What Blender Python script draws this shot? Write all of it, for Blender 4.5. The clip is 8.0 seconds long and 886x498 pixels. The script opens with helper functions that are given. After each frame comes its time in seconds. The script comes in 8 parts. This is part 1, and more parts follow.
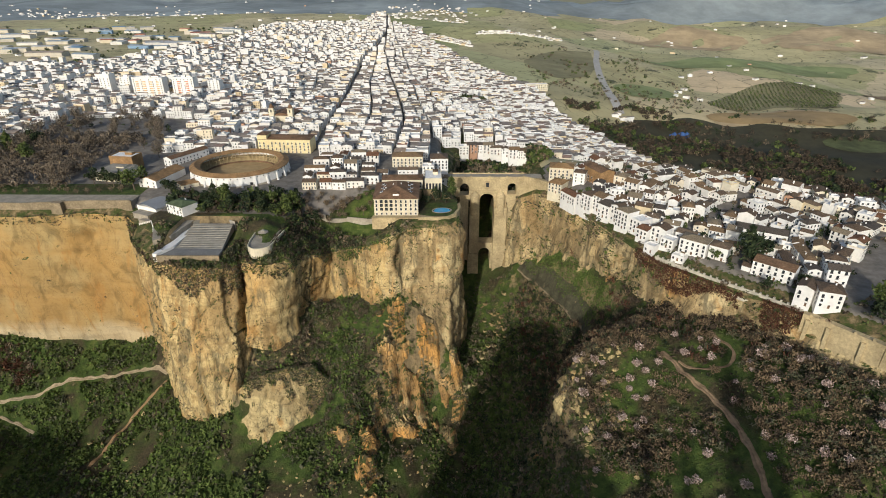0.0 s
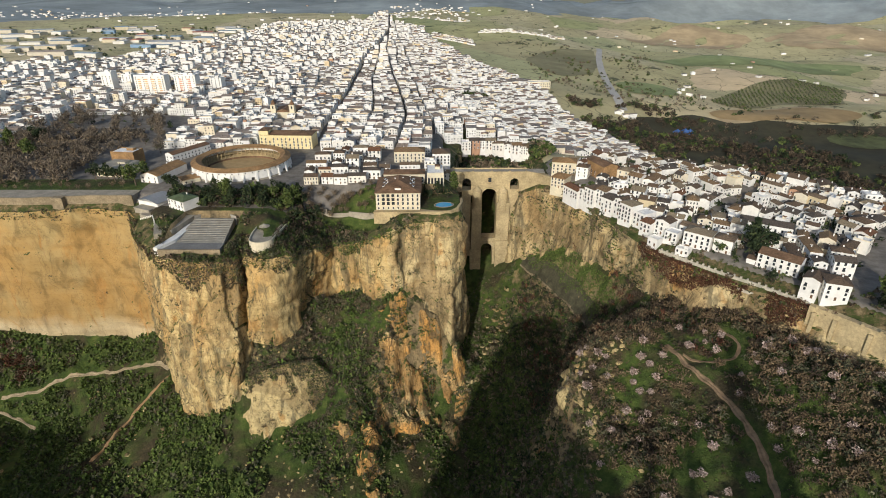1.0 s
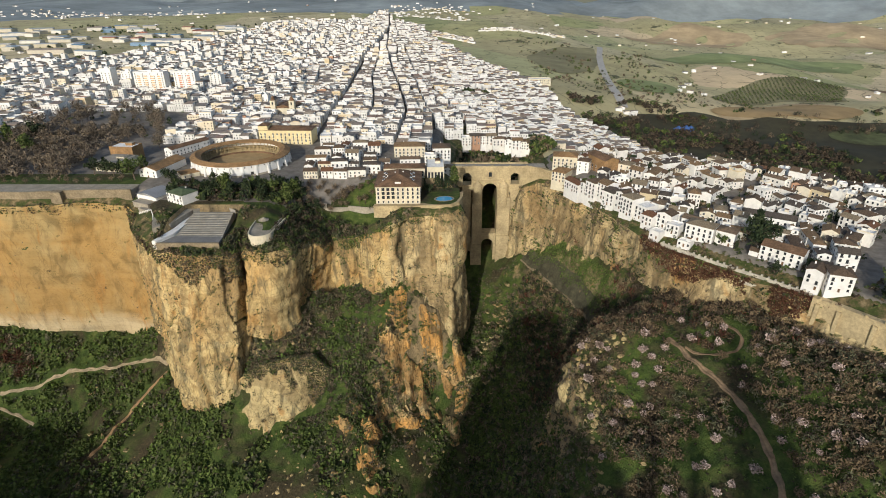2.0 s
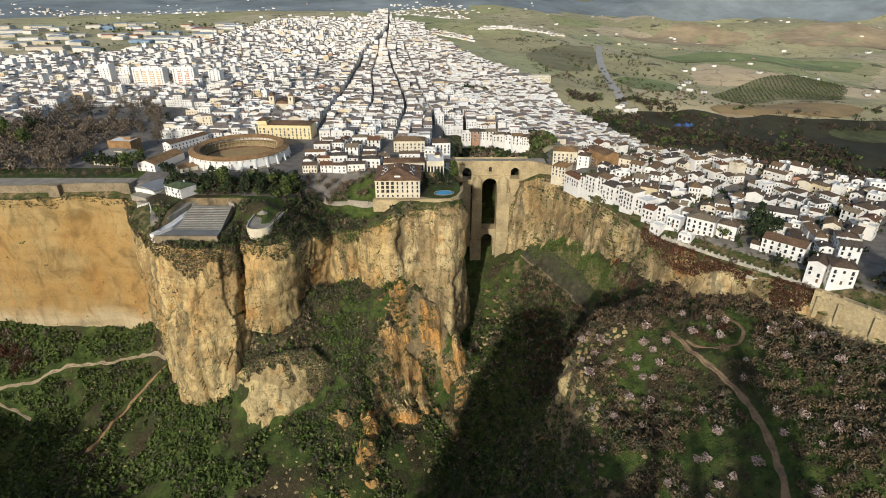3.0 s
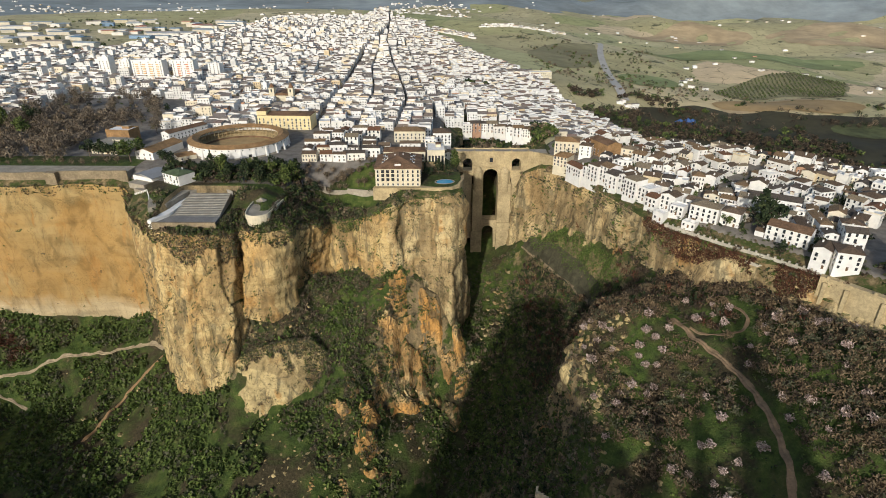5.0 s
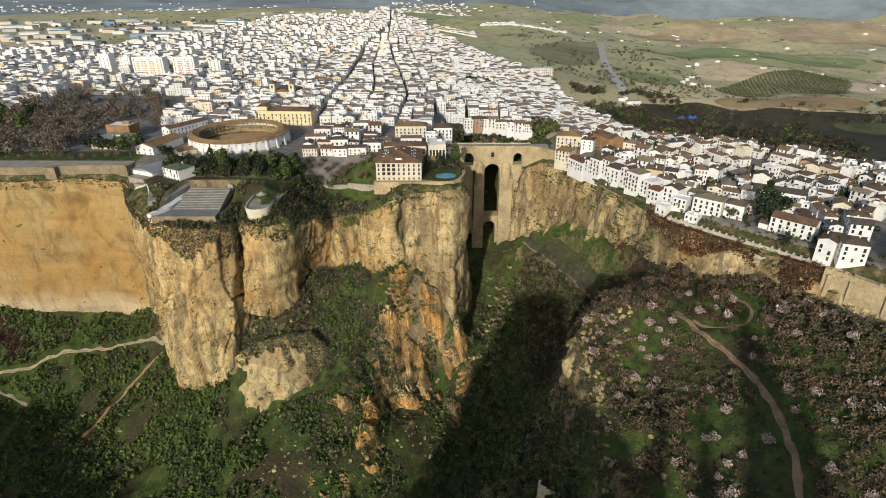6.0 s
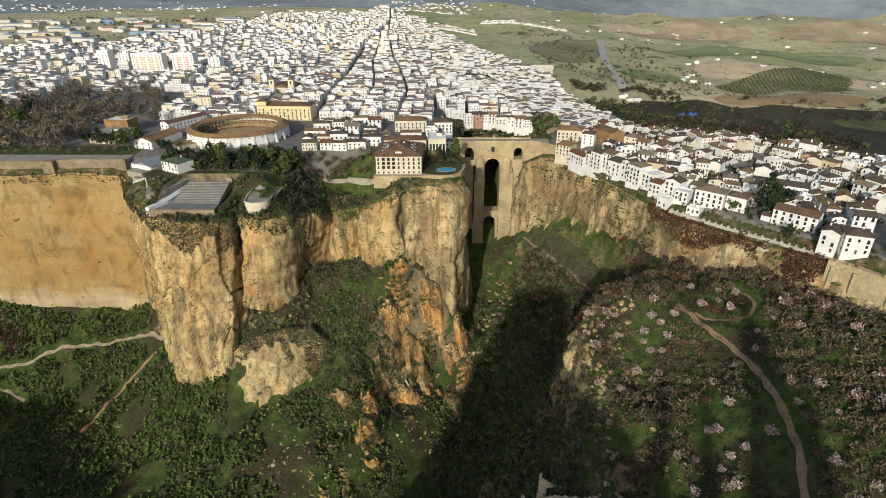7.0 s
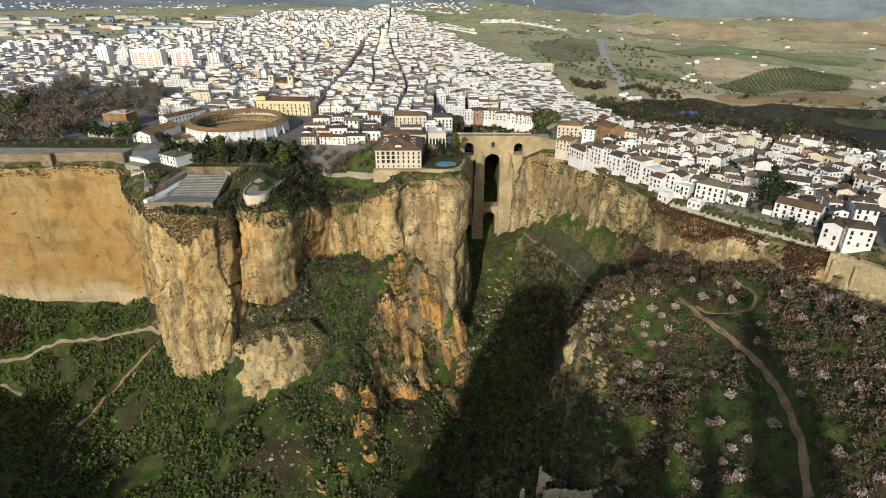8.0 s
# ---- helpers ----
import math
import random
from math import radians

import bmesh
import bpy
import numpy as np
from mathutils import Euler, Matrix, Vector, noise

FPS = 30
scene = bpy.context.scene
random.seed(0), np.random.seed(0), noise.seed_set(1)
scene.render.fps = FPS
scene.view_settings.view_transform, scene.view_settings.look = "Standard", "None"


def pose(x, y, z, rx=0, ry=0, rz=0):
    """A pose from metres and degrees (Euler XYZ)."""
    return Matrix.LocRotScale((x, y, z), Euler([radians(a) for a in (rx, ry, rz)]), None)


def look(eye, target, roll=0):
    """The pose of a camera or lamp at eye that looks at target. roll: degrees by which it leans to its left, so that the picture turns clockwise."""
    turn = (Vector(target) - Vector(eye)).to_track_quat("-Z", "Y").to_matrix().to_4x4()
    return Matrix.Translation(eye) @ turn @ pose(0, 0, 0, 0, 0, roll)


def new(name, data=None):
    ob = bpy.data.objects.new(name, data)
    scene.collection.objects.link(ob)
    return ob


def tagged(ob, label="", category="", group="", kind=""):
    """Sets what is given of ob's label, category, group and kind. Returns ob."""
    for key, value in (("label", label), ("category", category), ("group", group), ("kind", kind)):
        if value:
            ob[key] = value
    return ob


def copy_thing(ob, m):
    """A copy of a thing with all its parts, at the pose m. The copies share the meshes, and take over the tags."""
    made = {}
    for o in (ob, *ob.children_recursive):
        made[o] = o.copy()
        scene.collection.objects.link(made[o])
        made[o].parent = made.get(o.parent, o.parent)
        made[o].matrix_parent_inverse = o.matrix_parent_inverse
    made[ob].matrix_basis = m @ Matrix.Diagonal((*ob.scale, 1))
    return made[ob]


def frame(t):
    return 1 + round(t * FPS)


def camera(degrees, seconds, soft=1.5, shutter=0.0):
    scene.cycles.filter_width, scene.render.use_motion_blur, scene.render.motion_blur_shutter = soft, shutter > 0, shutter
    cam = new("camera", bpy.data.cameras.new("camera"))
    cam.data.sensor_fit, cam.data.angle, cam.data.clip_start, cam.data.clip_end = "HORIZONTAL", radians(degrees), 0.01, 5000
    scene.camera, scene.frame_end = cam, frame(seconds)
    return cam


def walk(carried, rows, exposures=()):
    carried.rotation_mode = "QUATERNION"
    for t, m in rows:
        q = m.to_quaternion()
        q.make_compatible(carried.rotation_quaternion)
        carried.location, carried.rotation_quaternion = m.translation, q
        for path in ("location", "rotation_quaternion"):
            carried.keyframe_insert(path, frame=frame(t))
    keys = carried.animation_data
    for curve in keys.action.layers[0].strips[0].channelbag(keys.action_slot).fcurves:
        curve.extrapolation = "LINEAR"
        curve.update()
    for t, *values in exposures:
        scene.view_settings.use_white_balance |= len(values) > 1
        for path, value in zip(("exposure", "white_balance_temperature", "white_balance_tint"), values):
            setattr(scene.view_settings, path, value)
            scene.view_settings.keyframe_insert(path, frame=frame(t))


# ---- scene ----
cam = camera(76.8, 8.0, soft=0.95)
METRES, EYE, TILT, LEAN, TURN = 42.5, 170.0, -26.0, 0.0, 0.0
ROWS = [
    (0.0, 0.0, 0.0, 0.0, -0.0, 0.0, -0.0),
    (0.5, 0.0055, 0.0321, -0.0585, 0.18, 0.04, 0.01),
    (1.0, 0.0062, 0.0606, -0.1158, 0.26, 0.05, 0.08),
    (1.5, 0.0123, 0.093, -0.1757, 0.33, 0.08, 0.14),
    (3.0, -0.0045, 0.171, -0.3438, 0.21, 0.07, 0.06),
    (3.5, -0.0094, 0.1947, -0.3995, 0.2, 0.1, -0.03),
    (4.0, -0.0138, 0.2184, -0.4552, 0.17, 0.11, -0.12),
    (4.5, -0.0135, 0.244, -0.509, 0.17, 0.13, -0.16),
    (6.0, -0.0111, 0.3301, -0.6735, 0.35, 0.18, -0.08),
    (6.5, -0.0111, 0.3583, -0.7281, 0.37, 0.18, -0.04),
    (7.0, -0.0195, 0.3872, -0.7812, 0.32, 0.18, -0.07),
    (7.5, -0.0241, 0.4121, -0.8377, 0.27, 0.2, -0.16),
    (8.0, -0.0279, 0.4362, -0.8949, 0.24, 0.24, -0.24),
]
walk(cam, [(t, pose(0, 0, EYE, TILT, LEAN, TURN) @ pose(METRES * x, METRES * y, METRES * z, 90 + pitch, roll, yaw)) for t, x, y, z, yaw, pitch, roll in ROWS])

# ---- world and sun ----
SUN_AZ, SUN_EL = 16.0, 20.0     # the sun stands behind the first camera, a little to its left
world = bpy.data.worlds.new("sky")
scene.world = world
world.use_nodes = True
wn = world.node_tree.nodes
wl = world.node_tree.links
sky = wn.new("ShaderNodeTexSky")
sky.sky_type = "NISHITA"
sky.sun_disc = False
sky.dust_density = 1.6
sky.ozone_density = 1.0
sky.sun_elevation = radians(SUN_EL)
sky.sun_rotation = radians(180 + SUN_AZ)
wl.new(sky.outputs[0], wn["Background"].inputs[0])
wn["Background"].inputs[1].default_value = 0.15
sun_data = bpy.data.lights.new("sun", "SUN")
sun_data.energy = 3.55
sun_data.angle = radians(0.9)
sun_data.color = (1.0, 0.955, 0.86)
sun = new("sun", sun_data)
sun.matrix_world = look((-math.sin(radians(SUN_AZ)) * 100, -math.cos(radians(SUN_AZ)) * 100, 100 * math.tan(radians(SUN_EL))), (0, 0, 0))
scene.view_settings.exposure = -0.17


# ---- noise on arrays ----
def _hash(i, j, k, seed):
    n = (i * 374761393 + j * 668265263 + k * 2147483647 + seed * 974634777) & 0xFFFFFFFF
    n = ((n ^ (n >> 13)) * 1274126177) & 0xFFFFFFFF
    return ((n ^ (n >> 16)) & 0xFFFF) / 65535.0


def vnoise(x, y, z=0.0, seed=0):
    """Smooth lattice noise, -1 to 1."""
    x, y, z = np.broadcast_arrays(np.asarray(x, float), np.asarray(y, float), np.asarray(z, float))
    i, j, k = np.floor(x).astype(np.int64), np.floor(y).astype(np.int64), np.floor(z).astype(np.int64)
    u, v, w = x - i, y - j, z - k
    u, v, w = u * u * (3 - 2 * u), v * v * (3 - 2 * v), w * w * (3 - 2 * w)
    out = 0.0
    for a in (0, 1):
        for b in (0, 1):
            for c in (0, 1):
                out = out + _hash(i + a, j + b, k + c, seed) * (u if a else 1 - u) * (v if b else 1 - v) * (w if c else 1 - w)
    return out * 2 - 1


def fbm(x, y, z=0.0, octaves=4, seed=0):
    s, a, f = 0.0, 1.0, 1.0
    for o in range(octaves):
        s = s + a * vnoise(x * f, y * f, np.asarray(z) * f, seed + 17 * o)
        a *= 0.5
        f *= 2.03
    return s


def smooth(a, b, x):
    t = np.clip((x - a) / (b - a), 0, 1)
    return t * t * (3 - 2 * t)


# ---- materials ----
def material(name, rough=0.9):
    m = bpy.data.materials.new(name)
    m.use_nodes = True
    bsdf = m.node_tree.nodes["Principled BSDF"]
    bsdf.inputs["Roughness"].default_value = rough
    bsdf.inputs["Specular IOR Level"].default_value = 0.25
    return m, m.node_tree.nodes, m.node_tree.links, bsdf


def coords(nodes, links, scale=(1, 1, 1), local=False):
    """Places on the surface in metres, stretched by scale."""
    if local:
        src = nodes.new("ShaderNodeTexCoord").outputs["Object"]
    else:
        src = nodes.new("ShaderNodeNewGeometry").outputs["Position"]
    mp = nodes.new("ShaderNodeMapping")
    mp.inputs["Scale"].default_value = scale
    links.new(src, mp.inputs["Vector"])
    return mp.outputs[0]


def noise_tex(nodes, links, vec, scale, detail=5.0, rough=0.6, distort=0.0):
    n = nodes.new("ShaderNodeTexNoise")
    n.inputs["Scale"].default_value = scale
    n.inputs["Detail"].default_value = detail
    n.inputs["Roughness"].default_value = rough
    n.inputs["Distortion"].default_value = distort
    links.new(vec, n.inputs["Vector"])
    return n.outputs["Fac"]


def ramp(nodes, links, fac, stops, smooth_steps=False):
    r = nodes.new("ShaderNodeValToRGB")
    r.color_ramp.interpolation = "EASE" if smooth_steps else "LINEAR"
    e = r.color_ramp.elements
    while len(e) < len(stops):
        e.new(0.5)
    for el, (p, c) in zip(e, stops):
        el.position = p
        el.color = (c, c, c, 1) if isinstance(c, (int, float)) else (*c, 1)
    links.new(fac, r.inputs[0])
    return r.outputs[0]


def mix(nodes, links, fac, a, b, blend="MIX"):
    n = nodes.new("ShaderNodeMix")
    n.data_type = "RGBA"
    n.blend_type = blend
    for sock, v in ((n.inputs[0], fac), (n.inputs[6], a), (n.inputs[7], b)):
        if isinstance(v, bpy.types.NodeSocket):
            links.new(v, sock)
        elif isinstance(v, (int, float)):
            sock.default_value = v
        else:
            sock.default_value = (*v, 1)
    return n.outputs[2]


def maths(nodes, links, op, a, b=0.0):
    n = nodes.new("ShaderNodeMath")
    n.operation = op
    for sock, v in zip(n.inputs, (a, b)):
        if isinstance(v, bpy.types.NodeSocket):
            links.new(v, sock)
        else:
            sock.default_value = v
    return n.outputs[0]


def bump(nodes, links, bsdf, height, strength=0.5, distance=0.3):
    b = nodes.new("ShaderNodeBump")
    b.inputs["Strength"].default_value = strength
    b.inputs["Distance"].default_value = distance
    links.new(height, b.inputs["Height"])
    links.new(b.outputs[0], bsdf.inputs["Normal"])


def normal_z(nodes, links):
    sep = nodes.new("ShaderNodeSeparateXYZ")
    links.new(nodes.new("ShaderNodeNewGeometry").outputs["True Normal"], sep.inputs[0])
    return sep.outputs[2]


def rock_material(name, pale, ochre, grey, ochre_at=0.55, grey_at=0.55, rough_look=0.75, ledge_at=0.45, hole=0.62, cream=None):
    """Sandstone cliff: pale and ochre patches, drip stains, joints, bedding lines, growth on ledges; cream: height of a paler bed."""
    m, n, l, bsdf = material(name, 0.95)
    p = coords(n, l)
    big = noise_tex(n, l, p, 0.022, 4, 0.55, 0.6)
    col = mix(n, l, ramp(n, l, big, [(ochre_at - 0.12, 0.0), (ochre_at + 0.1, 1.0)]), pale, ochre)
    if cream is not None:
        sep = n.new("ShaderNodeSeparateXYZ")
        l.new(p, sep.inputs[0])
        level = maths(n, l, "SUBTRACT", sep.outputs[2], maths(n, l, "MULTIPLY", noise_tex(n, l, p, 0.025, 4, 0.6), 34.0))
        col = mix(n, l, ramp(n, l, maths(n, l, "DIVIDE", maths(n, l, "SUBTRACT", level, cream - 30.0), 12.0), [(0.0, 0.9), (1.0, 0.0)]), col, (0.56, 0.46, 0.29))
    rust = noise_tex(n, l, coords(n, l, (0.07, 0.07, 0.02)), 1.0, 5, 0.6, 0.8)
    col = mix(n, l, ramp(n, l, rust, [(0.58, 0.0), (0.68, 0.75)]), col, (0.42, 0.21, 0.06))
    stain = noise_tex(n, l, coords(n, l, (0.13, 0.13, 0.014)), 1.0, 6, 0.68, 0.5)
    col = mix(n, l, ramp(n, l, stain, [(grey_at - 0.05, 0.0), (grey_at + 0.05, 0.8)]), col, grey)
    crust = noise_tex(n, l, coords(n, l, (1, 1, 0.55)), 0.045, 7, 0.68, 1.0)
    col = mix(n, l, ramp(n, l, crust, [(0.49, 0.0), (0.56, 0.85 * rough_look)]), col, tuple(0.55 * a + 0.45 * b for a, b in zip(grey, ochre)))
    bed = noise_tex(n, l, coords(n, l, (0.02, 0.02, 0.55)), 1.0, 4, 0.6, 0.3)
    col = mix(n, l, ramp(n, l, bed, [(0.34, 0.42 * rough_look), (0.52, 0.0)]), col, tuple(c * 0.5 for c in ochre))
    broad = noise_tex(n, l, coords(n, l, (1, 1, 0.6)), 0.06, 5, 0.62, 0.8)
    col = mix(n, l, 0.75, col, ramp(n, l, broad, [(0.36, 0.55), (0.5, 1.0), (0.68, 1.15)]), "MULTIPLY")
    grain = noise_tex(n, l, p, 0.55, 8, 0.75)
    col = mix(n, l, rough_look, col, ramp(n, l, grain, [(0.34, 0.45), (0.47, 0.95), (0.66, 1.14)]), "MULTIPLY")
    joint = noise_tex(n, l, coords(n, l, (0.075, 0.075, 0.016)), 1.0, 3, 0.5, 0.9)
    col = mix(n, l, ramp(n, l, joint, [(0.488, 0.0), (0.496, 0.75 * rough_look), (0.502, 0.75 * rough_look), (0.508, 0.0)]), col, (0.05, 0.042, 0.028))
    holes = noise_tex(n, l, p, 0.2, 6, 0.75)
    col = mix(n, l, ramp(n, l, holes, [(hole, 0.0), (hole + 0.03, 0.9)]), col, (0.05, 0.052, 0.022))
    speck = maths(n, l, "ADD", maths(n, l, "MULTIPLY", noise_tex(n, l, p, 0.9, 5, 0.7), 0.6), maths(n, l, "MULTIPLY", noise_tex(n, l, p, 0.05, 3, 0.6), 0.4))
    col = mix(n, l, ramp(n, l, speck, [(0.575, 0.0), (0.605, 0.9 * min(1.0, 1.15 * rough_look))]), col, (0.06, 0.062, 0.028))
    ledge = ramp(n, l, maths(n, l, "ADD", normal_z(n, l), maths(n, l, "MULTIPLY", maths(n, l, "SUBTRACT", grain, 0.5), 0.9)), [(ledge_at, 0.0), (ledge_at + 0.14, 1.0)])
    green = ramp(n, l, noise_tex(n, l, p, 0.12, 5, 0.7), [(0.34, (0.03, 0.044, 0.012)), (0.48, (0.06, 0.075, 0.02)), (0.56, (0.13, 0.10, 0.05)), (0.68, (0.28, 0.21, 0.11))])
    col = mix(n, l, ledge, col, green)
    l.new(col, bsdf.inputs["Base Color"])
    h = mix(n, l, 0.5, grain, noise_tex(n, l, coords(n, l, (0.5, 0.5, 0.12)), 1.0, 7, 0.7))
    bump(n, l, bsdf, h, 0.75, 1.0)
    return m


ROCK_BAY = rock_material("sandstone_bay", (0.40, 0.295, 0.132), (0.375, 0.23, 0.08), (0.34, 0.235, 0.11), 0.47, 0.66, 0.3, 0.45, 0.70, -112.0)
ROCK_PALE = rock_material("sandstone_pale", (0.57, 0.435, 0.205), (0.48, 0.29, 0.105), (0.145, 0.125, 0.075), 0.57, 0.55, 0.8, 0.62, 0.66)
ROCK_GREY = rock_material("sandstone_grey", (0.54, 0.425, 0.22), (0.46, 0.29, 0.12), (0.12, 0.11, 0.07), 0.60, 0.545, 0.8, 0.60, 0.64)
ROCK_EAST = rock_material("sandstone_east", (0.56, 0.44, 0.235), (0.40, 0.26, 0.11), (0.125, 0.11, 0.07), 0.62, 0.545, 0.8, 0.60, 0.64)
ROCK_SPUR = rock_material("ochre_crag", (0.50, 0.395, 0.21), (0.60, 0.32, 0.095), (0.12, 0.10, 0.06), 0.50, 0.57, 0.9, 0.56, 0.62)
ROCK_RAMP = rock_material("bare_slab", (0.55, 0.43, 0.21), (0.44, 0.30, 0.125), (0.16, 0.14, 0.085), 0.62, 0.60, 0.75, 0.98, 0.62)


def slope_material():
    """Gorge slopes: grass and scrub on the flatter ground, ochre and grey rock where it is steep."""
    m, n, l, bsdf = material("gorge_slope", 0.97)
    p = coords(n, l)
    grain = noise_tex(n, l, p, 0.5, 8, 0.7)
    patch = noise_tex(n, l, p, 0.03, 5, 0.6, 0.5)
    grass = ramp(n, l, noise_tex(n, l, p, 0.14, 7, 0.7), [(0.32, (0.026, 0.038, 0.012)), (0.5, (0.055, 0.085, 0.018)), (0.66, (0.105, 0.125, 0.032))])
    scrub = ramp(n, l, grain, [(0.3, (0.024, 0.022, 0.011)), (0.55, (0.062, 0.050, 0.026)), (0.75, (0.14, 0.105, 0.055))])
    ground_col = mix(n, l, ramp(n, l, patch, [(0.46, 0.0), (0.60, 1.0)]), grass, scrub)
    rock = ramp(n, l, noise_tex(n, l, coords(n, l, (0.06, 0.06, 0.025)), 1.0, 6, 0.65), [(0.35, (0.11, 0.09, 0.055)), (0.5, (0.26, 0.195, 0.105)), (0.60, (0.34, 0.25, 0.13)), (0.70, (0.38, 0.19, 0.06))])
    rock = mix(n, l, 0.8, rock, ramp(n, l, grain, [(0.3, 0.4), (0.5, 0.95), (0.7, 1.2)]), "MULTIPLY")
    steep = maths(n, l, "ADD", normal_z(n, l), maths(n, l, "MULTIPLY", maths(n, l, "SUBTRACT", noise_tex(n, l, p, 0.09, 6, 0.7), 0.5), 1.1))
    col = mix(n, l, ramp(n, l, steep, [(0.40, 0.0), (0.54, 1.0)]), rock, ground_col)
    l.new(col, bsdf.inputs["Base Color"])
    bump(n, l, bsdf, grain, 0.9, 1.2)
    return m


SLOPE = slope_material()


def country_material():
    """Farm land round the town: a quilt of green, ploughed and stubble fields, with hedges as darker seams."""
    m, n, l, bsdf = material("farm_land", 0.98)
    warp = n.new("ShaderNodeTexNoise")
    warp.inputs["Scale"].default_value = 0.004
    warp.inputs["Detail"].default_value = 4
    l.new(coords(n, l, (1, 1, 0)), warp.inputs["Vector"])
    add = n.new("ShaderNodeVectorMath")
    add.operation = "MULTIPLY_ADD"
    l.new(warp.outputs["Color"], add.inputs[0])
    add.inputs[1].default_value = (0.9, 0.9, 0)
    l.new(coords(n, l, (0.0042, 0.0027, 0)), add.inputs[2])
    vor = n.new("ShaderNodeTexVoronoi")
    vor.voronoi_dimensions = "2D"
    vor.inputs["Scale"].default_value = 1.0
    l.new(add.outputs[0], vor.inputs["Vector"])
    sep = n.new("ShaderNodeSeparateColor")
    l.new(vor.outputs["Color"], sep.inputs[0])
    p = coords(n, l)
    field = ramp(n, l, sep.outputs[0], [(0.0, (0.33, 0.34, 0.155)), (0.22, (0.43, 0.385, 0.205)), (0.4, (0.39, 0.345, 0.19)), (0.58, (0.50, 0.44, 0.265)), (0.75, (0.60, 0.47, 0.295)), (0.88, (0.36, 0.375, 0.18)), (1.0, (0.53, 0.445, 0.28))])
    field = mix(n, l, 0.7, field, ramp(n, l, noise_tex(n, l, p, 0.012, 8, 0.7), [(0.3, 0.6), (0.5, 1.0), (0.7, 1.25)]), "MULTIPLY")
    edge = n.new("ShaderNodeTexVoronoi")
    edge.voronoi_dimensions = "2D"
    edge.feature = "DISTANCE_TO_EDGE"
    l.new(add.outputs[0], edge.inputs["Vector"])
    seam = maths(n, l, "MULTIPLY", ramp(n, l, edge.outputs["Distance"], [(0.0, 0.9), (0.03, 0.0)]), ramp(n, l, noise_tex(n, l, p, 0.02, 4, 0.7), [(0.42, 0.0), (0.55, 1.0)]))
    field = mix(n, l, seam, field, (0.035, 0.045, 0.022))
    copse = ramp(n, l, noise_tex(n, l, p, 0.011, 7, 0.72), [(0.585, 0.0), (0.63, 0.85)])
    field = mix(n, l, copse, field, (0.04, 0.05, 0.024))
    l.new(field, bsdf.inputs["Base Color"])
    bump(n, l, bsdf, noise_tex(n, l, p, 0.06, 8, 0.7), 0.5, 3.0)
    return m


COUNTRY = country_material()



def plain_material(name, colour, rough=0.85, spread=0.18, grain=0.8, local=False, bumpy=0.25, per="", coarse=0.12):
    """A surface of one colour with fine grain, weathering and, per object or per island, its own shade."""
    m, n, l, bsdf = material(name, rough)
    p = coords(n, l, local=local)
    col = mix(n, l, 1.0, colour, ramp(n, l, noise_tex(n, l, p, grain, 6, 0.7), [(0.3, 1 - spread), (0.7, 1 + spread)]), "MULTIPLY")
    col = mix(n, l, 1.0, col, ramp(n, l, noise_tex(n, l, p, coarse, 4, 0.6), [(0.35, 1 - spread), (0.65, 1 + spread * 0.6)]), "MULTIPLY")
    if per:
        src = n.new("ShaderNodeObjectInfo").outputs["Random"] if per == "object" else n.new("ShaderNodeNewGeometry").outputs["Random Per Island"]
        col = mix(n, l, 1.0, col, ramp(n, l, src, [(0.0, 0.72), (0.5, 1.0), (1.0, 1.18)]), "MULTIPLY")
    l.new(col, bsdf.inputs["Base Color"])
    bump(n, l, bsdf, noise_tex(n, l, p, grain * 2, 6, 0.7), bumpy, 0.1)
    return m


def choice_material(name, stops, rough=0.9, per="island", spread=0.2, grain=0.7, stripes=0.0):
    """Colour chosen at random per object or island from stops; stripes: spacing of tile rows."""
    m, n, l, bsdf = material(name, rough)
    p = coords(n, l)
    src = n.new("ShaderNodeObjectInfo").outputs["Random"] if per == "object" else n.new("ShaderNodeNewGeometry").outputs["Random Per Island"]
    r = n.new("ShaderNodeValToRGB")
    r.color_ramp.interpolation = "CONSTANT"
    e = r.color_ramp.elements
    while len(e) < len(stops):
        e.new(0.5)
    for el, (pos, c) in zip(e, stops):
        el.position, el.color = pos, (*c, 1)
    l.new(src, r.inputs[0])
    g = noise_tex(n, l, p, grain, 7, 0.75)
    col = mix(n, l, 1.0, r.outputs[0], ramp(n, l, g, [(0.3, 1 - spread * 1.6), (0.5, 1.0), (0.7, 1 + spread)]), "MULTIPLY")
    l.new(col, bsdf.inputs["Base Color"])
    bump(n, l, bsdf, g, 0.4, 0.12)
    return m


WHITEWASH = choice_material("whitewash", [(0.0, (0.70, 0.675, 0.62)), (0.42, (0.75, 0.735, 0.70)), (0.82, (0.70, 0.63, 0.49)), (0.90, (0.64, 0.53, 0.34)), (0.93, (0.80, 0.78, 0.72)), (0.985, (0.42, 0.25, 0.16))], 0.9, "object", 0.10, 0.25)
WHITEWASH_FAR = choice_material("whitewash_far", [(0.0, (0.65, 0.635, 0.60)), (0.42, (0.71, 0.70, 0.675)), (0.80, (0.66, 0.58, 0.44)), (0.89, (0.60, 0.48, 0.31)), (0.93, (0.77, 0.755, 0.715)), (0.985, (0.42, 0.25, 0.16))], 0.9, "island", 0.10, 0.25)
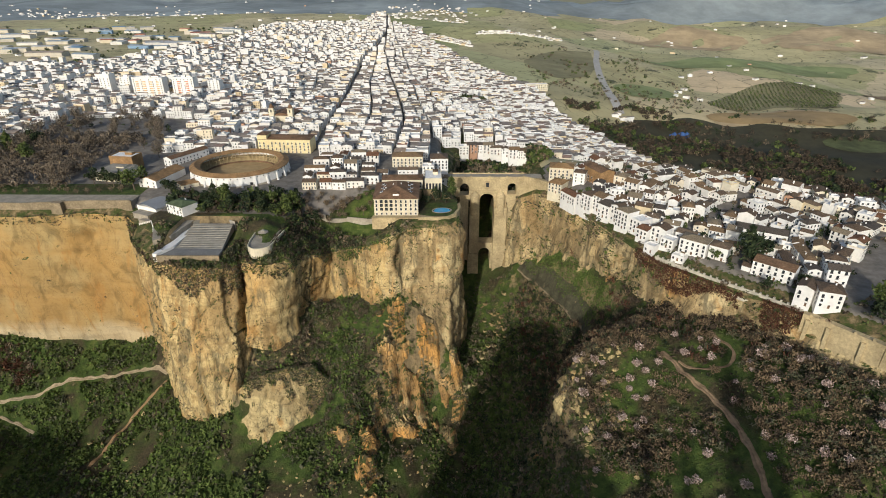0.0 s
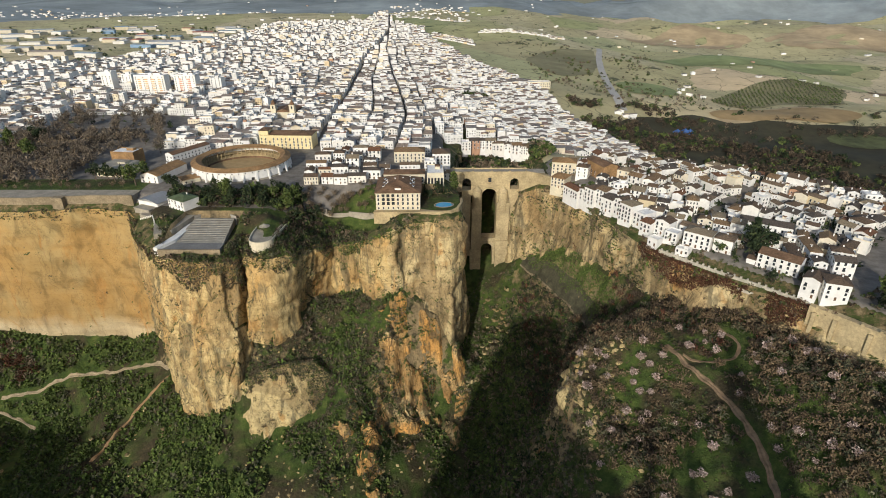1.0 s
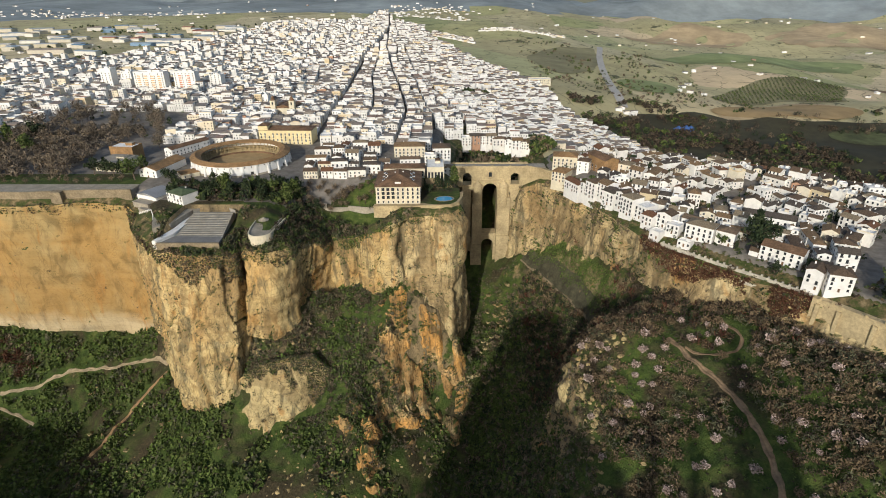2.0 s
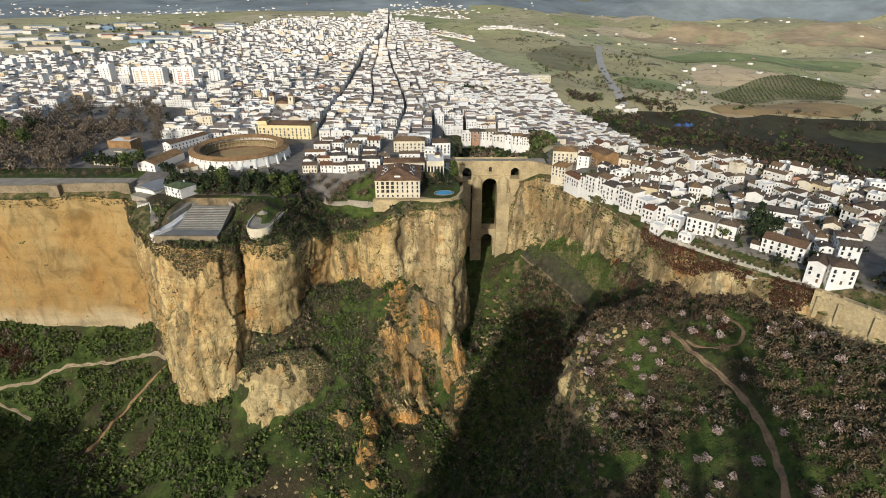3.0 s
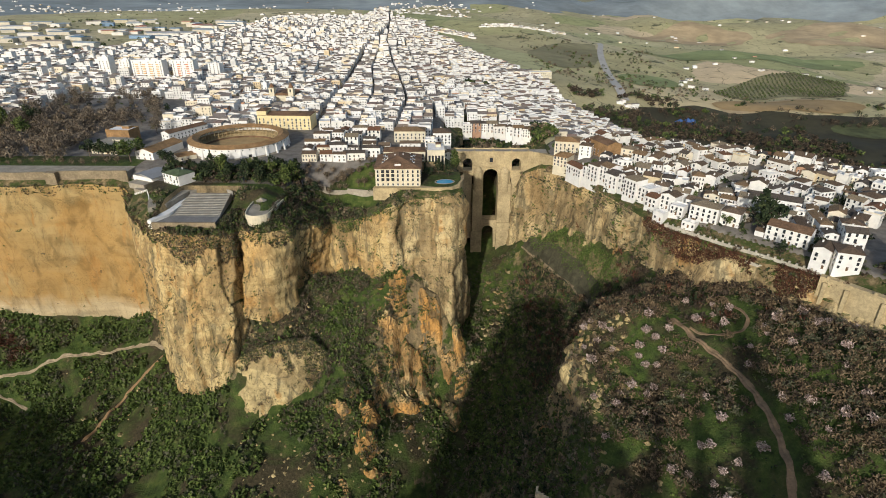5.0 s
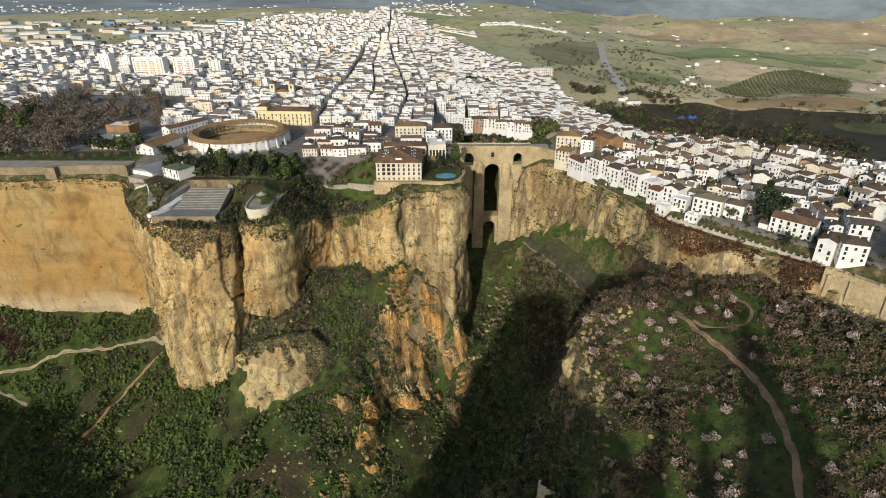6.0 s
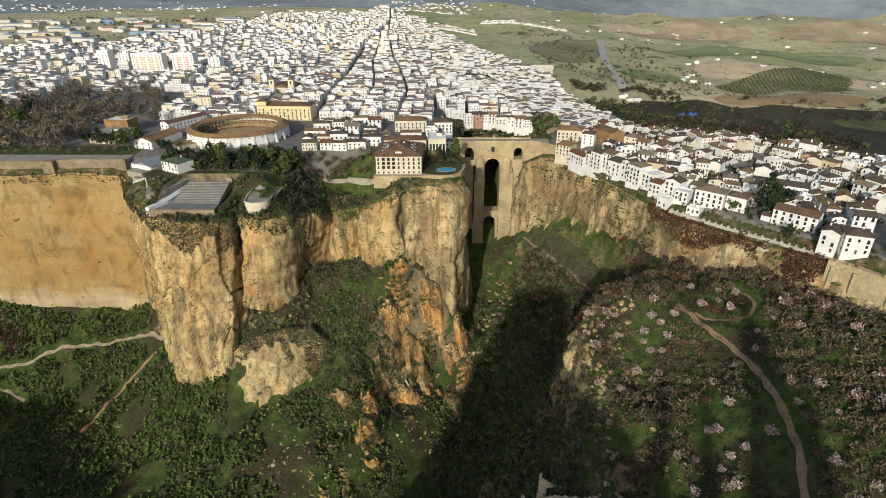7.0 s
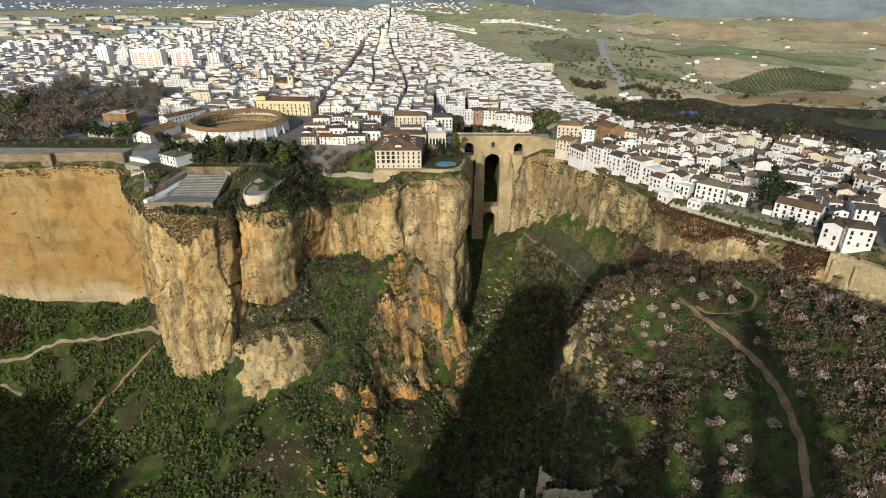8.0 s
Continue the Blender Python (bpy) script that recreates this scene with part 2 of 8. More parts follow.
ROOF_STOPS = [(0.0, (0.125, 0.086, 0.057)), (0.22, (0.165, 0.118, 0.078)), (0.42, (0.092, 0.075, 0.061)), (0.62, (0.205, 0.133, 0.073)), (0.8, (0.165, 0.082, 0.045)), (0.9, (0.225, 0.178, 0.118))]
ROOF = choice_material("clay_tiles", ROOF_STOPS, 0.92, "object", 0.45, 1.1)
# distant tiles: haze painted in by lifting every roof colour
ROOF_HAZED = choice_material("clay_tiles_hazed", [(p, tuple(0.9 * a + 0.11 for a in c)) for p, c in ROOF_STOPS], 0.92, "island", 0.35, 0.5)
TERRACE = choice_material("roof_terrace", [(0.0, (0.74, 0.72, 0.67)), (0.38, (0.50, 0.47, 0.42)), (0.5, (0.80, 0.785, 0.75)), (0.90, (0.40, 0.22, 0.15))], 0.9, "island", 0.2, 0.5)
GLASS_DARK = plain_material("window_glass", (0.035, 0.04, 0.045), 0.15, 0.1)
IRON = plain_material("dark_iron", (0.03, 0.03, 0.03), 0.5, 0.1)
BRIDGE_STONE = plain_material("bridge_masonry", (0.44, 0.35, 0.20), 0.92, 0.28, 0.6, coarse=0.06, bumpy=0.6)
PAVING = plain_material("paving", (0.33, 0.295, 0.235), 0.9, 0.2, 0.5)
ASPHALT = plain_material("asphalt", (0.075, 0.072, 0.068), 0.92, 0.2, 0.5)
TOWN_FLOOR = plain_material("street_floor", (0.19, 0.17, 0.145), 0.92, 0.25, 0.2)
EARTH = plain_material("brown_earth", (0.25, 0.17, 0.10), 0.97, 0.25, 0.6)
GRAVEL = plain_material("pale_gravel", (0.40, 0.32, 0.205), 0.97, 0.25, 0.6)
DIRT = plain_material("dirt_path", (0.31, 0.195, 0.10), 0.97, 0.25, 0.6)
CREAM = plain_material("cream_render", (0.62, 0.56, 0.42), 0.9, 0.1, 0.4)
YELLOW = plain_material("yellow_render", (0.72, 0.60, 0.34), 0.9, 0.1, 0.4)
WHITE = plain_material("white_render", (0.76, 0.745, 0.71), 0.9, 0.08, 0.4)
TILE_BROWN = plain_material("brown_tiles", (0.17, 0.102, 0.06), 0.92, 0.35, 0.9)
TILE_OCHRE = plain_material("ochre_tiles", (0.29, 0.175, 0.082), 0.92, 0.3, 0.9)
RING_STONE = plain_material("ring_stone", (0.40, 0.31, 0.17), 0.92, 0.2, 0.5)
SAND = plain_material("arena_sand", (0.42, 0.29, 0.14), 0.97, 0.12, 0.3)
WATER_BLUE = plain_material("pool_water", (0.08, 0.36, 0.60), 0.08, 0.1, 0.3)


# bluish distance haze is mixed into the base colour of these hills
HAZY_HILLS = plain_material("hazy_hills", (0.25, 0.285, 0.29), 0.98, 0.3, 0.004, coarse=0.0012)


# ---- building helpers ----
def mesh(name, verts, faces, mats, index=None, soft=False):
    me = bpy.data.meshes.new(name)
    me.from_pydata([tuple(v) for v in verts], [], [tuple(f) for f in faces])
    for m in (mats if isinstance(mats, (list, tuple)) else [mats]):
        me.materials.append(m)
    if index is not None:
        me.polygons.foreach_set("material_index", np.asarray(index, dtype=np.int32))
    if soft:
        me.polygons.foreach_set("use_smooth", np.ones(len(me.polygons), dtype=bool))
    me.update()
    return me


def part(name, me, parent, label="", m=None):
    ob = new(name, me)
    ob.parent = parent
    if m is not None:
        ob.matrix_basis = m
    return tagged(ob, label)


def thing(name, x, y, z, rz=0.0, **tags):
    ob = new(name)
    ob.empty_display_size = 1.0
    ob.matrix_basis = pose(x, y, z, 0, 0, rz)
    return tagged(ob, **tags)


class Build:
    """Gathers boxes, prisms and plates into one mesh."""

    def __init__(self):
        self.v, self.f, self.m = [], [], []

    def add(self, verts, faces, mat=0):
        k = len(self.v)
        self.v += [tuple(v) for v in verts]
        self.f += [tuple(i + k for i in f) for f in faces]
        self.m += [mat] * len(faces)
        return self

    def box(self, x0, y0, z0, x1, y1, z1, mat=0):
        return self.add([(x0, y0, z0), (x1, y0, z0), (x1, y1, z0), (x0, y1, z0), (x0, y0, z1), (x1, y0, z1), (x1, y1, z1), (x0, y1, z1)],
                        [(3, 2, 1, 0), (4, 5, 6, 7), (0, 1, 5, 4), (1, 2, 6, 5), (2, 3, 7, 6), (3, 0, 4, 7)], mat)

    def slab(self, outline, z0, z1, mat=0):
        """An upright prism over a counter-clockwise outline."""
        n = len(outline)
        return self.add([(x, y, z0) for x, y in outline] + [(x, y, z1) for x, y in outline],
                        [tuple(range(n - 1, -1, -1)), tuple(range(n, 2 * n))] + [(i, (i + 1) % n, n + (i + 1) % n, n + i) for i in range(n)], mat)

    def hip(self, x0, y0, x1, y1, z0, rise, over=0.4, thick=0.25, mat=0, gable=False):
        """A hipped or gabled roof with eaves."""
        x0, y0, x1, y1 = x0 - over, y0 - over, x1 + over, y1 + over
        w, d = x1 - x0, y1 - y0
        inset = 0.0 if gable else min(w, d) / 2
        if w >= d:
            r = [(x0 + inset, (y0 + y1) / 2), (x1 - inset, (y0 + y1) / 2)]
        else:
            r = [((x0 + x1) / 2, y0 + inset), ((x0 + x1) / 2, y1 - inset)]
        b = [(x0, y0), (x1, y0), (x1, y1), (x0, y1)]
        v = [(x, y, z0) for x, y in b] + [(x, y, z0 + thick) for x, y in b] + [(x, y, z0 + thick + rise) for x, y in r]
        f = [(3, 2, 1, 0)] + [(i, (i + 1) % 4, 4 + (i + 1) % 4, 4 + i) for i in range(4)]
        f += [(4, 5, 9, 8), (5, 6, 9), (6, 7, 8, 9), (7, 4, 8)] if w >= d else [(4, 5, 8), (5, 6, 9, 8), (6, 7, 9), (7, 4, 8, 9)]
        return self.add(v, f, mat)

    def make(self, name, mats):
        return mesh(name, self.v, self.f, mats, self.m)


# ---- plan of the cliffs: top line and foot line of each rock face ----
FACES = {
    "bay": ([(-620, 446, -9), (-420, 433, -9), (-350, 427, -9), (-300, 435, -9), (-264, 432, -10), (-250, 418, -13)],
            [(-620, 442, -131), (-420, 431, -131), (-365, 432, -133), (-300, 437, -136), (-262, 424, -128), (-243, 404, -124)]),
    "salient": ([(-264, 432, -13), (-250, 416, -14), (-244, 398, -16), (-228, 378, -16), (-210, 361, -16), (-185, 354, -18), (-162, 355, -19), (-152, 361, -20), (-151, 380, -19)],
                [(-255, 420, -126), (-241, 404, -128), (-236, 393, -138), (-219, 362, -142), (-198, 333, -147), (-184, 324, -147), (-165, 322, -135), (-153, 326, -122), (-150, 360, -95)]),
    "lookout": ([(-150, 376, -16), (-147, 365, -19), (-128, 362, -20), (-115, 371, -20), (-107, 394, -24), (-98, 405, -28), (-93, 418, -32)],
                [(-150, 366, -78), (-149, 356, -79), (-129, 352, -82), (-116, 367, -76), (-108, 391, -68), (-100, 405, -74), (-95, 416, -80)]),
    "recess": ([(-97, 416, -31), (-85, 414, -33), (-75, 414, -32), (-62, 408, -26), (-50, 402, -19), (-44, 404, -16)],
               [(-98, 415, -82), (-85, 412, -80), (-75, 411, -75), (-62, 404, -77), (-50, 398, -72), (-45, 399, -68)]),
    "hotel": ([(-50, 404, -18), (-42, 403, -15), (-30, 410, -13), (-10, 414, -12), (4, 414, -11), (12, 425, -11), (13, 450, -10), (9, 480, -10), (7, 508, -12), (7, 540, -12), (14, 620, -12)],
              [(-50, 398, -72), (-42, 397, -64), (-30, 395, -66), (-8, 396, -88), (7, 390, -116), (16, 410, -138), (19, 450, -140), (17, 480, -125), (15, 508, -112), (15, 540, -90), (20, 620, -30)]),
    "east": ([(97, 620, -14), (92, 560, -16), (76, 532, -24), (72, 513, -26), (88, 504, -17), (104, 485, -12), (112, 465, -9), (120, 430, -9), (135, 385, -10), (150, 352, -12), (172, 324, -12), (192, 304, -12), (213, 282, -11), (240, 249, -10), (300, 200, -10), (430, 115, -10)],
             [(84, 620, -30), (78, 560, -62), (64, 532, -98), (62, 511, -96), (76, 500, -82), (91, 482, -74), (97, 468, -68), (111, 438, -62), (128, 405, -58), (140, 368, -46), (161, 323, -40), (186, 295, -36), (208, 271, -32), (233, 242, -26), (292, 190, -26), (420, 105, -26)]),
}

# lines of known height on the ground below the cliffs
LINES = [
    [(-620, 405, -160), (-367, 403, -160), (-304, 399, -162), (-237, 390, -141)],
    [(-620, 345, -195), (-353, 363, -187), (-306, 365, -183), (-240, 348, -162), (-205, 328, -149)],
    [(-620, 250, -215), (-262, 312, -186), (-200, 296, -168), (-144, 282, -153), (-94, 273, -149)],
    [(-620, 100, -230), (-200, 190, -200), (-90, 200, -186), (0, 150, -205), (0, 40, -215)],
    [(-129, 352, -92), (-126, 336, -117), (-127, 322, -134), (-145, 311, -144)],
    [(-104, 380, -84), (-100, 360, -97), (-97, 339, -122), (-92, 318, -139), (-90, 300, -143)],
    [(-80, 402, -80), (-75, 374, -93), (-72, 345, -112), (-70, 310, -138)],
    [(-38, 390, -78), (-46, 378, -86), (-62, 350, -112), (-68, 321, -134), (-66, 300, -150), (-58, 284, -163)],
    [(-14, 392, -98), (-28, 386, -100), (-36, 364, -132), (-40, 334, -160)],
    [(2, 390, -122), (-10, 380, -132), (-18, 370, -146), (1, 359, -164), (-10, 335, -168), (-28, 300, -178)],
    [(50, 640, -20), (50, 600, -30), (50, 565, -58), (46, 535, -92), (45, 512, -106), (41, 495, -112), (52, 456, -140), (40, 420, -144), (30, 388, -149), (25, 360, -176), (19, 331, -192), (15, 280, -205), (10, 200, -212)],
    [(84, 465, -94), (97, 434, -101), (116, 391, -92), (114, 350, -86), (137, 322, -46)],
    [(70, 440, -128), (76, 400, -132), (66, 345, -158), (58, 310, -150)],
    [(100, 322, -60), (86, 300, -61), (78, 279, -63), (80, 250, -74), (85, 215, -86), (80, 180, -97)],
    [(74, 318, -120), (66, 292, -118), (69, 257, -106), (58, 228, -116), (54, 213, -118), (52, 200, -118), (56, 165, -140)],
    [(52, 203, -117), (68, 202, -114), (88, 202, -111)],
    [(60, 190, -114), (76, 188, -112), (92, 186, -110)],
    [(48, 290, -156), (42, 278, -148), (36, 240, -166), (28, 180, -186)],
    [(100, 272, -66), (118, 281, -57), (148, 278, -47), (167, 265, -44), (192, 262, -30), (222, 240, -22)],
    [(104, 252, -78), (141, 234, -60), (176, 226, -40), (201, 236, -25), (260, 190, -22)],
    [(94, 219, -86), (131, 203, -75), (157, 193, -58), (181, 189, -39), (250, 150, -26)],
    [(90, 130, -105), (140, 130, -85), (200, 110, -60), (300, 60, -40)],
]


def along(line, step):
    """Places every step metres along a line, rounded through its corners."""
    pts = np.array(line, float)
    seg = np.linalg.norm(np.diff(pts[:, :2], axis=0), axis=1)
    s = np.concatenate([[0], np.cumsum(np.maximum(seg, 0.1))])
    n = max(2, int(s[-1] / step) + 1)
    t = np.linspace(0, s[-1], n)
    return np.stack([np.interp(t, s, pts[:, k]) for k in range(pts.shape[1])], axis=1)


_known = np.concatenate([along(l, 14) for l in LINES] + [along(f[1], 14) for f in FACES.values()])
_d = np.sqrt(((_known[:, None, :2] - _known[None, :, :2]) ** 2).sum(-1) + 9.0)
_w = np.linalg.solve(np.block([[_d + 0.8 * np.eye(len(_known)) * -1, np.ones((len(_known), 1))], [np.ones((1, len(_known))), np.zeros((1, 1))]]), np.append(_known[:, 2], 0))


def lower(x, y):
    """Height of the gorge, the valley and the hill foot."""
    out = np.empty(len(x))
    for a in range(0, len(x), 20000):
        q = np.stack([x[a:a + 20000], y[a:a + 20000]], 1)
        d = np.sqrt(((q[:, None] - _known[None, :, :2]) ** 2).sum(-1) + 9.0)
        out[a:a + 20000] = d @ _w[:-1] + _w[-1]
    return out


def upper(x, y):
    """Height of the town's tableland and the farm country beyond."""
    far = smooth(520, 680, y)
    z = 0.5 - 0.115 * np.maximum(x + 70, 0) * far - 3.5 * smooth(470, 420, y)
    z = z + 0.012 * np.clip(-x - 150, 0, 500) * far
    back = 0.75 * (x - 150) + (y - 545)                       # behind the old town the land falls to a valley
    east = smooth(20, 190, back) * smooth(60, 260, x)
    z = z - east * 62 * (1 - 0.55 * far) * smooth(1120, 900, y)
    z = np.maximum(z, -92 + 20 * fbm(x / 420, y / 420, seed=5))
    out = smooth(1150, 2100, y) * smooth(-200, 500, x)
    z = z + out * (30 + 42 * fbm(x / 700, y / 700, seed=9)) + smooth(1500, 3600, y) * 25 * fbm(x / 600, y / 600, seed=12)
    z = z + smooth(3300, 4800, y) * (130 + 170 * fbm(x / 1100, y / 900, octaves=5, seed=21)) + smooth(2600, 4500, np.abs(x)) * 80
    return z


def inside(px, py, poly):
    hit = np.zeros(len(px), bool)
    for (x0, y0), (x1, y1) in zip(poly, poly[1:] + poly[:1]):
        c = ((y0 > py) != (y1 > py)) & (px < (x1 - x0) * (py - y0) / ((y1 - y0) or 1e-9) + x0)
        hit ^= c
    return hit


def edge_distance(px, py, line):
    best = np.full(len(px), 1e9)
    for (x0, y0), (x1, y1) in zip(line, line[1:]):
        dx, dy = x1 - x0, y1 - y0
        t = np.clip(((px - x0) * dx + (py - y0) * dy) / (dx * dx + dy * dy), 0, 1)
        best = np.minimum(best, np.hypot(px - x0 - t * dx, py - y0 - t * dy))
    return best


WEST_RIM = [p[:2] for k in ("bay", "salient", "lookout", "recess", "hotel") for p in FACES[k][0]]
EAST_RIM = [p[:2] for p in FACES["east"][0]]
WEST_TABLE = WEST_RIM + [(20, 690), (20, 6000), (-6000, 6000), (-6000, 446)]
EAST_TABLE = EAST_RIM + [(6000, 0), (6000, 6000), (20, 6000), (20, 690), (60, 665)]


def table_mask(x, y):
    """1 on the tableland, 0 below it, with the step a few metres behind the rock faces."""
    on = inside(x, y, WEST_TABLE) | inside(x, y, EAST_TABLE)
    d = np.minimum(edge_distance(x, y, WEST_RIM), edge_distance(x, y, EAST_RIM))
    d = np.minimum(d, edge_distance(x, y, [(19, 620), (20, 690), (60, 665), (97, 620)]) * 0.3 + 1)
    return np.where(on, smooth(6.0, 9.5, d), 0.0)


RIM_LINES = [[p for k in ("bay", "salient", "lookout", "recess", "hotel") for p in FACES[k][0]], FACES["east"][0]]


def deck(x, y):
    """The tableland near the rim: it sinks to the top of the rock faces."""
    up = upper(x, y)
    for line in RIM_LINES:
        for (x0, y0, z0), (x1, y1, z1) in zip(line, line[1:]):
            dx, dy = x1 - x0, y1 - y0
            t = np.clip(((x - x0) * dx + (y - y0) * dy) / (dx * dx + dy * dy), 0, 1)
            d = np.hypot(x - x0 - t * dx, y - y0 - t * dy)
            up = np.minimum(up, z0 + t * (z1 - z0) + 0.5 + 0.62 * d)
    up = np.where((x > -206) & (x < -161) & (y > 359) & (y < 414), np.minimum(up, -13.5), up)
    up = np.where((x > -60) & (x < 14) & (y > 416) & (y < 466), np.minimum(up, -7.8), up)
    return up


def height(x, y):
    x, y = np.asarray(x, float).ravel(), np.asarray(y, float).ravel()
    z = upper(x, y)
    near = (y < 720) & (x > -640) & (x < 640)
    m = table_mask(x[near], y[near])
    lo = lower(x[near], y[near])
    rough = 2.2 * fbm(x[near] / 14, y[near] / 14, octaves=4, seed=3) + 5 * fbm(x[near] / 60, y[near] / 60, octaves=2, seed=4)
    up = deck(x[near], y[near]) - 8 * np.exp(-((x[near] + 75) / 22) ** 2) * smooth(452, 425, y[near])
    z[near] = up * m + (lo + rough) * (1 - m)
    low = (y <= 130) & ~near
    z[low] = -200
    # unseen ridge added behind the camera, keeping the low sun off the valley floor
    shade_crest = np.interp(x, [-900, -500, -412, -335, -260, -180, -152, -130, -114, -100, -54, -40, -8, 10, 30, 100, 140, 250, 600], [24, 2, -10, -34, -66, -75, -45, -12, 46, 86, 108, 66, 60, 34, 8, 4, 4, 4, 4])
    shade_crest = shade_crest + 9 * fbm(x / 24, 0 * x + 0.4, octaves=3, seed=55) 
    lane = x - 0.287 * (y + 125)                              # added unseen teeth on its eastern part, with gaps that half-shade the hillside
    shade_crest = shade_crest + smooth(4, 20, lane) * np.interp(lane, [0, 60, 110, 400], [108, 112, 100, 90]) * smooth(-0.25, 0.55, vnoise(lane / 9.0, 0.4, 0, 56) + 0.8 * vnoise(lane / 4.1, 0.4, 0, 57))
    back = np.exp(-((y + 125) / 70.0) ** 2) * smooth(20, -60, y)
    z = np.where(y < 40, z + (shade_crest - z) * back, z)
    return z


def spread(near0, near1, step, far0, far1, grow=1.12):
    mid = list(np.arange(near0, near1 + 0.01, step))
    hi, s = [near1], step
    while hi[-1] < far1:
        s *= grow
        hi.append(min(hi[-1] + s, far1))
    lo, s = [near0], step
    while lo[-1] > far0:
        s *= grow
        lo.append(max(lo[-1] - s, far0))
    return np.array(lo[:0:-1] + mid + hi[1:])


gx = spread(-470, 290, 2.5, -4900, 4900, 1.10)
gy = spread(150, 560, 2.5, -700, 4950, 1.05)
GX, GY = np.meshgrid(gx, gy)
GZ = height(GX, GY).reshape(GX.shape)
nxv, nyv = len(gx), len(gy)
ids = np.arange(nxv * nyv).reshape(nyv, nxv)
quads = np.stack([ids[:-1, :-1], ids[:-1, 1:], ids[1:, 1:], ids[1:, :-1]], -1).reshape(-1, 4)
cx = ((gx[:-1] + gx[1:]) / 2)[None, :].repeat(nyv - 1, 0).ravel()
cy = ((gy[:-1] + gy[1:]) / 2)[:, None].repeat(nxv - 1, 1).ravel()
TOWN = [(-1000, 1130), (-720, 1190), (-640, 1360), (-600, 1620), (-605, 1900), (-617, 2100), (-424, 2260), (-310, 2300), (-290, 2950), (-262, 2950), (-190, 2200), (-85, 2000), (-38, 1738), (17, 1526), (78, 1310), (125, 1240), (168, 1134), (205, 979), (245, 890), (285, 815), (300, 724), (285, 640), (190, 600), (106, 640), (60, 668), (20, 690), (16, 560), (14, 470), (-60, 470), (-140, 420), (-420, 436), (-900, 450), (-1400, 900)]
OLD_TOWN = [(98, 514), (120, 430), (150, 352), (192, 304), (240, 249), (300, 200), (430, 115), (620, 300), (460, 430), (385, 462), (290, 492), (225, 520), (170, 535), (105, 560)]
ground_index = np.zeros(len(quads), int)
tm = table_mask(np.clip(cx, -640, 640), cy) > 0.5
ground_index[(cy > 700) | (tm & (cy > 560))] = 1
ground_index[inside(cx, cy, TOWN) & ((cy > 700) | tm)] = 2
ground_index[inside(cx, cy, OLD_TOWN) & tm] = 2
ground_index[inside(cx, cy, OLD_TOWN) & tm & (edge_distance(cx, cy, EAST_RIM) < np.where(cy > 352, 11, 4))] = 0
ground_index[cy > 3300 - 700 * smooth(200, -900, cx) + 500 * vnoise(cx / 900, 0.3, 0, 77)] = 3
ground_index[tm & (cx < -262) & (cy < 482)] = 0
ground_index[(cy < 100)] = 0
ground = new("ground", mesh("ground", np.stack([GX.ravel(), GY.ravel(), GZ.ravel()], 1), quads, [SLOPE, COUNTRY, TOWN_FLOOR, HAZY_HILLS], ground_index, True))
tagged(ground, "green and brown gorge slopes, streets and patchwork farm land", "ground", kind="structure")


def lie(x, y):
    """Height of the ground sheet, by its own cells."""
    x, y = np.asarray(x, float), np.asarray(y, float)
    i = np.clip(np.searchsorted(gx, x) - 1, 0, nxv - 2)
    j = np.clip(np.searchsorted(gy, y) - 1, 0, nyv - 2)
    u, v = (x - gx[i]) / (gx[i + 1] - gx[i]), (y - gy[j]) / (gy[j + 1] - gy[j])
    return GZ[j, i] * (1 - u) * (1 - v) + GZ[j, i + 1] * u * (1 - v) + GZ[j + 1, i] * (1 - u) * v + GZ[j + 1, i + 1] * u * v


CLIFF_PLACES = {}


def plates(u, w, wide, tall, seed):
    """Blocks of a rock wall that stand forward or back of one another, -1 to 1, with straight joints."""
    a = u / wide + 0.45 * vnoise(u / (2.2 * wide), w / (1.3 * tall), 0, seed)
    i = np.floor(a).astype(np.int64)

    def level(k):
        b = w / tall + _hash(k, 3 * k + 1, 7, seed) + 0.35 * vnoise(u / wide, w / tall, 0, seed + 1)
        j = np.floor(b).astype(np.int64)
        f = smooth(0.80, 1.0, b - j)
        return (_hash(k, j, 5, seed) * (1 - f) + _hash(k, j + 1, 5, seed) * f) * 2 - 1
    f = smooth(0.82, 1.0, a - i)
    return level(i) * (1 - f) + level(i + 1) * f


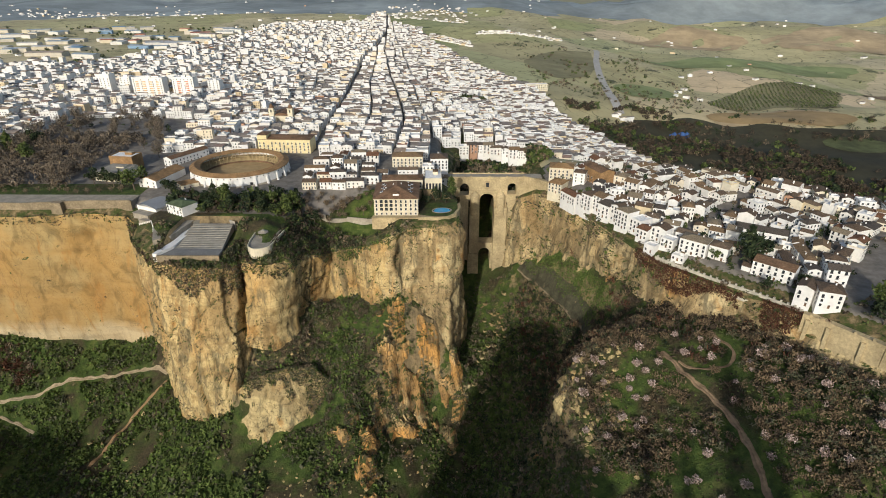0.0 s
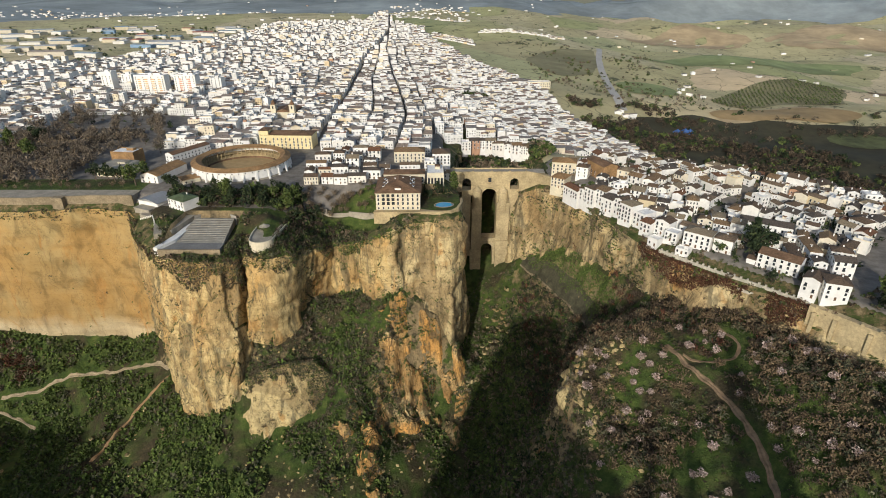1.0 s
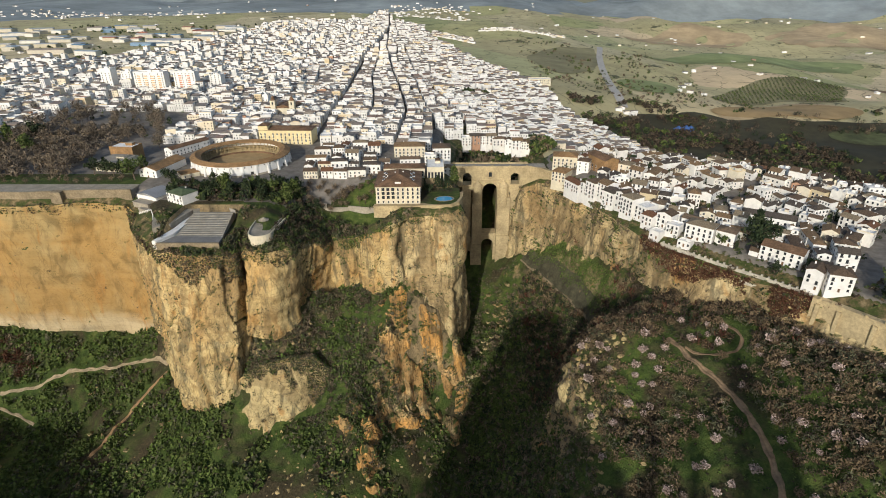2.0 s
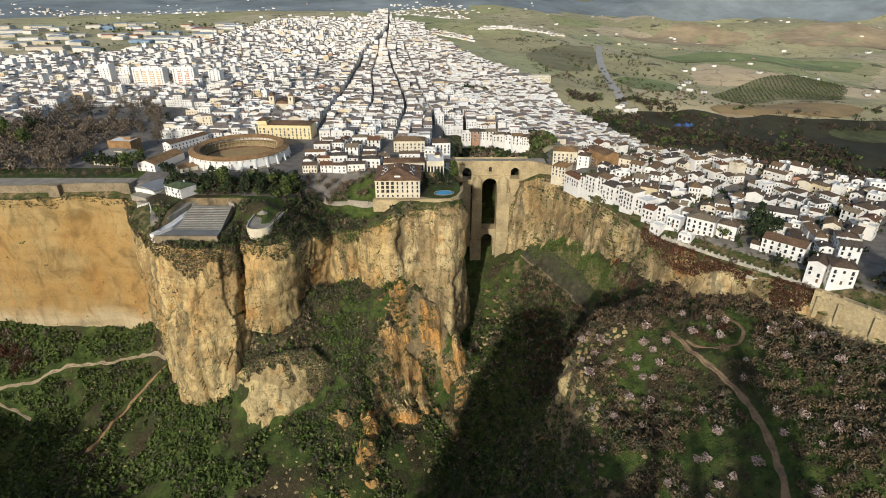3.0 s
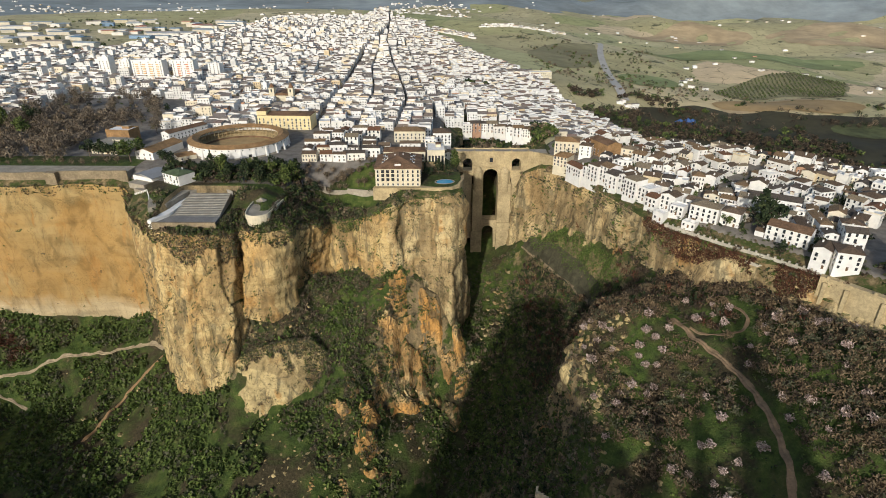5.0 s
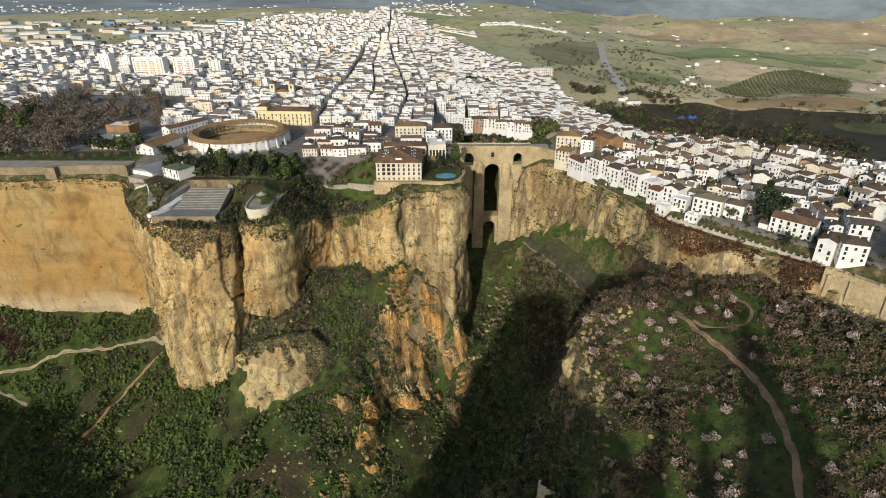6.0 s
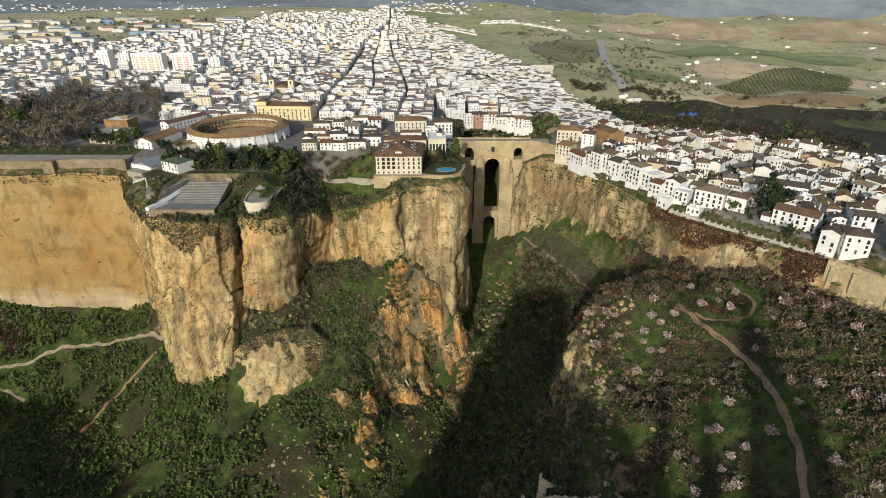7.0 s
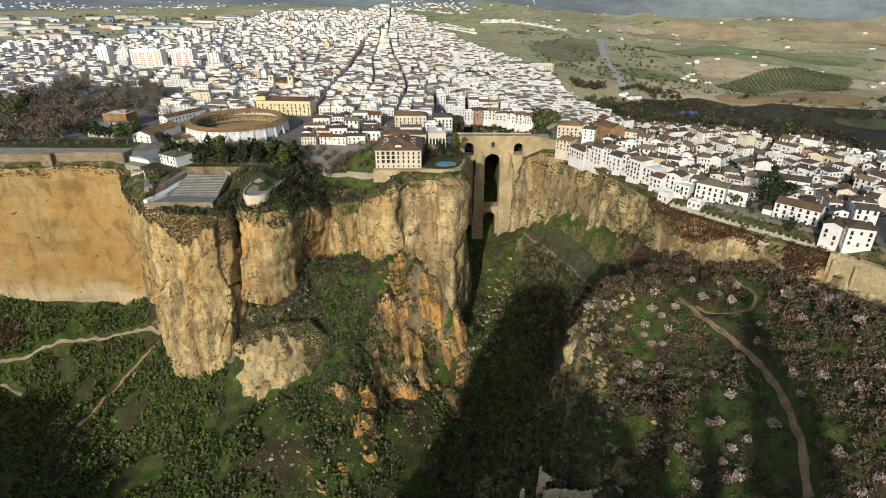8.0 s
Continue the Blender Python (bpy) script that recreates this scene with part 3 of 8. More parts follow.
def rock_face(name, rim, toe, mat, label, step=1.6, bulge=4.0, seed=0, flute=0.5, fine=0.8, cracks=3.5, lip=True, shelves=0.0, slabs=2.2, clefts=()):
    """A cliff between its top line and its foot line, with buttresses, flutes and bedding."""
    a = along(rim, step)
    n = len(a)
    s_rim = np.linspace(0, 1, len(rim))
    # the same share of the way along both lines
    seg = np.cumsum([0] + [math.dist(p[:2], q[:2]) for p, q in zip(rim, rim[1:])])
    t = np.interp(np.linspace(0, seg[-1], n), seg, np.arange(len(rim)))
    top = np.stack([np.interp(t, np.arange(len(rim)), [p[k] for p in rim]) for k in range(3)], 1)
    foot = np.stack([np.interp(t, np.arange(len(toe)), [p[k] for p in toe]) for k in range(3)], 1)
    for arr in (top, foot):                       # soften the corners of the lines
        for _ in range(3):
            arr[1:-1] = (arr[:-2] + 2 * arr[1:-1] + arr[2:]) / 4
    foot[:, 2] -= 7
    tan = np.gradient(top[:, :2], axis=0)
    tan /= np.linalg.norm(tan, axis=1)[:, None] + 1e-9
    out = np.stack([tan[:, 1], -tan[:, 0]], 1)
    for _ in range(4):
        out[1:-1] = (out[:-2] + 2 * out[1:-1] + out[2:]) / 4
    rows = int(max(20, np.mean(top[:, 2] - foot[:, 2]) / step))
    v = np.linspace(0, 1, rows)[:, None]
    prof = v ** 1.15
    X = top[None, :, 0] * (1 - prof) + foot[None, :, 0] * prof
    Y = top[None, :, 1] * (1 - prof) + foot[None, :, 1] * prof
    Z = top[None, :, 2] * (1 - v) + foot[None, :, 2] * v
    d = bulge * 0.9 * fbm(X / 32, Y / 32, Z / 60, 2, seed + 1)
    rib = 1 - np.abs(fbm(X / 11, Y / 11, Z / 70, 3, seed + 2))
    d = d + bulge * flute * (rib - 0.7)
    d = d + 0.9 * vnoise(X / 40, Y / 40, Z / 5.0, seed + 3) + 0.5 * vnoise(X / 25, Y / 25, Z / 2.2, seed + 4)
    d = d + fine * fbm(X / 5.5, Y / 5.5, Z / 5.5, 3, seed + 5)
    saw = (Z / 13 + 1.5 * vnoise(X / 22, Y / 22, 0, seed + 12)) % 1.0
    d = d + shelves * (saw - 0.5) * (0.5 + 0.5 * vnoise(X / 15, Y / 15, Z / 30, seed + 13))
    along_ = np.linspace(0, seg[-1], n)[None, :] + 0 * Z
    d = d + slabs * plates(along_, Z, 15.0, 30.0, seed + 21) + 0.22 * slabs * plates(along_, Z, 6.0, 16.0, seed + 22)
    for xt, zt, xb, zb, wide, deep in clefts:          # open joints from (xt, zt) down to (xb, zb)
        cxl = xt + (xb - xt) * (Z - zt) / (zb - zt) + 1.2 * vnoise(Z / 9, 0.3, 0, seed + 23)
        d = d - deep * smooth(wide, 0.2 * wide, np.abs(X - cxl)) * smooth(zt + 4, zt - 4, Z) * smooth(zb - 4, zb + 4, Z)
    crack = np.abs(vnoise(X / 16 + 3 * vnoise(X / 30, Y / 30, Z / 30, seed + 9) * 0.3, Y / 16, Z / 160, seed + 6))
    d = d - cracks * smooth(0.045, 0.0, crack)
    d = np.maximum(d, -6.0)
    d = d * smooth(0, 0.10, v) * 1.0 + 0.4
    X, Y = X + d * out[None, :, 0], Y + d * out[None, :, 1]
    Z = Z + 0.8 * vnoise(X / 9, Y / 9, 0, seed + 7) * (1 - v)
    # the lip runs back over the edge of the tableland
    back_rows = []
    for q in (11.0, 8.0, 5.5, 3.5, 1.8):
        lx, ly = top[:, 0] - q * out[:, 0], top[:, 1] - q * out[:, 1]
        lz = deck(lx, ly)
        wob = 0.5 * vnoise(lx / 4, ly / 4, 0, seed + 8)
        back_rows.append(np.stack([lx, ly, np.where(q > 10, lz - 0.5, lz + 0.12 + 0.3 * wob)], 1))
    P = np.stack([X, Y, Z], -1)
    if lip:
        P = np.concatenate([np.array(back_rows), P], 0)
    else:
        ends = np.abs(np.linspace(-1, 1, n))
        sink = (4 if name == "rock_slab" else 18) * smooth(0.5, 1.0, ends + 0.12 * vnoise(np.arange(n) / 5.0, 0.5, 0, seed + 10))
        P[:, :, 2] -= sink[None, :]
        tuck = np.stack([top[:, 0] - 3 * out[:, 0], top[:, 1] - 3 * out[:, 1], top[:, 2] - 7 - sink], 1)
        P = np.concatenate([tuck[None], P], 0)
    idx = np.arange(P.shape[0] * n).reshape(P.shape[0], n)
    q = np.stack([idx[1:, :-1], idx[1:, 1:], idx[:-1, 1:], idx[:-1, :-1]], -1).reshape(-1, 4)
    ob = new(name, mesh(name, P.reshape(-1, 3), q, mat, None, True))
    CLIFF_PLACES[name] = P[5 if lip else 1:].reshape(-1, 3)
    return tagged(ob, label, "cliff", kind="structure")


rock_face("cliff_bay", *FACES["bay"], ROCK_BAY, "smooth orange and cream sandstone cliff in a hollow bay", 2.0, 2.4, 11, 0.1, 0.3, 0.8, slabs=0.5)
rock_face("cliff_salient", *FACES["salient"], ROCK_PALE, "tall pale sandstone buttress jutting out below the terrace", 1.3, 4.0, 22, 0.3, 0.8, 3.0, slabs=2.6, shelves=1.0,
          clefts=[(-190, -92, -177, -140, 2.0, 6.0), (-226, -45, -214, -120, 1.6, 4.0), (-170, -88, -169, -104, 1.2, 3.0), (-160, -22, -157, -60, 3.5, 4.0)])
rock_face("cliff_lookout", *FACES["lookout"], ROCK_PALE, "ochre sandstone cliff under the round lookout", 1.3, 3.2, 33, 0.3, 0.7, 3.5, slabs=1.8, shelves=0.6)
rock_face("cliff_recess", *FACES["recess"], ROCK_PALE, "cream sandstone wall below a green shoulder", 1.3, 2.2, 44, 0.25, 0.6, 3.0, slabs=1.5, clefts=[(-74, -33, -73, -75, 2.2, 4.0)])
rock_face("cliff_hotel", *FACES["hotel"], ROCK_GREY, "grey and cream cliff under the hotel terrace", 1.3, 4.2, 55, 0.35, 0.9, 4.0, slabs=2.6, shelves=1.0, clefts=[(-33, -14, -31, -62, 2.0, 4.0), (-12, -14, -8, -60, 1.6, 3.0)])
rock_face("cliff_east", *FACES["east"], ROCK_EAST, "stained sandstone cliff under the old town", 1.6, 4.5, 66, 0.4, 0.9, 3, slabs=2.4, shelves=0.9)
rock_face("hill_crag", [(92, 322, -62), (84, 304, -63), (79, 284, -65), (80, 262, -73), (83, 238, -80), (83, 205, -90)],
          [(82, 326, -100), (74, 306, -112), (67, 288, -122), (65, 260, -128), (68, 236, -130), (68, 205, -134)], ROCK_RAMP, "pale broken rock edge of the hill above the gorge", 1.3, 6.0, 99, 0.9, 2.6, 5, False, 6.0)
OUTCROPS = [(-41, 378, 10, 15, 1.4), (-32, 364, 11, 17, 1.3), (-20, 366, 11, 16, 1.25), (-43, 342, 11, 18, 1.2), (-57, 312, 9, 16, 1.1), (-58, 298, 9, 9, 1.1), (-6, 358, 11, 10, 1.1), (2, 375, 9, 12, 1.15), (-12, 384, 10, 14, 1.2), (-30, 345, 10, 10, 0.9), (11, 392, 7, 13, 1.1), (13, 371, 8, 11, 1.05), (5, 350, 8, 9, 0.9),
            (-80, 311, 10, 9, 0.62), (-70, 328, 9, 9, 0.66), (-85, 261, 13, 10, 0.6), (-73, 279, 11, 9, 0.62), (-97, 288, 12, 9, 0.58), (-104, 262, 11, 9, 0.58), (-48, 284, 11, 10, 0.72), (-62, 262, 11, 8, 0.62), (-28, 318, 10, 8, 0.66)]


def rocky(x, y):
    """How far a place belongs to the bare ribs below the hotel, 0 to about 1.3."""
    wx, wy = x + 4 * fbm(x / 18, y / 18, 0, 2, 301), y + 6 * fbm(x / 18, y / 18, 0, 2, 302)
    best = np.zeros(len(x))
    for cx_, cy_, rx, ry, a in OUTCROPS:
        best = np.maximum(best, a * np.exp(-((wx - cx_) / rx) ** 2 - ((wy - cy_) / ry) ** 2))
    return best


def outcrop(name, x0, x1, y0, y1, step, mat, label, amp, seed, hard=1.0):
    """Ribs and ledges of rock that come through the slope."""
    ax, ay = np.arange(x0, x1, step), np.arange(y0, y1, step)
    X, Y = [q.ravel() for q in np.meshgrid(ax, ay)]
    H = height(X, Y)
    env = rocky(X, Y)
    rib = 1 - np.abs(fbm(X / 12, Y / 24, H / 30, 3, seed)) * 1.7
    rel = amp * (env * (0.6 + 0.6 * rib) - 0.36) + hard * (0.9 * fbm(X / 4.5, Y / 4.5, H / 5, 3, seed + 1) + 1.6 * fbm(X / 12, Y / 12, H / 9, 2, seed + 2)) * smooth(0.1, 0.5, env)
    Z = H + rel
    lay = 4.6 + 1.2 * vnoise(X / 25, Y / 25, 0, seed + 3)
    w = Z / lay + 0.8 * vnoise(X / 13, Y / 13, 0, seed + 4)
    fl = np.floor(w)
    stepped = lay * (fl + smooth(0.3, 0.75, w - fl) - 0.8 * vnoise(X / 13, Y / 13, 0, seed + 4))
    Z = Z + 0.55 * hard * (stepped - Z) * smooth(0.25, 0.6, env)
    Z = np.where(env < 0.2, H - 2.5, Z)
    Y2 = Y - 1.4 * hard * fbm(X / 6, Z / 5, Y / 20, 3, seed + 5) * smooth(0.2, 0.6, env)
    nx_ = len(ax)
    idx = np.arange(len(X)).reshape(len(ay), nx_)
    q = np.stack([idx[:-1, :-1], idx[:-1, 1:], idx[1:, 1:], idx[1:, :-1]], -1).reshape(-1, 4)
    q = q[(rel[q].max(1) > -0.6) & (env[q].max(1) > 0.2)]
    used, inv = np.unique(q.ravel(), return_inverse=True)
    P = np.stack([X, Y2, Z], 1)[used]
    ob = new(name, mesh(name, P, inv.reshape(-1, 4), mat, None, False))
    CLIFF_PLACES[name] = P[rel[used] > 0.5]
    return tagged(ob, label, "crag", kind="structure")


outcrop("crag_spur", -90, 28, 248, 396, 0.95, ROCK_SPUR, "broken orange crag jutting into the gorge", 10.5, 401)
rock_face("rock_slab", [(-156, 333, -108), (-150, 334, -103), (-136, 338, -100), (-118, 344, -99), (-102, 350, -101), (-88, 348, -110)],
          [(-157, 309, -146), (-151, 305, -146), (-138, 304, -144), (-118, 309, -141), (-102, 319, -136), (-86, 330, -128)], ROCK_RAMP, "pale bare sloping rock slab", 1.3, 2.4, 431, 0.4, 0.9, 2.0, False, 0.8, 1.6)


def zat(x, y):
    """Ground height under a building: the tableland up to its very rim."""
    px_, py_ = np.array([float(x)]), np.array([float(y)])
    if y < 720 and (inside(px_, py_, WEST_TABLE)[0] or inside(px_, py_, EAST_TABLE)[0]):
        return float(deck(px_, py_)[0])
    return float(height(px_, py_)[0])


def ring_points(cx_, cy_, r, n, a0=0.0, a1=360.0):
    return [(cx_ + r * math.cos(radians(a0 + (a1 - a0) * i / n)), cy_ + r * math.sin(radians(a0 + (a1 - a0) * i / n))) for i in range(n + (a1 - a0 < 360))]


def arch_block(b, xa, xb, spring, top, y0, y1, mat=0, n=14):
    """Masonry over a round-arched opening between xa and xb, up to top."""
    r, c = (xb - xa) / 2, (xa + xb) / 2
    pts = [(c - r * math.cos(math.pi * i / n), spring + r * math.sin(math.pi * i / n)) for i in range(n + 1)]
    v, f = [], []
    for x, z in pts:
        v += [(x, y0, z), (x, y0, top), (x, y1, z), (x, y1, top)]
    for i in range(n):
        k = 4 * i
        f += [(k, k + 4, k + 5, k + 1), (k + 6, k + 2, k + 3, k + 7), (k + 4, k, k + 2, k + 6), (k + 1, k + 5, k + 7, k + 3)]
    b.add(v, f, mat)


# ---- the bridge over the gorge ----
bridge = thing("stone_bridge", 0, 514, -4.4, 0, label="tall ochre masonry arch bridge spanning the gorge", category="bridge")


def bridge_part(name, fn, label="", mat=BRIDGE_STONE):
    b = Build()
    fn(b)
    return part(name, b.make(name, [mat]), bridge, label)


bridge_part("pier", lambda b: b.box(26.2, -2.2, -104, 36, 14, -36).box(27, 0.6, -36, 36, 13.4, -22).box(25.2, -3.2, -104, 36, 14.6, -80))
bridge_part("pier", lambda b: b.box(50.4, -2.2, -104, 63, 14, -30).box(50.4, 0.6, -30, 62, 13.4, -22).box(50.4, -3.2, -104, 64.4, 14.8, -70.5))
for cx_ in (31.3, 56.4):
    def buttress(b, c=cx_):
        b.slab(ring_points(c, 0.8, 4.7, 14, 180, 360), -38, -18)
        rim = ring_points(c, 0.8, 4.7, 14, 180, 360)
        b.add([(x, y, -18) for x, y in rim] + [(c, 1.0, -13.0)], [(i, i + 1, len(rim)) for i in range(len(rim) - 1)])
    bridge_part("buttress", buttress, "half-round buttress with a domed cap")


def main_arch(b):
    arch_block(b, 36, 50.4, -23.5, -15, 0.8, 13.2)
    b.box(27, 1.2, -22, 36, 12.8, -1).box(50.4, 1.2, -22, 62, 12.8, -1).box(36, 1.4, -15.4, 50.4, 12.6, -1)
    # voussoir ring, proud of the wall
    for i in range(15):
        a0, a1 = math.pi * i / 15, math.pi * (i + 0.92) / 15
        q = [(43.2 - r * math.cos(a), -23.5 + r * math.sin(a)) for r, a in ((7.25, a0), (8.5, a0), (8.5, a1), (7.25, a1))]
        b.add([(x, 0.35, z) for x, z in q] + [(x, 0.9, z) for x, z in q], [(0, 3, 2, 1), (0, 1, 5, 4), (1, 2, 6, 5), (2, 3, 7, 6), (3, 0, 4, 7)])


bridge_part("main_arch", main_arch)


def lower_arch(b):
    b.box(36, 0.4, -73, 50.4, 13.6, -69.4)
    arch_block(b, 36.2, 48.0, -81, -73, 0.2, 13.8)
    b.box(48.0, 0.2, -104, 50.4, 13.8, -73)


bridge_part("lower_arch", lower_arch)


def side_arch(b, xa, xb, x0, x1, sill):
    arch_block(b, xa, xb, -10.5, -1, 1.6, 12.4, n=10)
    b.box(x0, 1.6, -20 if x0 < 40 else -26, xa, 12.4, -1).box(xb, 1.6, -24, x1, 12.4, -1)
    b.box(xa, 2.2, -90, xb, 12, sill).box(xa - 0.6, 0.6, sill - 1.2, xb + 0.6, 2.2, sill)


bridge_part("side_arch", lambda b: side_arch(b, 16.6, 25.2, 9, 27, -18))
bridge_part("side_arch", lambda b: side_arch(b, 63, 71.6, 62, 78, -17))
bridge_part("wing_wall", lambda b: b.slab([(78, 1.6), (88, -4), (97, -14), (104, -29), (107, -29), (101, -10), (92, 6), (78, 12)], -20, -0.6), "long ochre retaining wall")
bridge_part("wing_wall", lambda b: b.box(2, 1.8, -16, 9, 12, -1))
bridge_part("cornice", lambda b: b.box(2, 0.5, -1.2, 78, 1.6, -0.5).box(2, 12.4, -1.2, 78, 13.4, -0.5).box(27, 0.4, -14.2, 62, 1.2, -13.6))
bridge_part("window_niche", lambda b: b.box(41.7, 0.7, -9.6, 44.7, 1.3, -5.2), "small dark window over the arch", GLASS_DARK)
bridge_part("niche_frame", lambda b: b.box(41.0, 0.6, -10.2, 41.7, 1.4, -4.6).box(44.7, 0.6, -10.2, 45.4, 1.4, -4.6).box(41.0, 0.6, -5.2, 45.4, 1.4, -4.2))
bridge_part("roadway", lambda b: b.box(-4, 1.2, -1, 96, 12.8, -0.3), "grey road surface", PAVING)
for side in (0.7, 12.6):
    bridge_part("parapet", lambda b, s=side: b.box(-2, s, -0.6, 80, s + 0.7, 0.8))
    for px in (8, 27, 45, 62, 78):
        bridge_part("parapet_post", lambda b, s=side, p=px: b.box(p - 0.8, s - 0.35, -0.6, p + 0.8, s + 1.05, 1.7))
bridge_part("parapet", lambda b: b.slab([(80, 0.9), (88, -4.4), (97, -14.4), (104, -29), (104.8, -29), (97.8, -13.8), (88.6, -3.4), (80, 1.7)], -0.4, 0.9))

# ---- the bullring ----
bullring = thing("bullring", -193, 514, 1.0, 0, label="round white bullring with a ring of brown tiled roof", category="bullring")


def ring_wall(r0, r1, z0, z1, n=72):
    v, f = [], []
    for i in range(n):
        a = 2 * math.pi * i / n
        c, s = math.cos(a), math.sin(a)
        v += [(r0 * c, r0 * s, z0), (r1 * c, r1 * s, z0), (r1 * c, r1 * s, z1), (r0 * c, r0 * s, z1)]
    for i in range(n):
        k, q = 4 * i, 4 * ((i + 1) % n)
        f += [(k + j, q + j, q + (j + 1) % 4, k + (j + 1) % 4) for j in range(4)]
    return v, f


def ring_part(name, pieces, mat, label=""):
    b = Build()
    for p in pieces:
        b.add(*ring_wall(*p))
    return part(name, b.make(name, [mat]), bullring, label)


ring_part("outer_wall", [(43.0, 44.0, -4, 9.2)], WHITE, "curved white outer wall")
ring_part("plinth", [(43.9, 44.25, -4, 1.1)], PAVING)


def ring_roof(r0, r1, z0, rise):
    v, f = [], []
    n = 120
    mid = (r0 + r1) / 2
    for i in range(n):
        a = 2 * math.pi * i / n
        c, s = math.cos(a), math.sin(a)
        wob = 0.05 * ((i * 7) % 3)
        v += [(r * c, r * s, z + wob) for r, z in ((r0, z0), (mid, z0 + rise), (r1, z0 - 0.5), (r1, z0 - 0.9), (mid, z0 + rise - 0.4), (r0, z0 - 0.4))]
    for i in range(n):
        k, q = 6 * i, 6 * ((i + 1) % n)
        f += [(k + j, q + j, q + (j + 1) % 6, k + (j + 1) % 6) for j in range(6)]
    return v, f


part("roof", Build().add(*ring_roof(35.4, 45.2, 10.2, 1.9)).make("ring_roof", [TILE_OCHRE]), bullring, "brown clay-tiled ring roof")
ring_part("seating", [(40.5 - k * 1.1, 43.0, 0, 7.2 - k * 0.55 - 3) for k in range(5)], RING_STONE, "stepped stone seating")
ring_part("gallery_floor", [(36.2, 43.0, 5.0, 5.5)], RING_STONE)
ring_part("barrier", [(34.0, 34.4, 0, 1.6)], TILE_BROWN, "red-brown wooden barrier")
part("arena_floor", Build().slab(ring_points(0, 0, 36.2, 60), -0.6, 0.05).make("arena_floor", [SAND]), bullring, "yellow sand arena floor")
column_mesh = Build().slab(ring_points(0, 0, 0.32, 8), 0, 4.4).box(-0.45, -0.45, 4.2, 0.45, 0.45, 4.7).make("ring_column", [RING_STONE])
for i in range(56):
    a = 2 * math.pi * i / 56
    for z in (0.9, 5.5):
        part("column", column_mesh, bullring, "", pose(36.0 * math.cos(a), 36.0 * math.sin(a), z))
but = Build().add([(-0.8, 0, -4), (0.8, 0, -4), (0.8, -2.4, -4), (-0.8, -2.4, -4), (-0.8, 0, 8.6), (0.8, 0, 8.6), (0.8, -0.7, 6.5), (-0.8, -0.7, 6.5)],
                  [(0, 1, 5, 4), (1, 2, 6, 5), (2, 3, 7, 6), (3, 0, 4, 7), (4, 5, 6, 7)]).make("ring_buttress", [WHITE])
for i in range(24):
    a = 360 * i / 24 + 4
    part("buttress", but, bullring, "", pose(44 * math.cos(radians(a)), 44 * math.sin(radians(a)), 0, 0, 0, a + 90))
vent = Build().box(-0.45, -0.12, 7.2, 0.45, 0.1, 8.2).make("ring_vent", [GLASS_DARK])
gate = Build().box(-1.3, -0.15, -0.5, 1.3, 0.1, 3.4).make("ring_gate", [IRON])
for i in range(48):
    a = 360 * i / 48 + 7
    if i % 6 == 3:
        part("gate", gate, bullring, "", pose(44 * math.cos(radians(a)), 44 * math.sin(radians(a)), 0, 0, 0, a + 90))
    part("vent", vent, bullring, "", pose(44 * math.cos(radians(a)), 44 * math.sin(radians(a)), 0, 0, 0, a + 90))

# ---- shared openings for the houses ----
WINDOW = Build().box(-0.62, -0.1, 0, 0.62, 0.06, 1.75, 0).box(-0.75, -0.05, -0.12, 0.75, 0.05, 1.88, 1).box(-0.78, -0.2, -0.2, 0.78, 0.05, -0.1, 1).make("window", [GLASS_DARK, WHITE])
WINDOW_TALL = Build().box(-0.68, -0.1, 0, 0.68, 0.06, 2.3, 0).box(-0.82, -0.05, 0, 0.82, 0.05, 2.44, 1).box(-0.95, -0.6, -0.16, 0.95, 0.05, 0.0, 1).make("balcony_window", [GLASS_DARK, WHITE])
comb = [(-0.95, 0.94), (-0.95, 1.0), (0.95, 1.0), (0.95, 0.94)]
for k in range(8):
    comb += [(0.94 - k * 0.262, 0.94), (0.94 - k * 0.262, 0.0), (0.90 - k * 0.262, 0.0), (0.90 - k * 0.262, 0.94)]
n_c = len(comb)
RAIL = Build().add([(x, y, z) for y in (-0.6, -0.56) for x, z in comb], [tuple(range(n_c)), tuple(range(2 * n_c - 1, n_c - 1, -1))] + [(k, n_c + k, n_c + (k + 1) % n_c, (k + 1) % n_c) for k in range(n_c)]).make("railing", [IRON])
DOOR = Build().box(-0.6, -0.1, 0, 0.6, 0.06, 2.3, 0).box(-0.75, -0.05, 0, 0.75, 0.05, 2.45, 1).make("door", [TILE_BROWN, WHITE])
CHIMNEY = Build().box(-0.4, -0.4, -1.2, 0.4, 0.4, 1.2, 0).box(-0.52, -0.52, 1.2, 0.52, 0.52, 1.35, 1).make("chimney", [WHITE, TILE_BROWN])
SKYLIGHT = Build().box(-0.5, -0.9, 0, 0.5, 0.9, 0.12, 0).box(-0.6, -1.0, -0.2, 0.6, 1.0, 0.06, 1).make("skylight", [GLASS_DARK, WHITE])


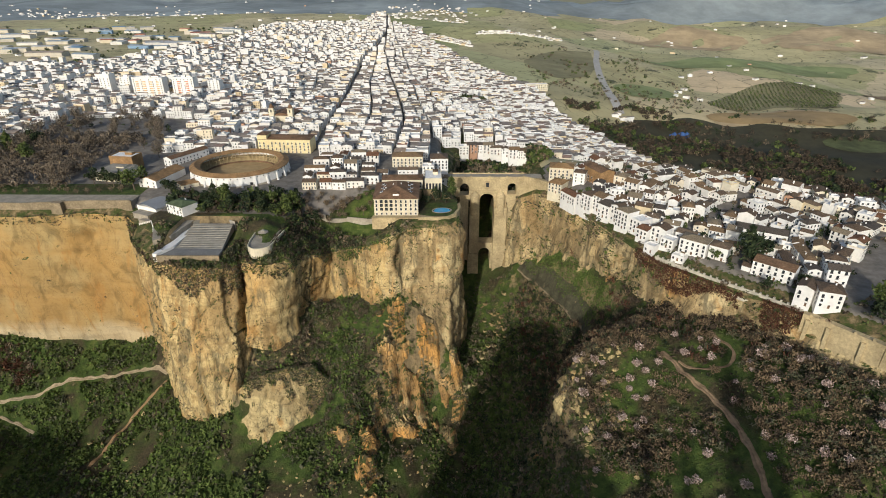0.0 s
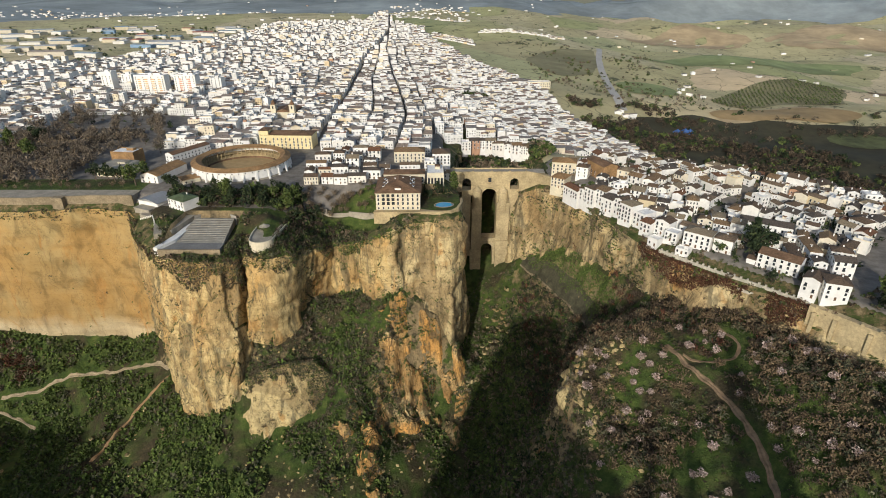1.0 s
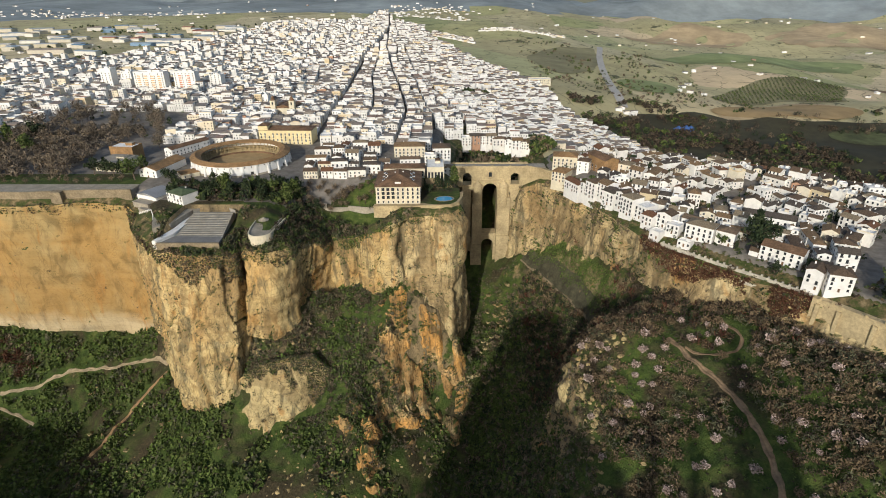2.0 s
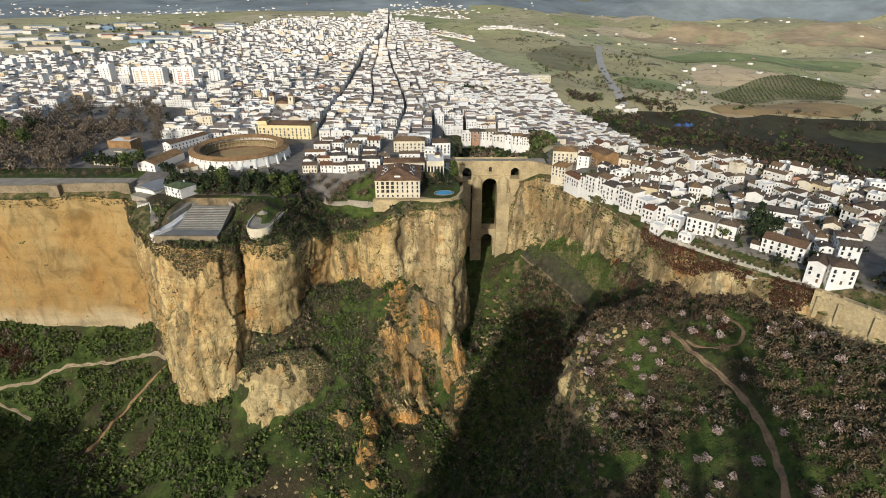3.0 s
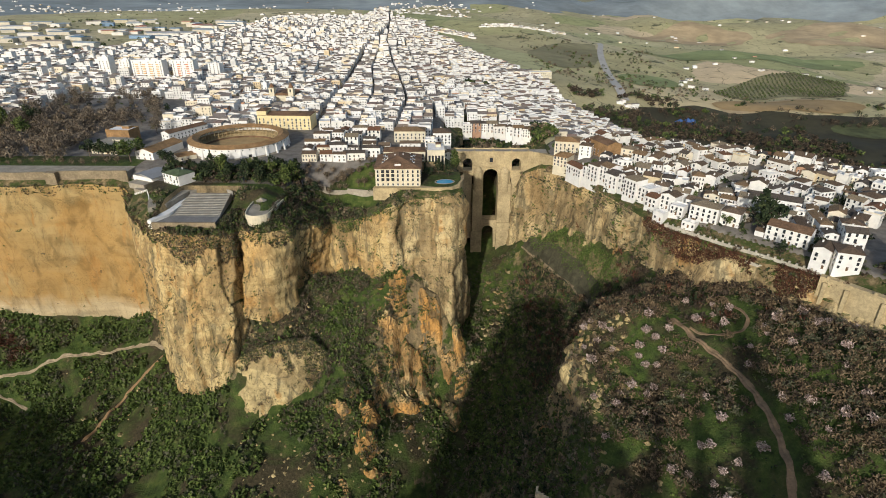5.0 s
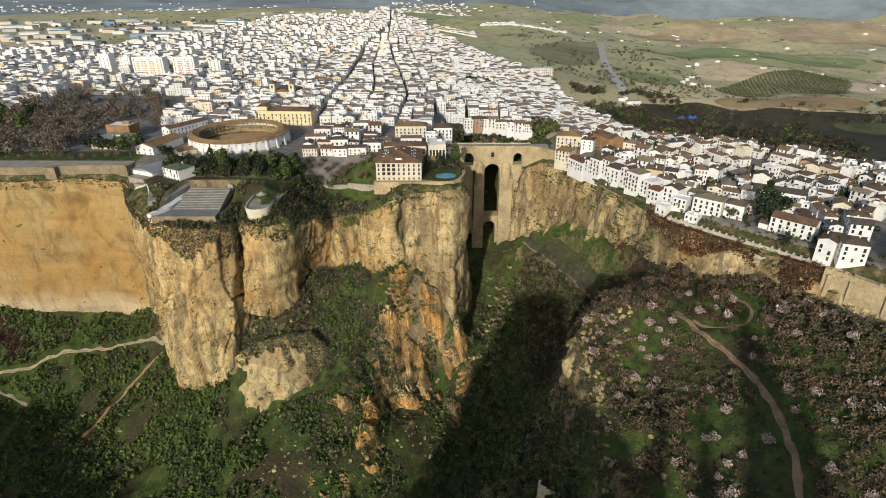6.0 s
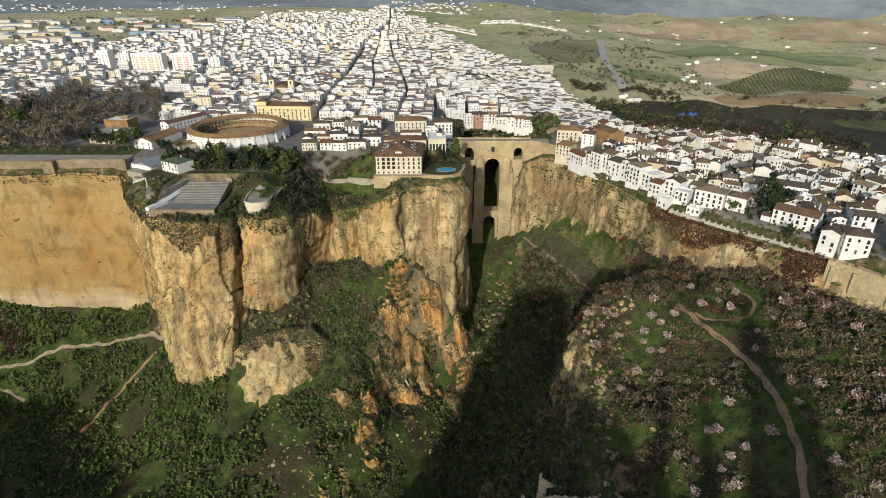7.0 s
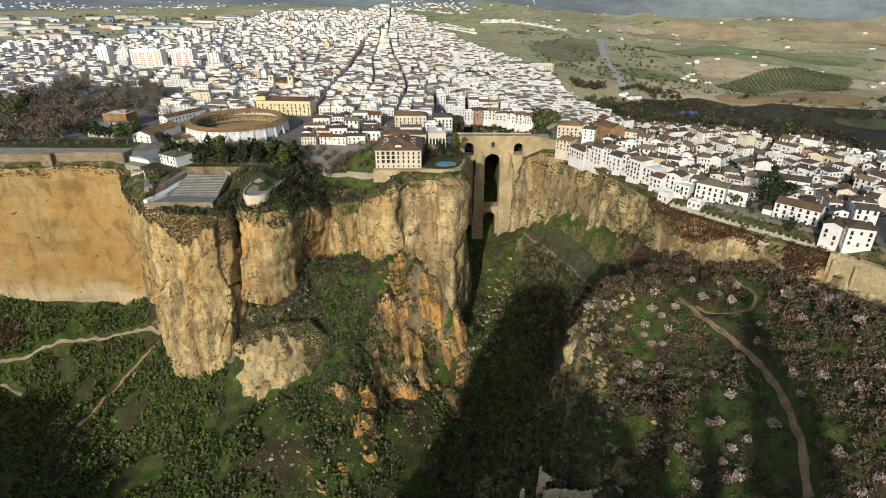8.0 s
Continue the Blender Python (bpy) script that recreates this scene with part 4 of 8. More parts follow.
def openings(parent, w, d, h, cols, rows, base=0.9, gap=3.1, side_cols=0, balconies=False, seed=0):
    """Window by window on the front and, where asked, on both sides."""
    rnd = random.Random(seed)
    for r in range(rows):
        for c in range(cols):
            x = -w / 2 + w * (c + 0.5) / cols
            tall = balconies and r > 0 and (c + r) % 2 == 0
            if r == 0 and c == cols // 2:
                part("door", DOOR, parent, "", pose(x, -d / 2, 0))
                continue
            if rnd.random() < 0.08:
                continue
            ob = part("window", WINDOW_TALL if tall else WINDOW, parent, "", pose(x, -d / 2, base + gap * r - (0.5 if tall else 0)))
            if tall:
                part("railing", RAIL, ob)
        for c in range(side_cols):
            y = -d / 2 + d * (c + 0.5) / side_cols
            if rnd.random() < 0.75:
                part("window", WINDOW, parent, "", pose(-w / 2, y, base + gap * r, 0, 0, -90))


def house(name, w, d, h, roof, mats=(WHITEWASH, ROOF), cols=3, rows=2, side_cols=2, balconies=False, seed=0, rise=None, label="", category="house", group=""):
    """A town house on its plot: walls, roof, chimney and openings; built at the origin."""
    rnd = random.Random(seed)
    ob = thing(name, 0, 0, 0, 0, label=label, category=category, group=group)
    rise = rise if rise is not None else min(w, d) * 0.17
    b = Build().box(-w / 2, -d / 2, -8, w / 2, d / 2, h)
    if roof == "gable_x":
        b.add([(-w / 2, -d / 2, h), (-w / 2, d / 2, h), (-w / 2, 0, h + rise), (w / 2, -d / 2, h), (w / 2, d / 2, h), (w / 2, 0, h + rise)], [(0, 2, 1), (3, 4, 5), (0, 3, 5, 2), (4, 1, 2, 5)])
    if roof == "gable_y":
        b.add([(-w / 2, -d / 2, h), (w / 2, -d / 2, h), (0, -d / 2, h + rise), (-w / 2, d / 2, h), (w / 2, d / 2, h), (0, d / 2, h + rise)], [(0, 1, 2), (4, 3, 5), (0, 2, 5, 3), (1, 4, 5, 2)])
    part("wall", b.make("house_wall", [mats[0]]), ob)
    r = Build()
    if roof == "gable_x":
        for s in (-1, 1):
            y0, z0 = s * (d / 2 + 0.45), h - 0.45 * rise / (d / 2) + 0.06
            v = [(-w / 2 - 0.3, y0, z0), (w / 2 + 0.3, y0, z0), (w / 2 + 0.3, 0, h + rise + 0.06), (-w / 2 - 0.3, 0, h + rise + 0.06)]
            r.add(v + [(x, y, z + 0.22) for x, y, z in v], [(0, 1, 2, 3), (4, 5, 6, 7), (0, 1, 5, 4), (1, 2, 6, 5), (3, 0, 4, 7)])
        part("roof", r.make("house_roof", [mats[1]]), ob)
    elif roof == "gable_y":
        for s in (-1, 1):
            x0, z0 = s * (w / 2 + 0.45), h - 0.45 * rise / (w / 2) + 0.06
            v = [(x0, -d / 2 - 0.3, z0), (x0, d / 2 + 0.3, z0), (0, d / 2 + 0.3, h + rise + 0.06), (0, -d / 2 - 0.3, h + rise + 0.06)]
            r.add(v + [(x, y, z + 0.22) for x, y, z in v], [(0, 1, 2, 3), (4, 5, 6, 7), (0, 1, 5, 4), (1, 2, 6, 5), (3, 0, 4, 7)])
        part("roof", r.make("house_roof", [mats[1]]), ob)
    elif roof == "hip":
        part("roof", r.hip(-w / 2, -d / 2, w / 2, d / 2, h, rise).make("house_roof", [mats[1]]), ob)
    elif roof == "shed":
        v = [(-w / 2 - 0.3, -d / 2 - 0.45, h - 0.1), (w / 2 + 0.3, -d / 2 - 0.45, h - 0.1), (w / 2 + 0.3, d / 2 + 0.2, h + rise), (-w / 2 - 0.3, d / 2 + 0.2, h + rise)]
        r.add(v + [(x, y, z + 0.25) for x, y, z in v], [(3, 2, 1, 0), (4, 5, 6, 7), (0, 1, 5, 4), (1, 2, 6, 5), (2, 3, 7, 6), (3, 0, 4, 7)])
        part("roof", r.make("house_roof", [mats[1]]), ob)
        part("back_wall", Build().add([(-w / 2, -d / 2, h), (w / 2, -d / 2, h), (w / 2, d / 2, h), (-w / 2, d / 2, h), (w / 2, d / 2, h + rise), (-w / 2, d / 2, h + rise)], [(2, 3, 5, 4), (1, 2, 4), (3, 0, 5)]).make("house_gable", [mats[0]]), ob)
    else:
        part("roof_terrace", Build().box(-w / 2 + 0.3, -d / 2 + 0.3, h, w / 2 - 0.3, d / 2 - 0.3, h + 0.12).make("house_terrace", [TERRACE]), ob, "flat roof terrace")
        b = Build()
        for q in ((-w / 2, -d / 2, w / 2, -d / 2 + 0.28), (-w / 2, d / 2 - 0.28, w / 2, d / 2), (-w / 2, -d / 2 + 0.28, -w / 2 + 0.28, d / 2 - 0.28), (w / 2 - 0.28, -d / 2 + 0.28, w / 2, d / 2 - 0.28)):
            b.box(q[0], q[1], h - 0.02, q[2], q[3], h + 0.95)
        part("roof_parapet", b.make("house_parapet", [mats[0]]), ob)
        if rnd.random() < 0.7:
            part("stair_head", Build().box(0, 0, h, w * 0.3, d * 0.3, h + 2.5).hip(0, 0, w * 0.3, d * 0.3, h + 2.5, 0.5, 0.2, 0.15, 1).make("stair_head", [mats[0], mats[1]]), ob)
    if roof != "flat":
        part("chimney", CHIMNEY, ob, "", pose(rnd.uniform(-w / 4, w / 4), rnd.uniform(0.1, 0.3) * d, h + rise * 0.6 + 0.6))
    openings(ob, w, d, h, cols, rows, side_cols=side_cols, balconies=balconies, seed=seed)
    return ob


def place(ob, x, y, rz=0.0, z=None):
    ob.matrix_basis = pose(x, y, zat(x, y) if z is None else z, 0, 0, rz)
    return ob


WALL_STONE = plain_material("old_wall_stone", (0.25, 0.20, 0.13), 0.95, 0.3, 0.8, bumpy=0.6)
PLOTS = []          # taken ground: x, y, radius

# ---- the hotel on the cliff ----
hotel = thing("hotel", -38.5, 427.5, -7.2, 1, label="cream four-storey hotel with a brown hipped roof on the cliff edge", category="hotel")
part("wall", Build().box(-18, 0, -6, 18, 38, 14.2).make("hotel_wall", [CREAM]), hotel)
part("roof", Build().add([(-19, -1, 14.2), (19, -1, 14.2), (19, 39, 14.2), (-19, 39, 14.2), (-19, -1, 14.7), (19, -1, 14.7), (19, 39, 14.7), (-19, 39, 14.7), (0, 15, 20.6), (0, 27, 20.6)],
                         [(3, 2, 1, 0), (0, 1, 5, 4), (1, 2, 6, 5), (2, 3, 7, 6), (3, 0, 4, 7), (4, 5, 8), (5, 6, 9, 8), (6, 7, 9), (7, 4, 8, 9)]).make("hotel_roof", [TILE_BROWN]), hotel, "brown hipped tile roof")
part("cornice", Build().box(-18.5, -0.5, 13.4, 18.5, 0, 14.2).box(-18.2, -0.2, 3.2, 18.2, 0, 3.6).make("hotel_cornice", [CREAM]), hotel)
for i in range(9):
    for s, zz in enumerate((0.3, 4.0, 7.4, 10.7)):
        x = -16 + 4 * i
        if s and i in (1, 2, 3):
            lo = Build()
            lo.box(-1.2, -0.14, 0, 1.2, 0.05, 1.9).slab([(x_ * 1.2, y_) for x_, y_ in ((-1, -0.14), (1, -0.14), (1, 0.05), (-1, 0.05))], 1.9, 2.5)
            part("loggia_window", lo.make("loggia", [GLASS_DARK]), hotel, "dark open loggia", pose(x, 0, zz))
            part("railing", RAIL, hotel, "", pose(x, 0.2, zz, 0, 0, 0))
        else:
            ob = part("window", WINDOW_TALL if s else WINDOW, hotel, "", pose(x, 0, zz))
            if s:
                part("railing", RAIL, ob)
for i in range(8):
    for zz in (1.0, 4.4, 7.7, 11.0):
        part("window", WINDOW, hotel, "", pose(18, 3 + 4.3 * i, zz, 0, 0, 90))
for sx in (-1, 1):
    for i in range(5):
        t = 0.35 + 0.1 * (i % 2)
        part("skylight", SKYLIGHT, hotel, "", pose(sx * 19 * (1 - t), 10 + 4.6 * i, 14.9 + 5.9 * t, 0, sx * 17, 0) @ Matrix.Diagonal((1.6, 1.5, 1, 1)))
part("dormer", Build().box(-2.4, 2.5, 14.6, 2.4, 6, 17.6).hip(-2.4, 2.2, 2.4, 7, 17.6, 0.8, 0.2, 0.15, 1).make("dormer", [WHITE, TILE_BROWN]), hotel)
for x, y in ((-6, 8), (6, 8), (-3, 20), (3.5, 22), (-9, 16), (9, 30)):
    part("chimney", CHIMNEY, hotel, "", pose(x, y, 20.4 - 0.31 * abs(x) - (0.35 * (15 - y) if y < 15 else 0)))
PLOTS.append((-38, 446, 26))

terrace_wall = thing("terrace_wall", 0, 0, 0, label="cream masonry terrace wall under the hotel on the cliff", category="wall")
part("wall", Build().box(-58, 420.5, -17, -20, 427, -7.4).slab([(-20, 419), (-4, 418.5), (5, 421), (11, 428), (14.5, 440), (14.5, 452), (12.5, 452), (12.5, 441), (9, 430), (4, 424), (-4, 421.5), (-20, 427)], -15, -6.6).make("terrace_wall", [BRIDGE_STONE]), terrace_wall)
part("coping", Build().box(-58.2, 420.2, -7.4, -20, 421, -6.5).slab([(-20, 418.8), (-4, 418.3), (5, 420.8), (11.2, 427.9), (14.8, 440), (14.8, 452), (14, 452), (14, 440.4), (10.4, 428.5), (4.5, 421.7), (-4, 419.2), (-20, 419.7)], -6.6, -5.6).make("terrace_coping", [BRIDGE_STONE]), terrace_wall)
pool = thing("swimming_pool", -1, 436, -6.55, 8, label="bright blue swimming pool on the hotel terrace", category="pool")
part("water", Build().slab([(7.6 * math.cos(a) * (1.0 if math.sin(a) < 0 else 0.86), 5.2 * math.sin(a)) for a in np.linspace(0, 2 * math.pi, 21)[:-1]], 0.02, 0.16).make("pool_water", [WATER_BLUE]), pool)
part("rim", Build().add(*[(v, f) for v, f in [ring_wall(1.0, 1.12, -0.1, 0.22, 24)]][0]).make("pool_rim", [PAVING]), pool, "pale stone rim", Matrix.Diagonal((7.5, 5.2, 1, 1)))
lawn_b = Build().slab([(-20, 424), (4, 424), (9, 430), (12, 441), (12, 462), (-18, 462)], -9, -6.75)
tagged(new("hotel_garden", lawn_b.make("hotel_garden", [SLOPE])), "planted garden terrace beside the hotel", "terrace", kind="structure")

# arcaded wing behind the hotel
wing = house("arcaded_building", 15, 26, 12.5, "flat", (CREAM, TILE_BROWN), 1, 1, 0, seed=5, label="cream arcaded building with tall dark arches beside the bridge", category="building")
for i in range(5):
    part("arch_opening", Build().box(-0.9, -0.12, 0.3, 0.9, 0.05, 8.0).slab([(-0.9, -0.12), (0.9, -0.12), (0.9, 0.05), (-0.9, 0.05)], 8.0, 8.7).make("tall_arch", [GLASS_DARK]), wing, "", pose(-5.6 + 2.8 * i, -13, 0))
place(wing, -9, 482, 2, -3)
PLOTS.append((-9, 482, 14))
back = house("long_building", 36, 14, 11, "hip", (CREAM, TILE_BROWN), 9, 3, 2, True, seed=6, label="cream long building with a tiled roof behind the hotel", category="building")
place(back, -36, 476, 1, -2)
PLOTS += [(-50, 476, 12), (-36, 476, 12), (-22, 476, 12)]

# ---- the yellow palace behind the bullring and the museum block beside it ----
palace = house("palace", 56, 22, 15, "hip", (YELLOW, TILE_BROWN), 13, 4, 4, True, seed=9, rise=2.4, label="yellow four-storey palace with rows of arched windows", category="building")
part("tower_room", Build().box(-28, -11, 15, -18, 4, 19.5).hip(-28, -11, -18, 4, 19.5, 1.6, 0.5, 0.2, 1).make("palace_tower", [YELLOW, TILE_BROWN]), palace)
place(palace, -168, 592, -3, 0)
PLOTS += [(-188, 592, 15), (-168, 592, 15), (-148, 592, 15)]
museum = house("stage_building", 24, 16, 13, "flat", (TILE_OCHRE, PAVING), 1, 1, 0, seed=12, label="orange brick block with a pale flat roof", category="building")
place(museum, -311, 532, -8, 0)
hall = house("hall", 26, 26, 8.0, "flat", (CREAM, PAVING), 6, 2, 3, seed=13, label="cream hall with a white metal roof", category="building")
part("metal_roof", Build().box(-12.6, -12.6, 8.95, 12.6, 12.6, 9.3).make("metal_roof", [PAVING]), hall, "pale sheet metal roof")
place(hall, -305, 502, -8, 0)
stables = house("stables", 18, 40, 7.0, "gable_y", (WHITE, TILE_OCHRE), 3, 2, 7, seed=14, label="long white stable block with an ochre tiled roof", category="building")
place(stables, -258, 492, -14, 0)
annex = house("annex", 15, 13, 4.2, "hip", (CREAM, TILE_OCHRE), 3, 1, 2, seed=15, label="low cream annex with a hipped ochre roof by the bullring", category="building")
place(annex, -229, 477, 40, 0)
offices = house("office_wing", 46, 11, 8, "gable_x", (WHITE, TILE_BROWN), 11, 2, 2, seed=16, label="long white wing with a brown tiled roof", category="building")
place(offices, -262, 556, 62, 0)
PLOTS += [(-311, 532, 18), (-305, 502, 20), (-258, 480, 14), (-258, 500, 14), (-229, 477, 10), (-191, 514, 52), (-262, 556, 22), (-330, 560, 30)]

# ---- villa and terraces on the salient ----
villa = house("villa", 19, 15, 9.5, "hip", (WHITE, plain_material("green_tiles", (0.10, 0.13, 0.065), 0.8, 0.3, 0.8)), 5, 3, 3, True, seed=17, rise=2.2, label="white three-storey villa with a green tiled roof", category="villa")
place(villa, -212, 424, -30, -4.5)
cafe = thing("pavilion", -240, 436, -4.2, -25, label="low grey pavilion with a curved metal roof", category="pavilion")
part("wall", Build().box(-11, -9, -4, 11, 9, 4).make("pavilion_wall", [WHITE]), cafe)
vv = [(-12 + 24 * i / 12, s, 4 + 2.6 * math.sin(math.pi * i / 12)) for i in range(13) for s in (-10, 10)]
part("roof", Build().add(vv + [(x, y, z - 0.25) for x, y, z in vv], [(2 * i, 2 * i + 2, 2 * i + 3, 2 * i + 1) for i in range(12)] + [(26 + 2 * i, 27 + 2 * i, 29 + 2 * i, 28 + 2 * i) for i in range(12)] + [(2 * i, 26 + 2 * i, 28 + 2 * i, 2 * i + 2) for i in range(12)]).make("pavilion_roof", [plain_material("zinc", (0.25, 0.26, 0.27), 0.5, 0.1)]), cafe, "curved grey metal roof")
part("lower_roof", Build().box(-8, -17, 0.4, 10, -9, 0.8).box(-7.6, -16.6, -4, 9.6, -9, 0.3).make("pavilion_low", [PAVING]), cafe)

theatre = thing("open_air_theatre", 0, 0, -12, label="grey stepped open-air theatre terrace on the cliff edge", category="theatre")
ax, ay = (-203, 366), (-164, 364)
part("stage", Build().slab([(-206, 361.5), (-163, 360.5), (-163.5, 374), (-201, 375)], -10, 0.0).make("theatre_stage", [plain_material("grey_concrete", (0.20, 0.195, 0.185), 0.9, 0.15, 0.5)]), theatre, "flat grey stage floor")
for k in range(14):
    y0 = 374.5 + 2.6 * k
    part("seating_step", Build().slab([(-201 + 0.15 * k, y0), (-164 - 0.25 * k, y0 - 0.8), (-164 - 0.25 * (k + 1), y0 + 1.9), (-201 + 0.15 * (k + 1), y0 + 2.75)], -9, 0.12 + 0.33 * k).make("seating_step", [plain_material("stone_step", (0.30, 0.28, 0.235), 0.9, 0.15, 0.5) if k == 0 else bpy.data.materials["stone_step"]]), theatre)
part("back_wall", Build().add(*(lambda pts: ([(x, y, z) for x, y in pts for z in (-4, 6.2)], [(2 * i, 2 * i + 2, 2 * i + 3, 2 * i + 1) for i in range(len(pts) - 1)]))([(-200, 411), (-195, 416), (-185, 418.5), (-175, 417), (-167, 411), (-166, 410), (-175, 416), (-185, 417.5), (-195, 415), (-199, 410)])).make("theatre_back", [bpy.data.materials["stone_step"]]), theatre, "curved back wall")
part("ramp_wall", Build().slab([(-210, 361), (-207, 360.5), (-200, 374), (-196, 412), (-199, 420), (-202, 418), (-204, 384)], -8, 2.2).make("theatre_ramp", [WHITE]), theatre, "broad white side wall")
part("front_wall", Build().box(-207, 360, -9, -162, 361.6, 0.9).make("theatre_front", [WALL_STONE]), theatre)

lookout_ = thing("lookout", -136, 381, -9.5, label="round stone lookout terrace with a small bandstand", category="lookout")
part("bastion", Build().slab([(-10, 22), (-10, 2), (-9, -6)] + ring_points(0, -6, 9, 12, 190, 350) + [(9, -6), (10, 4), (12, 22)], -9, 0.0).make("bastion", [CREAM]), lookout_, "curved cream stone wall")
part("parapet", Build().add(*(lambda pts: ([(x * k, -6 + (y + 6) * k, z) for x, y in pts for k in (1.0, 0.93) for z in (0, 1.1)], [(4 * i + a, 4 * i + 4 + a, 4 * i + 4 + c, 4 * i + c) for i in range(len(pts) - 1) for a, c in ((0, 1), (1, 3), (3, 2))]))([(-10, 20), (-10, 2), (-9, -6)] + ring_points(0, -6, 9, 12, 190, 350) + [(9, -6), (10, 4), (12, 20)])).make("lookout_parapet", [CREAM]), lookout_)
part("paving", Build().slab([(-9.3, 22), (-9.3, 2), (-8.2, -6)] + ring_points(0, -6, 8.2, 12, 190, 350) + [(8.2, -6), (9.3, 4), (11.2, 22)], -0.2, 0.05).make("lookout_paving", [PAVING]), lookout_)
stand = thing("bandstand", -138, 391, -9.4, label="small white bandstand with a pointed roof", category="pavilion")
for i in range(8):
    a = math.pi * i / 4
    part("post", Build().slab(ring_points(0, 0, 0.16, 6), 0, 3.4).make("stand_post", [IRON]), stand, "", pose(3.2 * math.cos(a), 3.2 * math.sin(a), 0))
part("roof", Build().add([(x, y, 3.3) for x, y in ring_points(0, 0, 4.2, 8)] + [(x, y, 4.0) for x, y in ring_points(0, 0, 2.4, 8)] + [(0, 0, 5.6)], [(i, (i + 1) % 8, 8 + (i + 1) % 8, 8 + i) for i in range(8)] + [(8 + i, 8 + (i + 1) % 8, 16) for i in range(8)] + [tuple(range(7, -1, -1))]).make("stand_roof", [PAVING]), stand)
part("floor", Build().slab(ring_points(0, 0, 4, 8), -0.3, 0.25).make("stand_floor", [PAVING]), stand)

terrace = thing("terrace", 0, 0, 0, label="grey paved terrace with a pale balustrade on the cliff edge", category="terrace")
BALUSTER = Build().box(-0.22, -0.22, -1.0, 0.22, 0.22, 1.3).box(-0.3, -0.3, 1.3, 0.3, 0.3, 1.45).make("baluster", [WHITE])
edge = [(-262, 428), (-246, 416), (-232, 409), (-226, 399), (-216, 376)]
part("paving", Build().slab(edge[1:] + [(-206, 384), (-200, 414), (-238, 426)], -13, -6.2).make("terrace_paving", [PAVING]), terrace)
for (x0, y0), (x1, y1) in zip(edge, edge[1:]):
    length = math.hypot(x1 - x0, y1 - y0)
    part("handrail", Build().add([(x, s, z + q) for x, z in ((0, zat(x0, y0)), (length, zat(x1, y1))) for s in (-0.18, 0.18) for q in (0.9, 1.15)], [(0, 4, 5, 1), (2, 3, 7, 6), (1, 5, 7, 3), (0, 2, 6, 4)]).make("handrail", [WHITE]), terrace, "", pose(x0, y0, 0, 0, 0, math.degrees(math.atan2(y1 - y0, x1 - x0))))
    for k in range(int(length / 2.2) + 1):
        part("baluster", BALUSTER, terrace, "", pose(x0 + (x1 - x0) * k * 2.2 / length, y0 + (y1 - y0) * k * 2.2 / length, np.interp(k * 2.2 / length, [0, 1], [zat(x0, y0), zat(x1, y1)])))
# promenade along the bay
prom = new("promenade", Build().slab([(-640, 448), (-420, 439), (-350, 434), (-300, 440), (-262, 440), (-262, 455), (-420, 456), (-640, 465)], -9, 0.25).make("promenade", [PAVING]))
tagged(prom, "pale paved promenade above the cliff", "pavement", kind="structure")
wall_p = thing("promenade_wall", 0, 0, 0, label="cream stone promenade wall above the cliff", category="wall")
line = [(-640, 447), (-420, 438), (-350, 433), (-300, 439), (-262, 439)]
for (x0, y0), (x1, y1) in zip(line, line[1:]):
    part("wall", Build().slab([(x0, y0 - 0.5), (x1, y1 - 0.5), (x1, y1 + 0.4), (x0, y0 + 0.4)], -11, 1.35).make("promenade_wall", [WALL_STONE]), wall_p)
part("balcony", Build().slab([(-326, 432), (-317, 432), (-317, 439), (-326, 438)], -11, 1.3).make("promenade_balcony", [WALL_STONE]), wall_p, "projecting balcony bay")

garden_wall = thing("garden_wall", 0, 0, 0, label="low pale garden wall beside the cliff path", category="wall")
line = [(-118, 444), (-100, 440), (-82, 441), (-60, 436)]
for (x0, y0), (x1, y1) in zip(line, line[1:]):
    zz = zat((x0 + x1) / 2, (y0 + y1) / 2)
    part("wall", Build().slab([(x0, y0 - 0.4), (x1, y1 - 0.4), (x1, y1 + 0.4), (x0, y0 + 0.4)], zz - 6, zz + 1.6).make("garden_wall", [PAVING]), garden_wall)

# ---- the old town on the east side ----
old_rnd = random.Random(4)
PROTO = []
SIZES = [(9, 10, 6.5, "gable_x"), (12, 9, 7.5, "gable_x"), (8, 12, 6.8, "gable_y"), (14, 11, 8.5, "hip"), (10, 10, 9.5, "flat"), (16, 9, 6.5, "gable_x"), (11, 12, 9, "gable_x"), (9, 9, 7, "shed"),
         (13, 13, 10, "hip"), (10, 14, 7.5, "gable_y"), (18, 10, 8, "gable_x"), (8, 8, 5.5, "flat"), (12, 11, 6.2, "gable_x"), (7, 11, 9, "gable_y")]
ROOF_WORDS = {"gable_x": "a brown tiled gable roof", "gable_y": "a tiled gable facing the street", "hip": "a hipped brown tile roof", "flat": "a flat roof terrace", "shed": "a single-pitch tiled roof"}
for k, (w, d, h, roof) in enumerate(SIZES):
    PROTO.append(house("town_house", w, d, h, roof, cols=max(2, int(w / 3.2)), rows=max(2, int(h / 3.0)), side_cols=2, balconies=k % 3 == 0, seed=30 + k,
                       label="whitewashed %s house with %s" % (("two-storey" if h < 8.2 else "three-storey"), ROOF_WORDS[roof]), category="house", group="houses of the old town"))
first = [False] * len(PROTO)


